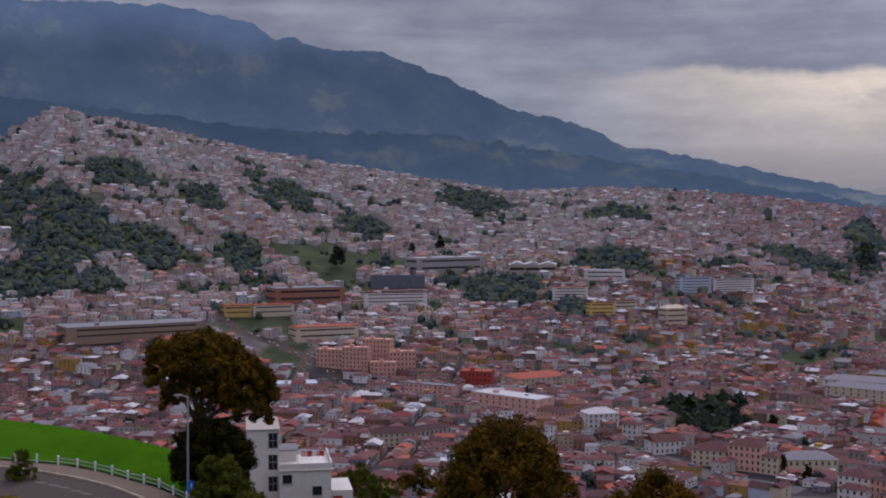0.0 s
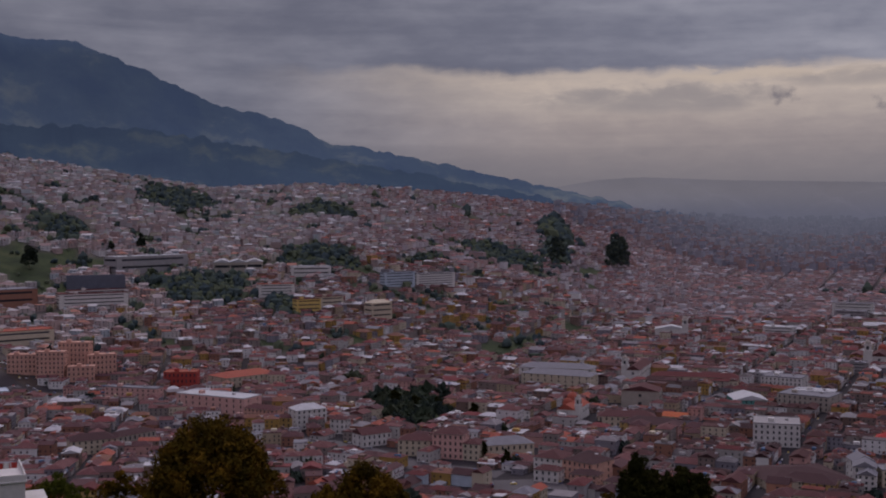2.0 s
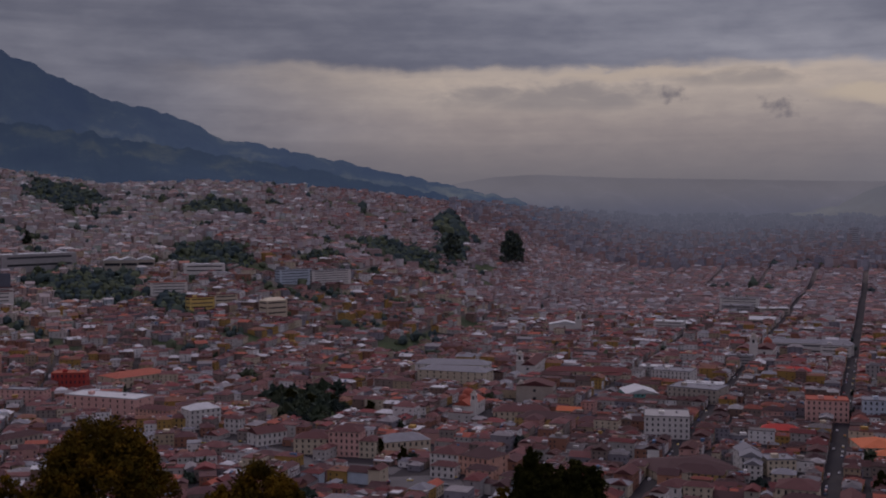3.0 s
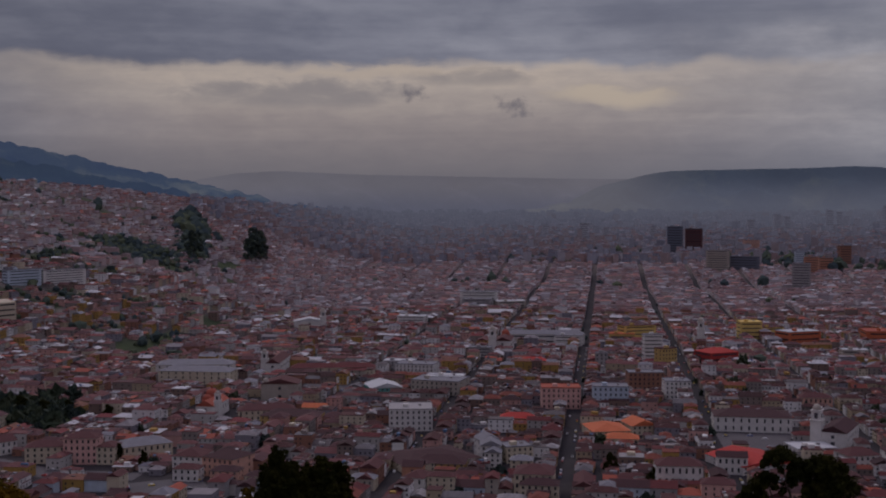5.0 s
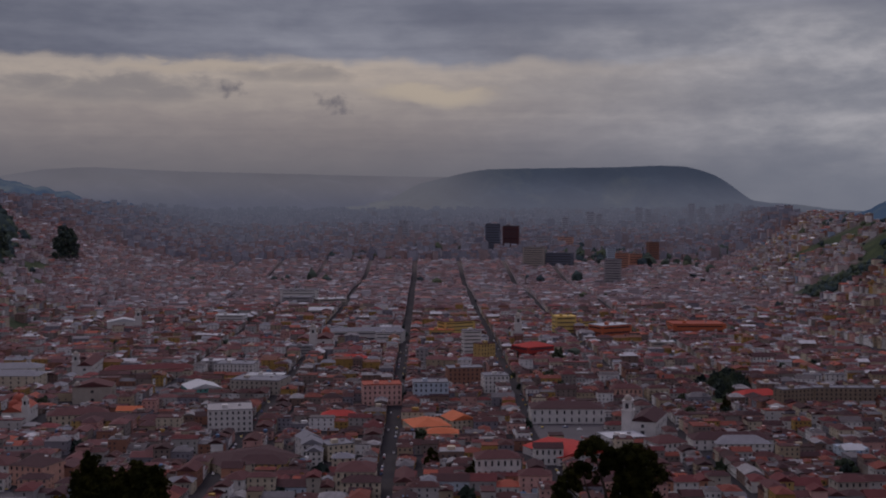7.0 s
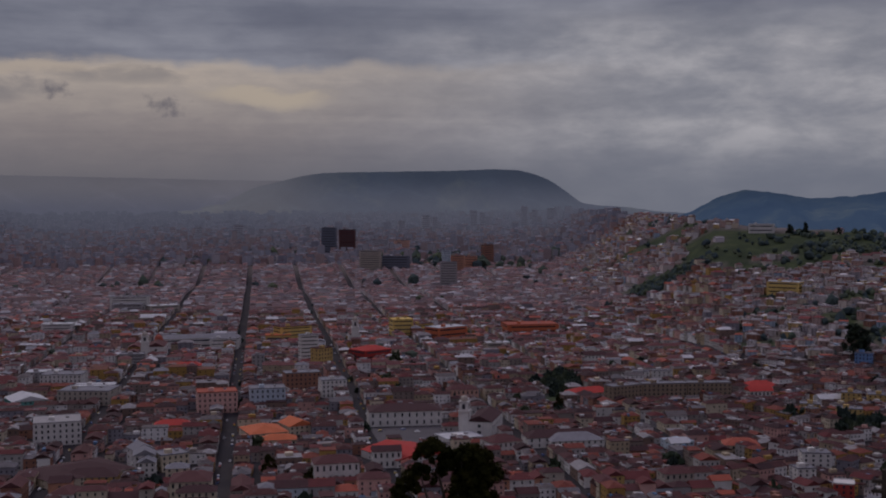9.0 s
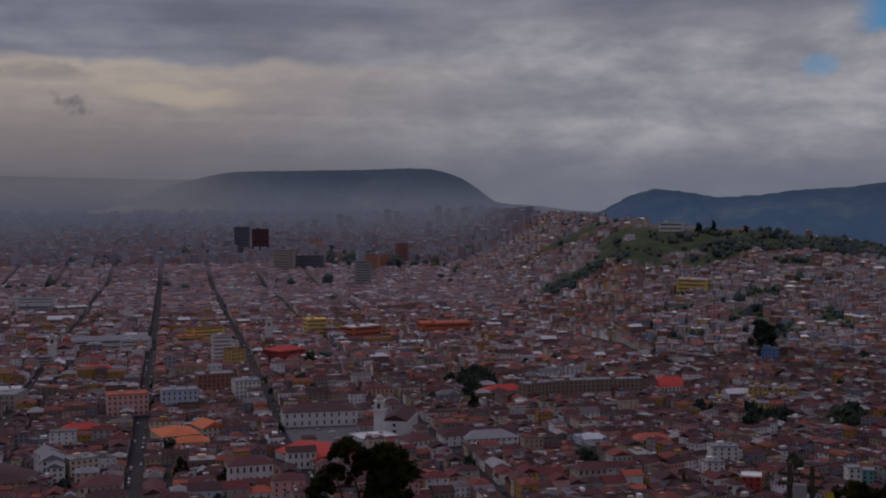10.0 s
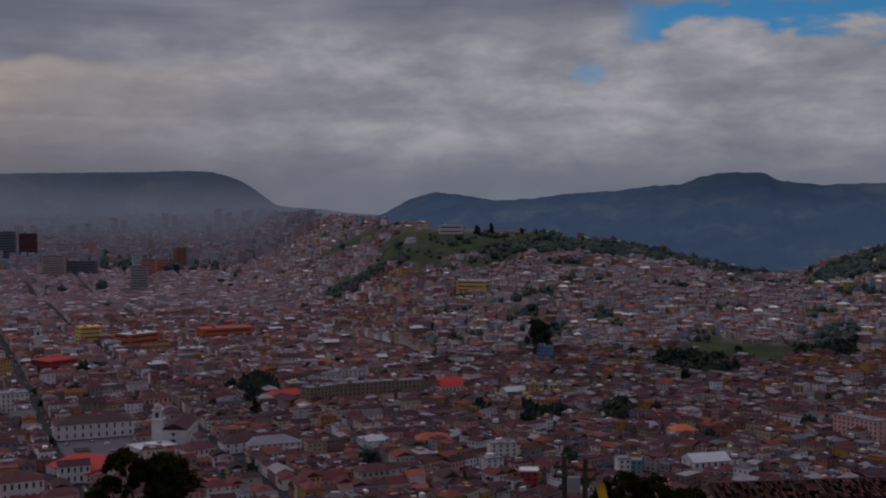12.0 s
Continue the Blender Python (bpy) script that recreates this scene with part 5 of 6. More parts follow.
mass("eastern_quarter_houses", "small houses with tile and sheet roofs", east, 3.0, 0.66, old_walls, dimmed_tile_roofs, 4)
slope_w = keep(scatter(1330, 2480, -28, 8, 12.0, (7.5, 15), [1, 2, 2, 2, 3]), 0.08)
slope_w = np.concatenate([slope_w, keep(scatter(2100, 3150, 8, 24, 14.5, (8, 14), [1, 2, 2, 3]), 0.06), keep(scatter(1800, 2100, 8, 12, 14, (8, 12), [2, 3]), 0.06)])
# higher houses are split off to get the haze-lightened palettes
slope_w, upper_w = beyond(slope_w, 1880)
run_out = np.degrees(np.arctan2(slope_w[:, 0], slope_w[:, 1])) + rng.normal(0, 3.0, len(slope_w)) + (1500 - np.hypot(slope_w[:, 0], slope_w[:, 1])) / 40 > 3.0
mass("slope_foot_houses", "brown-roofed rendered houses at the slope's foot", slope_w[run_out], 2.9, 0.62, old_walls, tile_roofs, 2)
slope_w = slope_w[~run_out]
shoulder = np.degrees(np.arctan2(upper_w[:, 0], upper_w[:, 1])) + rng.normal(0, 2.6, len(upper_w)) > 12.0
mass("slope_shoulder_houses", "muted brick and block houses where the slope runs out", upper_w[shoulder], 2.8, 0.45, haze_muted_walls, tile_roofs, 0)
upper_w = upper_w[~shoulder]
mass("upper_slope_houses", "haze-paled pastel houses high on the western slope", upper_w, 2.8, 0.3, upper_walls, upper_roofs, 0)
mass("western_slope_houses", "crowded painted block houses climbing the western slope", slope_w, 2.8, 0.36, pastel_walls, slab_roofs, 2)
slope_e = keep(scatter(1330, 2150, 63, 92, 13.5, (8, 14), [1, 1, 2, 2, 2, 3]), 0.06)
slope_e = np.concatenate([slope_e, keep(scatter(2100, 2900, 55, 63, 14.5, (8, 13), [2, 3, 3]), 0.06)])
mass("eastern_slope_houses", "crowded block houses on the eastern slope", slope_e, 2.7, 0.35, hill_walls, flat_roofs, 2)
# from here on, haze is painted into the wall and roof materials
brink = keep(scatter(3850, 4570, 22, 58, 22, (12, 19), [3, 3, 4, 5, 6, 9]), 0.05)
mass("valley_end_houses", "pale apartment houses at the misty valley end", brink, 3.0, 0.0, hazed_walls, hazed_walls, 0)
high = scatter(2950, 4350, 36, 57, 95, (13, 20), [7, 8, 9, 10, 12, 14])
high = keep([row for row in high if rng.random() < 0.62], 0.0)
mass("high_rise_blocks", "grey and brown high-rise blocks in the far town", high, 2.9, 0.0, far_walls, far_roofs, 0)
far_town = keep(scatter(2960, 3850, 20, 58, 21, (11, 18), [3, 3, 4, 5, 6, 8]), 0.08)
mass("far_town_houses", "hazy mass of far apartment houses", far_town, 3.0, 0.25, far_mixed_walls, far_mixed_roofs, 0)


# ---- traffic: many small cars parked and standing in the streets ----
def traffic():
    g = np.random.default_rng(77)
    spots = []
    for (x, y, half, wide, yaw) in ROADS:
        for _ in range(2):
            if g.random() < 0.75:
                o, side = g.uniform(-half, half), g.choice([-1, 1]) * wide * g.uniform(0.25, 0.85)
                c, s_ = math.cos(radians(yaw)), math.sin(radians(yaw))
                spots.append((x + o * c - side * s_, y + o * s_ + side * c, radians(yaw)))
    a_ = radians(GRID_AZ)
    for k in range(-3, 6):
        n_off = OLD_N + k * BLOCK
        for q in np.arange(560, 1500, 9.0):
            if g.random() < 0.45:
                e = n_off + g.choice([-3.2, 3.2])
                x, y = math.cos(a_) * e + math.sin(a_) * q, -math.sin(a_) * e + math.cos(a_) * q
                if not taken(x, y, 0.5):
                    spots.append((x, y, math.pi / 2 - a_))
    S = np.array(spots)
    z = terrain(S[:, 0], S[:, 1])
    V = []
    for hw, hd, lo, hi, ins in ((2.1, 0.85, 0.22, 0.85, 0.06), (1.15, 0.76, 0.85, 1.45, 0.22)):
        X = np.array([-hw, hw, hw, -hw, -hw + ins * 1.6, hw - ins * 1.6, hw - ins * 1.6, -hw + ins * 1.6])
        Y = np.array([-hd, -hd, hd, hd, -hd + ins, -hd + ins, hd - ins, hd - ins])
        Z = np.array([lo] * 4 + [hi] * 4)
        c, s_ = np.cos(S[:, 2])[:, None], np.sin(S[:, 2])[:, None]
        V.append(np.stack([S[:, :1] + X * c - Y * s_, S[:, 1:2] + X * s_ + Y * c, z[:, None] + Z + 0.1], -1))
    V = np.concatenate(V)
    F = FACES[None] + 8 * np.arange(len(V))[:, None, None]
    paint = surface("car_paint", even((0.5, 0.5, 0.5), (0.04, 0.04, 0.045), (0.2, 0.2, 0.22), (0.35, 0.03, 0.03), (0.62, 0.62, 0.6), (0.05, 0.08, 0.2), (0.5, 0.38, 0.05)), rough=0.35, stain=0.15, spec=0.4)
    tagged(part("street_traffic", mesh_quads("street_traffic", V, F, paint)), "small cars of many colours along the streets", "cars", kind="stuff")


traffic()

# ---- woods and single trees in the town ----
def clump_mesh(name, P, H, R, mat, seed, level=1):
    """Many small uneven crowns joined into one mesh: places P, heights H, radii R."""
    g = np.random.default_rng(seed)
    bm = bmesh.new()
    bmesh.ops.create_icosphere(bm, subdivisions=level, radius=1.1)
    base = np.array([v.co[:] for v in bm.verts])
    tri = np.array([[v.index for v in f.verts] for f in bm.faces])
    bm.free()
    n, k = len(P), len(base)
    jit = 1 + g.normal(0, 0.14 + 0.08 * level, (n, k, 1))
    V = base[None] * jit * np.stack([R, R, H * 0.55], -1)[:, None, :]
    taper = np.where(V[:, :, 2:] > 0, 1 - 0.22 * V[:, :, 2:] / (H * 0.55)[:, None, None], 1.0)
    V[:, :, :2] *= taper
    V += P[:, None, :] + np.array([0, 0, 1])[None, None] * (H * 0.5)[:, None, None]
    F = (tri[None] + k * np.arange(n)[:, None, None]).reshape(-1, 3)
    me = bpy.data.meshes.new(name)
    me.vertices.add(n * k)
    me.vertices.foreach_set("co", V.astype(np.float32).ravel())
    me.loops.add(F.size)
    me.loops.foreach_set("vertex_index", F.astype(np.int32).ravel())
    me.polygons.add(len(F))
    me.polygons.foreach_set("loop_start", np.arange(0, F.size, 3, dtype=np.int32))
    me.update(calc_edges=True)
    me.polygons.foreach_set("use_smooth", np.zeros(len(me.polygons), bool))
    me.materials.append(mat)
    return me


def woods():
    g = np.random.default_rng(21)
    P = []
    for i, (gx, gy, a, b, turn) in enumerate(GREENS):
        if i in LAWNS:
            count = int(a * b / 900)
        else:
            count = int(a * b * 3.1 / (90 if i in THIN else 40))
        t, q = g.uniform(0, 6.283, count), np.sqrt(g.uniform(0, 1, count)) * 1.05
        u, v = a * q * np.cos(t), b * q * np.sin(t)
        c, s = math.cos(radians(turn)), math.sin(radians(turn))
        P.append(np.stack([gx + u * c + v * s, gy - u * s + v * c], -1))
    # single trees between the houses
    az_, r_ = g.uniform(-26, 90, 900), np.sqrt(g.uniform(680 ** 2, 2600 ** 2, 900))
    P.append(np.stack([r_ * np.sin(np.radians(az_)), r_ * np.cos(np.radians(az_))], -1))
    # scrub in the gaps of the slopes
    az_ = np.concatenate([g.uniform(-27, 20, 9000), g.uniform(63, 90, 5000)])
    r_ = np.sqrt(g.uniform(1340 ** 2, 2450 ** 2, 14000))
    q = np.stack([r_ * np.sin(np.radians(az_)), r_ * np.cos(np.radians(az_))], -1)
    P.append(q[gaps_at(q[:, 0], q[:, 1]) > 0.56])
    # clumps of trees in the far town
    for ca, cr, cn in ((46.5, 3050, 60), (49.3, 3150, 90), (48.0, 2960, 60), (51.2, 2830, 50), (50.2, 2900, 50), (36.5, 3000, 24), (41, 3250, 20), (54.5, 3100, 40)):
        x0, y0 = polar(ca, cr)
        P.append(np.stack([g.normal(x0, 45, cn), g.normal(y0, 60, cn)], -1))
    P = np.concatenate(P)
    wave = np.sin(P[:, 0] / 23 + np.sin(P[:, 1] / 31)) * np.sin(P[:, 1] / 19 + 1)
    P = P[(wave > -0.45) | (g.random(len(P)) < 0.3)]
    P = P[np.array([not taken(x, y, 2.0) for x, y in P])]
    n = len(P)
    H = g.uniform(4.5, 8.5, n) * np.where(g.random(n) < 0.08, 1.6, 1.0)
    H = H * np.where(np.hypot(P[:, 0], P[:, 1]) > 2480, 2.1, 1.0)
    R = H * g.uniform(0.45, 0.75, n)
    Q = np.concatenate([P, terrain(P[:, 0], P[:, 1])[:, None] - 0.5], 1)
    near = np.hypot(P[:, 0], P[:, 1]) < 1330
    for nm, pick, lv, lab in (("town_trees", near, 3, "dark green trees in yards and parks"), ("slope_trees", ~near, 1, "dark green woods on the slopes and far parks")):
        # the farther trees use the foliage lightened for haze
        ob = part(nm, clump_mesh(nm, Q[pick], H[pick], R[pick], city_trees_mat if lv > 1 else slope_foliage, 5, lv))
        tagged(ob, lab, "trees", kind="stuff")


THIN = {27, 28, 46}
LAWNS = {5, 6, 19, 20, 21, 22, 25, 26, 30, 36, 38, 39, 40, 44, 45}
woods()


def leaf_cloud(name, clumps, count, size, mat, seed, fill=0.25):
    """A crown of many single leaves, gathered in tufts over ellipsoids: clumps of (x, y, z, rx, ry, rz)."""
    g = np.random.default_rng(seed)
    C = np.array(clumps, float)
    weight = (C[:, 3] * C[:, 4] + C[:, 4] * C[:, 5] + C[:, 3] * C[:, 5])
    weight /= weight.sum()
    out = []
    for c, wgt in zip(C, weight):
        n = int(count * wgt)
        tufts = max(34, int(n / 80))
        d = g.normal(0, 1, (tufts, 3))
        d /= np.linalg.norm(d, axis=1, keepdims=True)
        d[:, 2] = np.where(d[:, 2] < -0.5, -d[:, 2], d[:, 2])
        rad = np.where(g.random(tufts) < fill, g.uniform(0.3, 0.8, tufts), g.uniform(0.78, 0.98, tufts))
        centre_ = c[:3] + d * rad[:, None] * c[3:]
        tr = g.uniform(0.18, 0.30, tufts) * (min(c[3:].mean(), 3.2) if c[3:].mean() < 5.5 else c[3:].mean())
        k = g.integers(0, tufts, n)
        o = g.normal(0, 1, (n, 3))
        o /= np.linalg.norm(o, axis=1, keepdims=True)
        p = centre_[k] + o * (tr[k] * g.uniform(0.55, 1.05, n))[:, None]
        nor = o + g.normal(0, 0.4, (n, 3))
        nor /= np.linalg.norm(nor, axis=1, keepdims=True)
        a = np.cross(nor, g.normal(0, 1, (n, 3)))
        a /= np.linalg.norm(a, axis=1, keepdims=True)
        b = np.cross(nor, a)
        s = size * g.uniform(0.6, 1.3, (n, 1))
        out.append(np.stack([p - a * s, p - b * s * 0.5 + nor * s * 0.15, p + a * s, p + b * s * 0.5 + nor * s * 0.15], 1))
    V = np.concatenate(out)
    return mesh_quads(name, V, np.arange(len(V) * 4).reshape(-1, 4), mat)


def tree(label, x, y, z, clumps, count, size, mat, seed, trunk_r=0.22, name="tree", forks=5):
    """A tapered trunk with limbs into every clump, and a crown of leaves. Clumps are given from the tree's foot."""
    root = tagged(new(name), label, "tree" if name == "tree" else "shrub")
    root.matrix_basis = pose(x, y, z, 0, 0, -math.degrees(math.atan2(x, y)))
    g = random.Random(seed)
    bm = bmesh.new()
    base = Vector((0, 0, -1.0))
    low = min(c[2] - c[5] * 0.5 for c in clumps)
    fork = Vector((g.uniform(-0.3, 0.3), g.uniform(-0.3, 0.3), max(0.4, low)))
    bm_tube(bm, base, fork, trunk_r, trunk_r * 0.72, 9)
    for c in sorted(clumps, key=lambda q: -q[3])[:forks]:
        end = Vector(c[:3])
        mid_ = fork.lerp(end, 0.5) + Vector((g.uniform(-0.4, 0.4), g.uniform(-0.4, 0.4), 0))
        bm_tube(bm, fork, mid_, trunk_r * 0.6, trunk_r * 0.4, 7)
        bm_tube(bm, mid_, end, trunk_r * 0.4, trunk_r * 0.12, 6)
    part("trunk", bm, bark, root)
    part("crown", leaf_cloud("crown", clumps, count, size, mat, seed), parent=root)
    return root


def at(az_, r):
    return polar(az_, r)


# tall single trees further out: azimuth, range, height, width, foliage
for ta, tr_, th, tw, lab in ((-0.16, 1832, 26, 15, "dark conical pine on the terrace"), (-1.55, 1798, 14, 12, "dark round tree on the terrace"), (-5.2, 1664, 32, 24, "dark spreading trees over the ravine"),
                             (12.0, 1054, 15, 14, "broad dark green park tree"), (13.0, 1045, 12, 12, "rounded dark green park tree"), (14.1, 1030, 13, 11, "park tree beside the lawn"), (15.9, 1010, 11, 10, "rounded dark green park tree"),
                             (16.4, 832, 13, 9, "dark tree on the square"), (17.5, 802, 14, 8, "conical dark tree on the square"), (40.3, 774, 14, 11, "dark green tree in a yard"), (42.6, 754, 10, 17, "broad dark trees in a yard"),
                             (68.48, 1322, 39, 34, "large dark tree group among houses"), (65.5, 2120, 20, 14, "dark tree on the grassy hilltop"), (66.2, 2110, 24, 12, "tall dark pine on the hilltop"), (67.7, 2080, 16, 10, "dark tree on the grassy hilltop"), (54.6, 1010, 12, 10, "dark green tree beside the street"),
                             (19.95, 2200, 54, 36, "dark eucalyptus stand on the slope"), (22.9, 2400, 62, 56, "broad dark eucalyptus stand on the slope"), (22.85, 2530, 58, 50, "dark eucalyptus clump above the stand")):
    tx, ty = at(ta, tr_)
    pine = "con" in lab or "pine" in lab or "cypress" in lab
    cl = [(0, 0, th * 0.36, tw * 0.46, tw * 0.46, th * 0.3), (tw * 0.1, 0.4, th * 0.62, tw * (0.26 if pine else 0.36), tw * (0.26 if pine else 0.36), th * 0.26), (-tw * 0.06, -0.3, th * 0.82, tw * (0.13 if pine else 0.22), tw * (0.13 if pine else 0.22), th * 0.18)]
    tree(lab, tx, ty, ground_z(tx, ty), cl, 4200, 0.04 * th, slope_foliage if "eucalyptus" in lab else city_trees_mat if tr_ > 1300 else leaf_dark, int(tr_) + int(ta * 10), 0.3 + th * 0.01)

# ---- the road, lawn and fence below the lookout ----
SHELF = 157.5
RAIL = [(-21.8, 113.0), (-20.25, 110.2), (-18.36, 107.7), (-16.7, 104.2), (-15.2, 100.0), (-13.76, 96.2), (-12.49, 91.5), (-11.0, 86.0)]
KERB = [(-23.5, 111.5), (-20.94, 108.8), (-19.71, 106.8), (-18.46, 104.0), (-17.19, 101.3), (-15.91, 98.0), (-14.61, 93.7), (-13.4, 88.5), (-12.3, 83.0), (-11.3, 77.0)]


def along(pts, a):
    return float(np.interp(a, [p[0] for p in pts], [p[1] for p in pts]))


def band(name, label, inner, outer, a0, a1, z, mat, step=0.35, kind="structure", wall=0.0):
    """A level sheet between two lines about the lookout, with a skirt as thick as wall."""
    V, F = [], []
    a, k = a0, 0
    while a <= a1 + 1e-6:
        xi, yi = polar(a, inner(a))
        xo, yo = polar(a, outer(a))
        V += [(xi, yi, z), (xo, yo, z), (xi, yi, z - wall - 0.02), (xo, yo, z - wall - 0.02)]
        if k:
            b = 4 * k
            F += [(b - 4, b - 3, b + 1, b), (b - 2, b - 4, b, b + 2), (b - 3, b - 1, b + 3, b + 1)]
        a += step
        k += 1
    return tagged(part(name, mesh_quads(name, V, F, mat)), label, name, kind=kind)


band("road", "curving grey asphalt road on the hill", lambda a: 60.0, lambda a: along(KERB, a) - 0.25, -30, -11.3, SHELF + 0.05, asphalt)
band("pavement", "pale concrete pavement beside the road", lambda a: along(KERB, a) - 0.02, lambda a: along(RAIL, a) - 0.15, -21.8, -12.0, SHELF + 0.17, kerb_stone, wall=0.2)
# kerb stones, each with its own joint
kerb_root = tagged(new("kerb"), "worn pale-painted concrete kerb along the road", "kerb", kind="structure")
kb = bmesh.new()
bm_box(kb, -0.48, -0.08, -0.15, 0.48, 0.08, 0.08, 0.02)
kerb_me = bpy.data.meshes.new("kerb_stone")
kb.to_mesh(kerb_me)
kb.free()
kerb_me.materials.append(kerb_paint)
a = -23.4
while a < -12:
    x, y = polar(a, along(KERB, a) - 0.13)
    b = a
    while math.hypot(polar(b, along(KERB, b) - 0.13)[0] - x, polar(b, along(KERB, b) - 0.13)[1] - y) < 0.97:
        b += 0.01
    x2, y2 = polar(b, along(KERB, b) - 0.13)
    ob = new("kerb_stone", kerb_me)
    ob.parent = kerb_root
    ob.matrix_basis = pose((x + x2) / 2, (y + y2) / 2, SHELF + 0.13, 0, 0, math.degrees(math.atan2(y2 - y, x2 - x)))
    a = b
# dashes of the centre line
for da, dr in ((-20.4, 103.3), (-19.75, 102.4), (-19.14, 101.3), (-18.56, 100.0), (-18.09, 98.9), (-17.55, 97.4), (-17.07, 96.2), (-16.5, 94.4), (-15.9, 92.3), (-15.3, 90.0)):
    bm = bmesh.new()
    bm_box(bm, -0.45, -0.07, 0, 0.45, 0.07, 0.006)
    ob = tagged(part("road_marking", bm, faded_white), "worn white centre dash on the road", "marking", kind="structure")
    ob.matrix_basis = pose(*polar(da, dr), SHELF + 0.056, 0, 0, -da - 32)


def lawn():
    """The mown bank behind the fence, with uneven turf."""
    V, F = [], []
    aa = np.arange(-26, -10.6, 0.25)
    q = np.linspace(0, 1, 26)
    for a_ in aa:
        r0 = along(RAIL, a_) + 0.2
        r1 = float(np.interp(a_, [-40, -21, -17, -12.5, -9], [140, 131, 127, 109, 97]))
        for s in q:
            r = r0 + (r1 - r0) * s
            x, y = polar(a_, r)
            V.append((x, y, ground_z(x, y) + 0.22 + 0.10 * noise.noise(Vector((x * 0.35, y * 0.35, 2))) - 1.2 * max(0, s - 0.94) / 0.06))
    ids = np.arange(len(V)).reshape(len(aa), len(q))
    F = np.stack([ids[:-1, :-1], ids[1:, :-1], ids[1:, 1:], ids[:-1, 1:]], -1)
    tagged(part("lawn", mesh_quads("lawn", V, F, lawn_green), smooth_shade=True), "bright green mown lawn on the hill shoulder", "lawn", kind="structure")
    g = np.random.default_rng(3)
    n = 3500
    ga = g.uniform(-22, -11, n)
    r0 = np.interp(ga, [p[0] for p in RAIL], [p[1] for p in RAIL]) + 0.2
    r1 = np.interp(ga, [-40, -21, -17, -12.5, -9], [139, 130, 126, 108, 96])
    gr = r0 + (r1 - r0) * g.uniform(0, 1, n)
    x, y = gr * np.sin(np.radians(ga)), gr * np.cos(np.radians(ga))
    z = terrain(x, y) + 0.2
    t = g.uniform(0, 3.14, n)
    h = g.uniform(0.02, 0.05, n)
    wd = 0.07
    V = np.stack([np.stack([x - wd * np.cos(t), y - wd * np.sin(t), z], -1), np.stack([x + wd * np.cos(t), y + wd * np.sin(t), z], -1),
                  np.stack([x + 0.3 * wd, y, z + h], -1), np.stack([x - 0.3 * wd, y + 0.02, z + h], -1)], 1)
    tagged(part("grass", mesh_quads("grass", V, np.arange(4 * n).reshape(-1, 4), lawn_green)), "short grass tufts on the lawn", "grass", kind="stuff")


lawn()

# fence: square white posts with two rails between them
post_bm = bmesh.new()
bm_box(post_bm, -0.09, -0.09, -0.3, 0.09, 0.09, 0.78, 0.02)
bm_box(post_bm, -0.105, -0.105, 0.78, 0.105, 0.105, 0.83, 0.015)
post_me = bpy.data.meshes.new("post")
post_bm.to_mesh(post_me)
post_bm.free()
post_me.materials.append(white_paint)
fence = tagged(new("fence"), "low white concrete post fence with grey rails", "fence")
spots = [(-22.2, 113.4), (-21.2, 112.2), (-20.25, 110.2), (-19.31, 109.0), (-18.36, 107.7), (-17.5, 106.0), (-16.7, 104.2), (-15.93, 102.2), (-15.21, 99.9), (-14.47, 98.2), (-13.76, 96.2), (-13.1, 93.6), (-12.45, 91.4), (-11.8, 89.0)]
last = None
for pa, pr in spots:
    x, y = polar(pa, pr)
    ob = new("post", post_me)
    ob.parent = fence
    ob.matrix_basis = pose(x, y, SHELF + 0.1, 0, 0, -pa)
    if last and not -20.3 < pa < -17.6:
        for hz in (0.32, 0.64):
            bm = bmesh.new()
            bm_tube(bm, (*last, SHELF + 0.1 + hz), (x, y, SHELF + 0.1 + hz), 0.035, 0.035, 6)
            part("rail", bm, galvanised, fence)
    elif last:
        bm = bmesh.new()
        bm_tube(bm, (*last, SHELF + 0.35), (x, y, SHELF + 0.35), 0.03, 0.03, 6)
        part("rail", bm, galvanised, fence)
    last = (x, y)

# street lamp with a flat head, and a blue sign near its foot
lx, ly = polar(-12.4, 92.0)
lamp = tagged(new("street_lamp"), "grey steel street lamp with a single arm", "lamp")
lamp.location = (lx, ly, SHELF)
bm = bmesh.new()
bm_tube(bm, (0, 0, -0.3), (0, 0, 0.4), 0.13, 0.11, 10)
bm_tube(bm, (0, 0, 0.4), (0, 0, 8.2), 0.10, 0.065, 10)
part("pole", bm, galvanised, lamp)
bm = bmesh.new()
bm_tube(bm, (0, 0, 8.1), (-0.5, -0.1, 8.3), 0.04, 0.035, 8)
arm = part("arm", bm, galvanised, lamp)
bm = bmesh.new()
bm_box(bm, -1.05, -0.25, 8.22, -0.42, 0.05, 8.36, 0.04)
part("lamp_head", bm, PAINT["grey"], arm, "flat grey lamp head")
sx_, sy_ = polar(-12.25, 90.8)
sign = tagged(new("road_sign"), "small blue road sign with a white arrow on a post", "sign")
sign.matrix_basis = pose(sx_, sy_, SHELF, 0, 0, 12)
bm = bmesh.new()
bm_tube(bm, (0, 0, -0.3), (0, 0, 1.9), 0.035, 0.035, 8)
part("post", bm, galvanised, sign)
bm = bmesh.new()
bm_box(bm, -0.3, -0.06, 0.95, 0.3, -0.03, 1.85, 0.01)
sp = part("plate", bm, surface("sign_blue", [(0, (0.02, 0.17, 0.60))], rough=0.4, stain=0.15), sign)
bm = bmesh.new()
bm_box(bm, -0.05, -0.068, 1.1, 0.05, -0.062, 1.55)
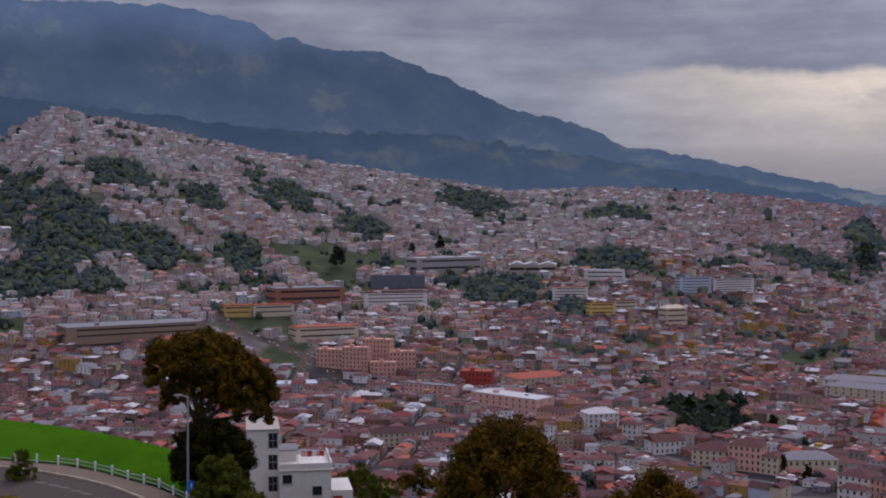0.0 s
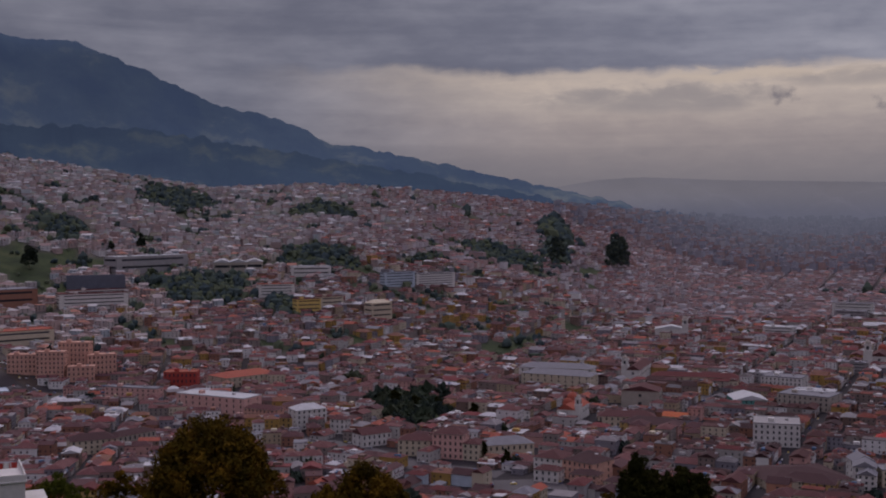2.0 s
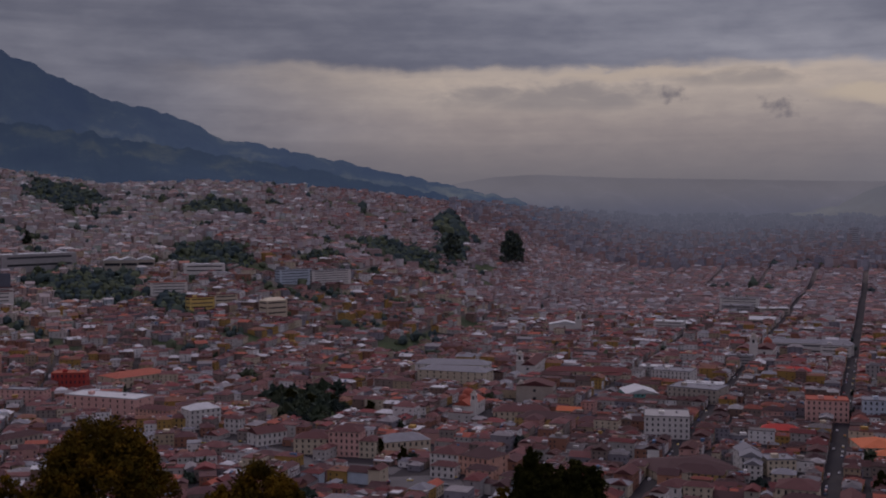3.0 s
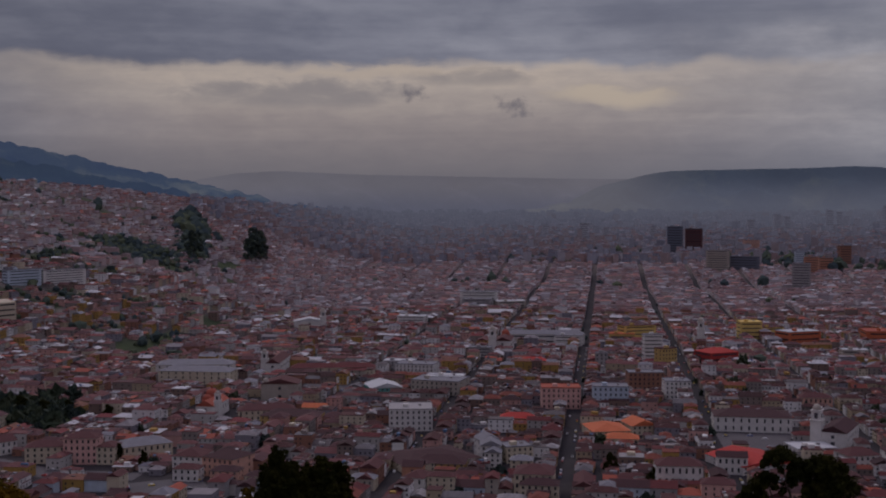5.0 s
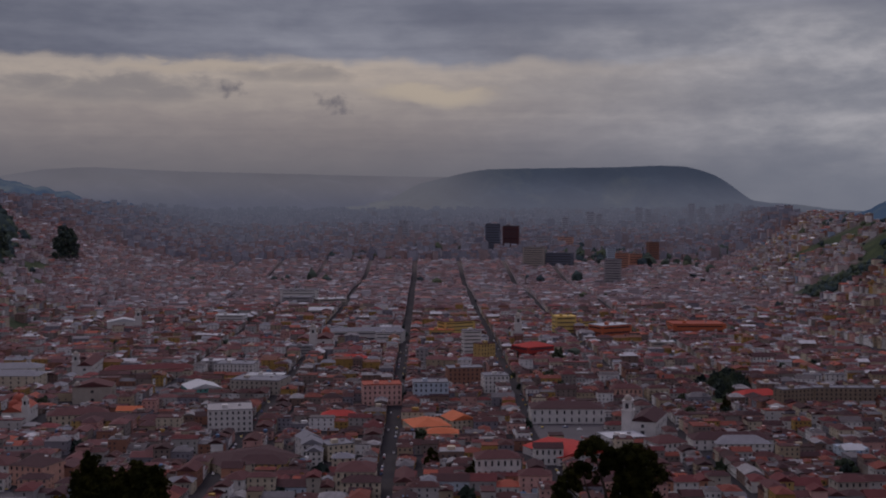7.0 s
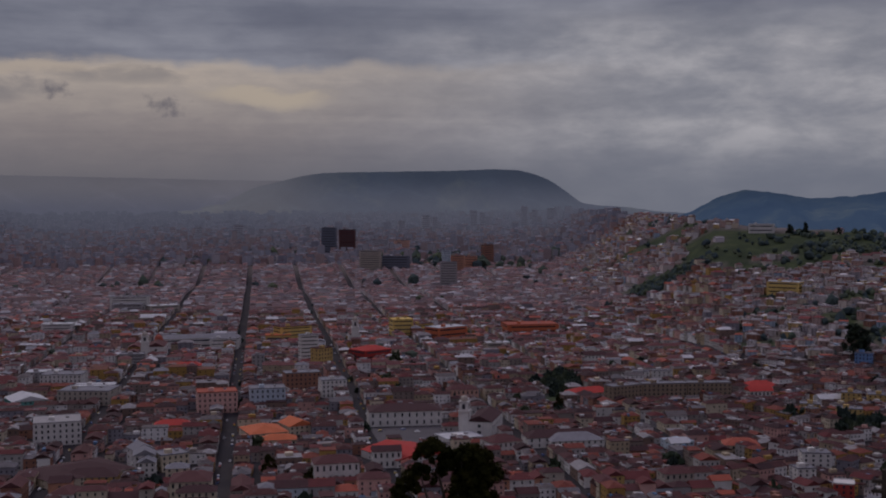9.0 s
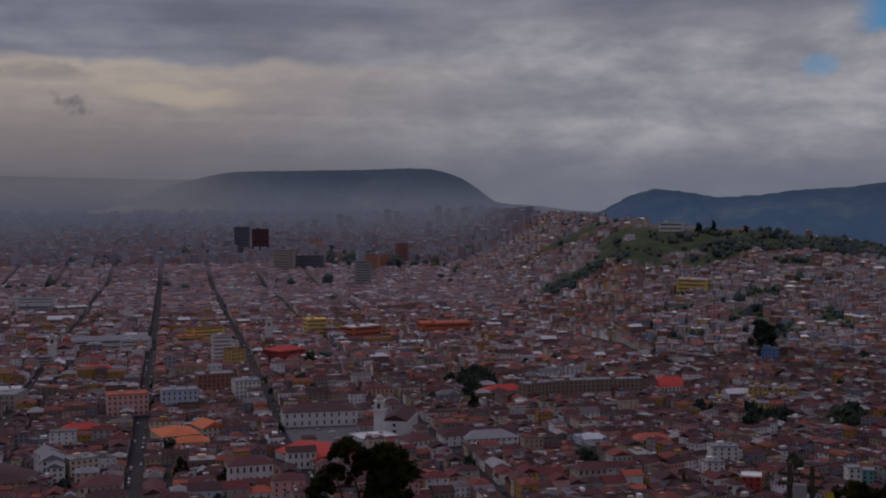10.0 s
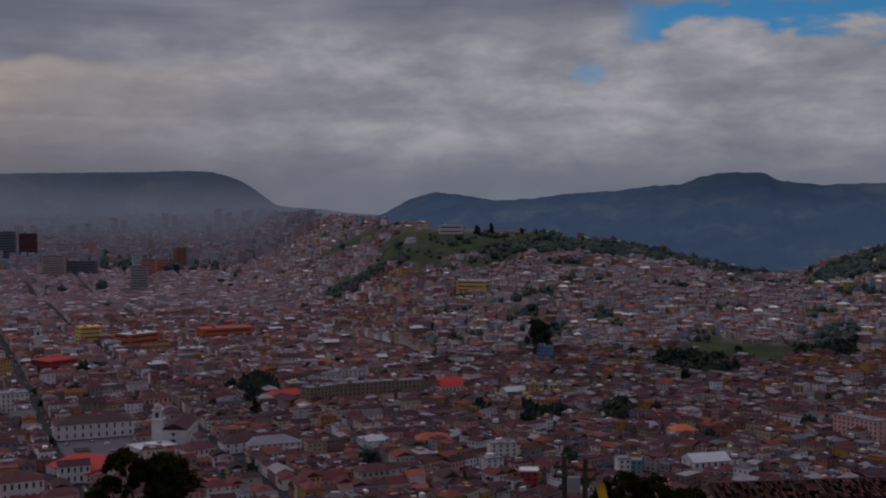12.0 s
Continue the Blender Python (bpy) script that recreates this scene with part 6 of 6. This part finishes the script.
bm_tube(bm, (0, -0.066, 1.5), (0, -0.066, 1.72), 0.14, 0.01, 3)
part("arrow", bm, white_paint, sp)

# ---- trees and shrubs near the lookout ----
x, y = polar(-11.9, 96)
tree("big olive-brown tree with a leaning double crown", x, y, SHELF - 2, [
    (-1.3, 0, 12.4, 2.9, 2.6, 2.2), (0.7, 0.4, 12.7, 2.8, 2.6, 2.0), (-2.4, 0, 11.4, 1.7, 1.8, 1.5), (2.7, 0, 11.0, 2.7, 2.6, 2.2), (4.2, 0.2, 9.6, 2.2, 2.2, 2.3), (4.4, 0, 8.0, 1.6, 1.6, 1.5),
    (1.6, -0.4, 9.0, 2.0, 2.0, 1.5), (-2.0, 0.2, 9.3, 1.0, 1.0, 1.3), (0.4, 1.0, 10.6, 2.4, 2.2, 1.8)], 36000, 0.19, leaf_olive, 11, 0.42, forks=8)
tree("dark lower crown below the big tree", x + 0.9, y - 1.5, SHELF - 2, [(-0.6, 0, 5.4, 2.0, 2.0, 2.2), (1.6, 0, 5.0, 2.2, 2.0, 2.3), (0.4, 0, 6.6, 2.0, 2.0, 1.3), (0.4, 0, 3.4, 2.4, 2.0, 1.8), (-1.3, 0, 4.2, 1.5, 1.5, 1.9), (2.4, 0, 3.6, 1.7, 1.6, 1.8)], 26000, 0.17, leaf_dark, 12, 0.3)
x, y = polar(-11.0, 88)
tree("green rounded shrub beside the fence", x, y, SHELF - 3.2, [(0, 0, 5.7, 1.7, 1.6, 1.9), (0.9, 0, 4.4, 1.8, 1.6, 1.7), (-0.6, 0, 3.8, 1.7, 1.5, 1.6)], 11000, 0.13, leaf_green, 13, 0.16, "shrub")
x, y = polar(-9.6, 86)
tree("low green shrub on the bank", x, y, 157.6 - 2.2, [(0, 0, 2.7, 1.9, 1.5, 1.2), (2.2, 0, 2.1, 1.7, 1.4, 1.1), (4.0, 0, 1.7, 1.5, 1.2, 0.9)], 9000, 0.13, leaf_green, 14, 0.14, "shrub")
x, y = polar(-20.0, 103)
tree("small dark shrub at the roadside", x, y, SHELF - 1.2, [(0, 0, 2.7, 0.8, 0.8, 1.0), (0.35, 0, 1.7, 0.95, 0.8, 1.0), (-0.4, 0, 1.5, 0.85, 0.8, 1.0)], 3600, 0.09, leaf_green, 15, 0.08, "shrub")
x, y = polar(-20.7, 78)
leaf_yellow = surface("yellow_leaves", even((0.26, 0.17, 0.015), (0.20, 0.14, 0.015), (0.15, 0.12, 0.015)), stain=0.3, scale=0.6)
tree("yellow flowering bush at the roadside", x, y, 161.9 - 2.4, [(0, 0, 1.7, 1.0, 0.9, 0.9), (0.3, 0, 0.9, 0.9, 0.9, 0.8)], 1800, 0.09, leaf_yellow, 16, 0.08, "shrub")

# the domed tree in front of the town
x, y = polar(3.1, 84)
tree("dense domed olive-brown tree", x, y, 148.0, [
    (0, 0, 11.4, 4.7, 4.0, 5.7), (-1.7, -0.6, 13.7, 2.2, 2.0, 2.2), (1.7, -0.6, 13.7, 2.2, 2.0, 2.2), (-2.9, -0.8, 11.2, 2.1, 2.0, 2.5), (3.0, -0.8, 11.2, 2.1, 2.0, 2.5), (0, -1.0, 8.0, 5.0, 3.8, 3.2)], 54000, 0.15, leaf_olive, 17, 0.42)
x, y = polar(10.2, 82)
tree("rounded olive-brown tree crown", x, y, 148.0, [(0.5, 0, 11.0, 2.2, 2.0, 3.0), (-2.2, 0, 10.2, 1.5, 1.5, 2.1), (2.0, 0, 10.5, 1.5, 1.5, 2.4), (0, -0.6, 8.4, 3.4, 3.0, 2.6)], 24000, 0.15, leaf_olive, 18, 0.34)
# group of upright dark trees
for k, (ta, top) in enumerate(((23.9, 163.1), (24.8, 161.9), (26.1, 162.0), (25.4, 161.3), (26.9, 161.2), (23.4, 160.9))):
    x, y = polar(ta, 80 + k)
    tree("upright dark cypress-like tree", x, y, 146, [(0, 0, top - 146 - 4.6, 1.15, 1.0, 3.4), (0.1, 0, top - 146 - 2.0, 0.85, 0.8, 2.0), (-0.15, 0, top - 146 - 0.8, 0.42, 0.4, 1.0), (0, 0, top - 146 - 7.5, 1.25, 1.1, 3.0)], 15000, 0.13, leaf_dark, 30 + k, 0.2)
x, y = polar(22.45, 90)
tree("small russet bush tip", x, y, 150, [(0, 0, 7.4, 0.7, 0.6, 0.8), (0, 0, 6.2, 0.9, 0.8, 1.2)], 1200, 0.12, leaf_olive, 39, 0.14)
# loose dark tree with gaps
x, y = polar(49.1, 78)
tree("dark loose-crowned tree with gaps", x, y, 146, [
    (-1.0, 0, 17.0, 1.35, 1.2, 1.1), (1.6, 0, 16.5, 1.5, 1.3, 1.15), (2.4, 0.2, 15.2, 1.4, 1.3, 1.6), (-1.8, 0, 15.6, 1.1, 1.0, 0.9), (1.3, 0, 14.6, 1.4, 1.3, 1.5), (-2.8, 0, 14.7, 1.0, 0.9, 0.8), (0.2, 0.3, 16.0, 0.9, 0.9, 0.8), (2.0, 0, 13.0, 1.9, 1.6, 1.7), (-3.0, 0, 13.4, 1.1, 1.0, 0.9), (-0.9, 0, 12.4, 1.4, 1.0, 0.9)], 30000, 0.13, leaf_dark, 41, 0.28, forks=9)
# dark shrubs under the wires
x, y = polar(72.7, 66)
tree("dark olive shrub under the cables", x, y, 158, [(0.0, 0, 5.75, 1.3, 1.2, 1.0), (-1.2, 0, 5.2, 0.9, 0.9, 0.9), (1.5, 0, 5.7, 1.2, 1.0, 1.0), (0.4, 0, 4.4, 2.2, 1.6, 1.3), (2.7, 0, 5.1, 1.1, 0.9, 0.9), (3.4, 0, 4.4, 1.0, 0.8, 0.8)], 16000, 0.10, leaf_dark, 43, 0.18, "shrub")
x, y = polar(76.0, 58)
tree("small dark shrub beside the tiled roof", x, y, 160.5, [(0, 0, 5.0, 0.6, 0.6, 0.55), (-0.6, 0, 4.8, 0.5, 0.5, 0.45)], 1500, 0.09, leaf_dark, 44, 0.1, "shrub")
# green trees beside the white house
for k, (ta, tr_, zt) in enumerate(((-4.1, 170, 143.2), (-3.2, 168, 141.5), (-1.2, 150, 147.3), (-5.0, 176, 140.5))):
    x, y = polar(ta, tr_)
    tree("green tree on the slope beside the white house", x, y, zt - 7, [(0, 0, 5.2, 1.9, 1.8, 1.7), (-1.6, 0, 4.2, 1.7, 1.6, 1.5), (1.6, 0, 3.8, 1.8, 1.6, 1.6)], 4500, 0.17, leaf_green if k < 2 else leaf_olive, 50 + k, 0.2)

# ---- the white house on the slope ----
def white_house():
    """Stepped white house: a tall wing, a lower terrace wing and an annexe."""
    R0 = 150
    hx, hy = polar(-8.05, R0)
    root = tagged(new("white_house"), "stepped white rendered house with a roof terrace", "house")
    root.matrix_basis = pose(hx, hy, 144.0, 0, 0, 10)
    base = -16
    bm = bmesh.new()
    bm_box(bm, -4.0, 0, base, 0, 9, 8.0)
    tall = part("tall_wing", bm, PAINT["white"], root)
    bm = bmesh.new()
    bm_box(bm, -4.15, -0.15, 8.0, 0.15, 9.2, 8.2, 0.03)
    part("roof_slab", bm, PAINT["stone"], root)
    for zz in (6.7, 3.9, 1.1):
        bm = bmesh.new()
        bm_box(bm, -1.35, -0.05, zz - 0.95, -0.15, 0.06, zz + 0.95)
        wd = part("window", bm, pane_dark, tall)
        bm = bmesh.new()
        for q in (-1.35, -0.78, -0.2):
            bm_box(bm, q, -0.09, zz - 0.95, q + 0.06, -0.04, zz + 0.95)
        bm_box(bm, -1.35, -0.09, zz - 0.03, -0.14, -0.04, zz + 0.03)
        part("window_frame", bm, PAINT["grey"], wd)
    bm = bmesh.new()
    bm_box(bm, 0.02, -1.6, base, 6.6, 8, 3.0)
    low = part("lower_wing", bm, PAINT["white"], root)
    bm = bmesh.new()
    bm_box(bm, 0.0, -1.8, 3.0, 6.8, 8, 3.2, 0.03)
    bm_box(bm, 0.0, -1.7, 3.2, 6.7, -1.55, 3.95)
    bm_box(bm, 6.55, -1.7, 3.2, 6.7, 8, 3.95)
    part("parapet", bm, PAINT["white"], root)
    for wx, wz in ((1.0, 2.0), (1.0, -1.6), (4.8, 0.4), (5.2, -3.6)):
        bm = bmesh.new()
        bm_box(bm, wx - 0.6, -1.66, wz - 0.55, wx + 0.6, -1.56, wz + 0.55)
        wd = part("window", bm, pane_dark, low)
        bm = bmesh.new()
        bm_box(bm, wx - 0.7, -1.74, wz - 0.66, wx + 0.7, -1.55, wz - 0.56)
        part("window_sill", bm, PAINT["stone"], wd)
    bm = bmesh.new()
    bm_box(bm, 0.02, 3.5, 3.2, 2.4, 7.5, 4.6)
    part("terrace_room", bm, PAINT["white"], root)
    bm = bmesh.new()
    bm_box(bm, 0.02, 3.3, 4.6, 2.6, 7.7, 4.75)
    part("terrace_roof", bm, PAINT["zinc"], root)
    bm = bmesh.new()
    bm_box(bm, 6.7, -1.0, base, 9.4, 6, 0.2)
    ann = part("annexe", bm, PAINT["white"], root)
    bm = bmesh.new()
    bm_box(bm, 6.9, -1.08, -3.0, 8.1, -0.96, -0.5)
    part("door", bm, PAINT["red"], ann)
    bm = bmesh.new()
    bm_box(bm, -4.8, -4.5, base, 2.6, -0.02, -3.6)
    part("lean_to", bm, PAINT["white"], root)
    bm = bmesh.new()
    bm_box(bm, -5.0, -4.7, -3.6, 2.8, 0, -3.4)
    part("lean_to_roof", bm, PAINT["maroon"], root)
    # washing on the terrace
    m = root.matrix_basis
    for k, (cx, col) in enumerate(((4.0, "scarlet"), (4.7, "white"), (5.4, "scarlet"), (3.3, "pink"))):
        bm = bmesh.new()
        bmesh.ops.create_grid(bm, x_segments=6, y_segments=6, size=0.45)
        for v in bm.verts:
            v.co = Vector((v.co.x + cx, 0.4 + 0.08 * math.sin(v.co.x * 9 + k), v.co.y * 0.8 + 4.75))
        ob = tagged(part("washing", bm, PAINT[col]), "red and white washing hung on the roof terrace", "laundry", "washing on the terrace")
        ob.matrix_basis = m
        sol = ob.modifiers.new("cloth", "SOLIDIFY")
        sol.thickness = 0.02
    line = bmesh.new()
    bm_tube(line, (2.4, 0.4, 5.15), (6.4, 0.4, 5.15), 0.012, 0.012, 5)
    for q in (2.4, 6.4):
        bm_tube(line, (q, 0.4, 3.2), (q, 0.4, 5.25), 0.03, 0.03, 6)
    ob = tagged(part("clothes_line", line, galvanised), "clothes line between two steel props", "clothes line")
    ob.matrix_basis = m


white_house()


# ---- cars behind the lawn ----
def car(az_, r, z, yaw, paint):
    root = tagged(new("car"), "dark parked car half hidden behind the lawn", "car", "cars behind the lawn")
    root.matrix_basis = pose(*polar(az_, r), z, 0, 0, yaw)
    bm = bmesh.new()
    bm_box(bm, -2.1, -0.85, 0.3, 2.1, 0.85, 0.85, 0.12)
    body = part("body", bm, paint, root)
    bm = bmesh.new()
    bm_box(bm, -1.2, -0.75, 0.85, 1.1, 0.75, 1.42, 0.18)
    part("cabin", bm, PAINT["dark"], body)
    for wx in (-1.3, 1.3):
        for wy in (-0.85, 0.85):
            bm = bmesh.new()
            bm_tube(bm, (wx, wy - 0.1, 0.32), (wx, wy + 0.1, 0.32), 0.32, 0.32, 14)
            part("wheel", bm, PAINT["dark"], root)


for ca, cr in ((-18.2, 125.2), (-16.9, 121.8)):
    cx_, cy_ = polar(ca, cr)
    car(ca, cr, ground_z(cx_, cy_) + 0.25, 12, PAINT["dark"])


# ---- utility poles with cross-arms and cables ----
def utility_pole(az_, r, top):
    x, y = polar(az_, r)
    z = ground_z(x, y)
    root = tagged(new("utility_pole"), "weathered timber utility pole with cross-arm", "pole", "utility poles")
    root.matrix_basis = pose(x, y, z, 0, 0, -az_)
    h = top - z
    bm = bmesh.new()
    bm_tube(bm, (0, 0, -0.5), (0, 0, h + 0.35), 0.18, 0.13, 9)
    part("pole", bm, bark, root)
    for dz in (0.25, 0.75):
        bm = bmesh.new()
        bm_box(bm, -0.6, -0.09, h - dz - 0.09, 0.6, 0.09, h - dz + 0.09, 0.01)
        ca = part("cross_arm", bm, bark, root)
        for q in (-0.45, 0.45):
            bm = bmesh.new()
            bm_tube(bm, (q, 0, h - dz + 0.05), (q, 0, h - dz + 0.22), 0.08, 0.05, 7)
            part("insulator", bm, PAINT["dark"], ca)
    return Vector((x, y, top))


p1 = utility_pole(69.77, 62, 180 - 62 * math.tan(radians(12.5)))
p2 = utility_pole(70.79, 62, 180 - 62 * math.tan(radians(12.6)))
for dz in (0.1, 0.55):
    bm = bmesh.new()
    for k in range(6):
        q0, q1 = k / 6, (k + 1) / 6
        bm_tube(bm, p1.lerp(p2, q0) + Vector((0, 0, -dz - 0.3 * q0 * (1 - q0))), p1.lerp(p2, q1) + Vector((0, 0, -dz - 0.3 * q1 * (1 - q1))), 0.02, 0.02, 5)
    tagged(part("cable", bm, PAINT["dark"]), "black cable slung between the poles", "cable", "cables between the poles")
bm = bmesh.new()
bm_tube(bm, p1 + Vector((0, 0, -0.9)), p2 + Vector((0, 0, -0.9)), 0.09, 0.09, 6)
tagged(part("cross_beam", bm, bark), "timber beam joining the two poles", "beam")
bm = bmesh.new()
bm_box(bm, 0.15, -0.35, 0, 0.85, 0.35, 0.9, 0.06)
tr = tagged(part("transformer", bm, PAINT["grey"]), "grey transformer box slung between the poles", "transformer")
tr.matrix_basis = pose(p1.x, p1.y, p1.z - 1.6, 0, 0, -70)

# yellow banner and a red one
for nm, az_, r, zt, w_, h_, col, lab in (("banner", 71.55, 60, 165.55, 0.45, 1.1, "bright_yellow", "yellow banner on a slanted pole"), ("banner", 68.74, 60, 165.1, 0.28, 0.4, "scarlet", "small red flag on a pole")):
    x, y = polar(az_, r)
    root = tagged(new(nm), lab, "banner")
    root.matrix_basis = pose(x, y, zt - 1.0, 0, -14, -az_)
    bm = bmesh.new()
    bm_tube(bm, (0, 0, -3.5), (0, 0, 1.1), 0.03, 0.03, 6)
    part("pole", bm, galvanised, root)
    bm = bmesh.new()
    bmesh.ops.create_grid(bm, x_segments=6, y_segments=6, size=0.5)
    for v in bm.verts:
        v.co = Vector((v.co.x * w_ + w_ / 2, 0.05 * math.sin(v.co.y * 6), v.co.y * h_ + 0.5))
    bmesh.ops.solidify(bm, geom=bm.faces[:], thickness=0.01)
    part("cloth", bm, PAINT[col], root)

# ---- tiled roof just below the lookout: each tile a piece of its own ----
def tiled_roof():
    xa, ya = polar(76.77, 90)
    xb, yb = polar(87.5, 98)
    z = 180 - 90 * math.tan(radians(13.3))
    ang = math.atan2(yb - ya, xb - xa)
    ln = math.hypot(xb - xa, yb - ya)
    root = tagged(new("tiled_roof_house"), "low house under an old clay tile roof", "house")
    root.matrix_basis = pose(xa, ya, z, 0, 0, math.degrees(ang))
    bm = bmesh.new()
    bm_box(bm, 0.1, -5.6, -9, ln - 0.1, -0.2, -2.2)
    part("wall", bm, PAINT["white"], root)
    tilt = 0.34
    bm = bmesh.new()
    vs = [bm.verts.new(c) for c in ((-0.2, 0, 0), (ln, 0, 0), (ln, -6, -6 * tilt), (-0.2, -6, -6 * tilt), (-0.2, 0, -0.15), (ln, 0, -0.15), (ln, -6, -6 * tilt - 0.15), (-0.2, -6, -6 * tilt - 0.15))]
    for f in BOX:
        bm.faces.new([vs[i] for i in f])
    roof = part("roof", bm, PAINT["dark_brown"], root)
    bm = bmesh.new()
    n = 5
    ring = []
    for j, (ry, rad) in enumerate(((0.0, 0.12), (-0.5, 0.135))):
        ring.append([bm.verts.new((rad * math.cos(math.pi * i / n), ry, rad * math.sin(math.pi * i / n) * 0.8 + (0.03 if j == 0 else 0.045))) for i in range(n + 1)])
    for i in range(n):
        bm.faces.new((ring[0][i], ring[0][i + 1], ring[1][i + 1], ring[1][i]))
    bmesh.ops.solidify(bm, geom=bm.faces[:], thickness=0.015)
    tile_me = bpy.data.meshes.new("tile")
    bm.to_mesh(tile_me)
    bm.free()
    tile_me.materials.append(surface("old_clay_tiles", even((0.088, 0.036, 0.024), (0.066, 0.030, 0.022), (0.11, 0.046, 0.028), (0.055, 0.030, 0.024), (0.078, 0.040, 0.028)), by="object", stain=0.5, scale=2.5))
    g = random.Random(9)
    cols, rows = int(ln / 0.27), 5
    for i in range(cols):
        for j in range(rows):
            ob = new("tile", tile_me)
            ob.parent = roof
            ob.matrix_basis = pose(i * 0.27 + g.uniform(-0.01, 0.01), -0.02 - j * 0.47, -j * 0.47 * tilt + g.uniform(0, 0.012), math.degrees(math.atan(tilt)), 0, g.uniform(-2, 2))
    bm = bmesh.new()
    for i in range(int(ln / 0.4)):
        bm_tube(bm, (i * 0.4, 0.02, 0.06), (i * 0.4 + 0.42, 0.02, 0.06 + g.uniform(0, 0.015)), 0.11, 0.10, 7)
    part("ridge_tiles", bm, PAINT["brown"], root)


tiled_roof()
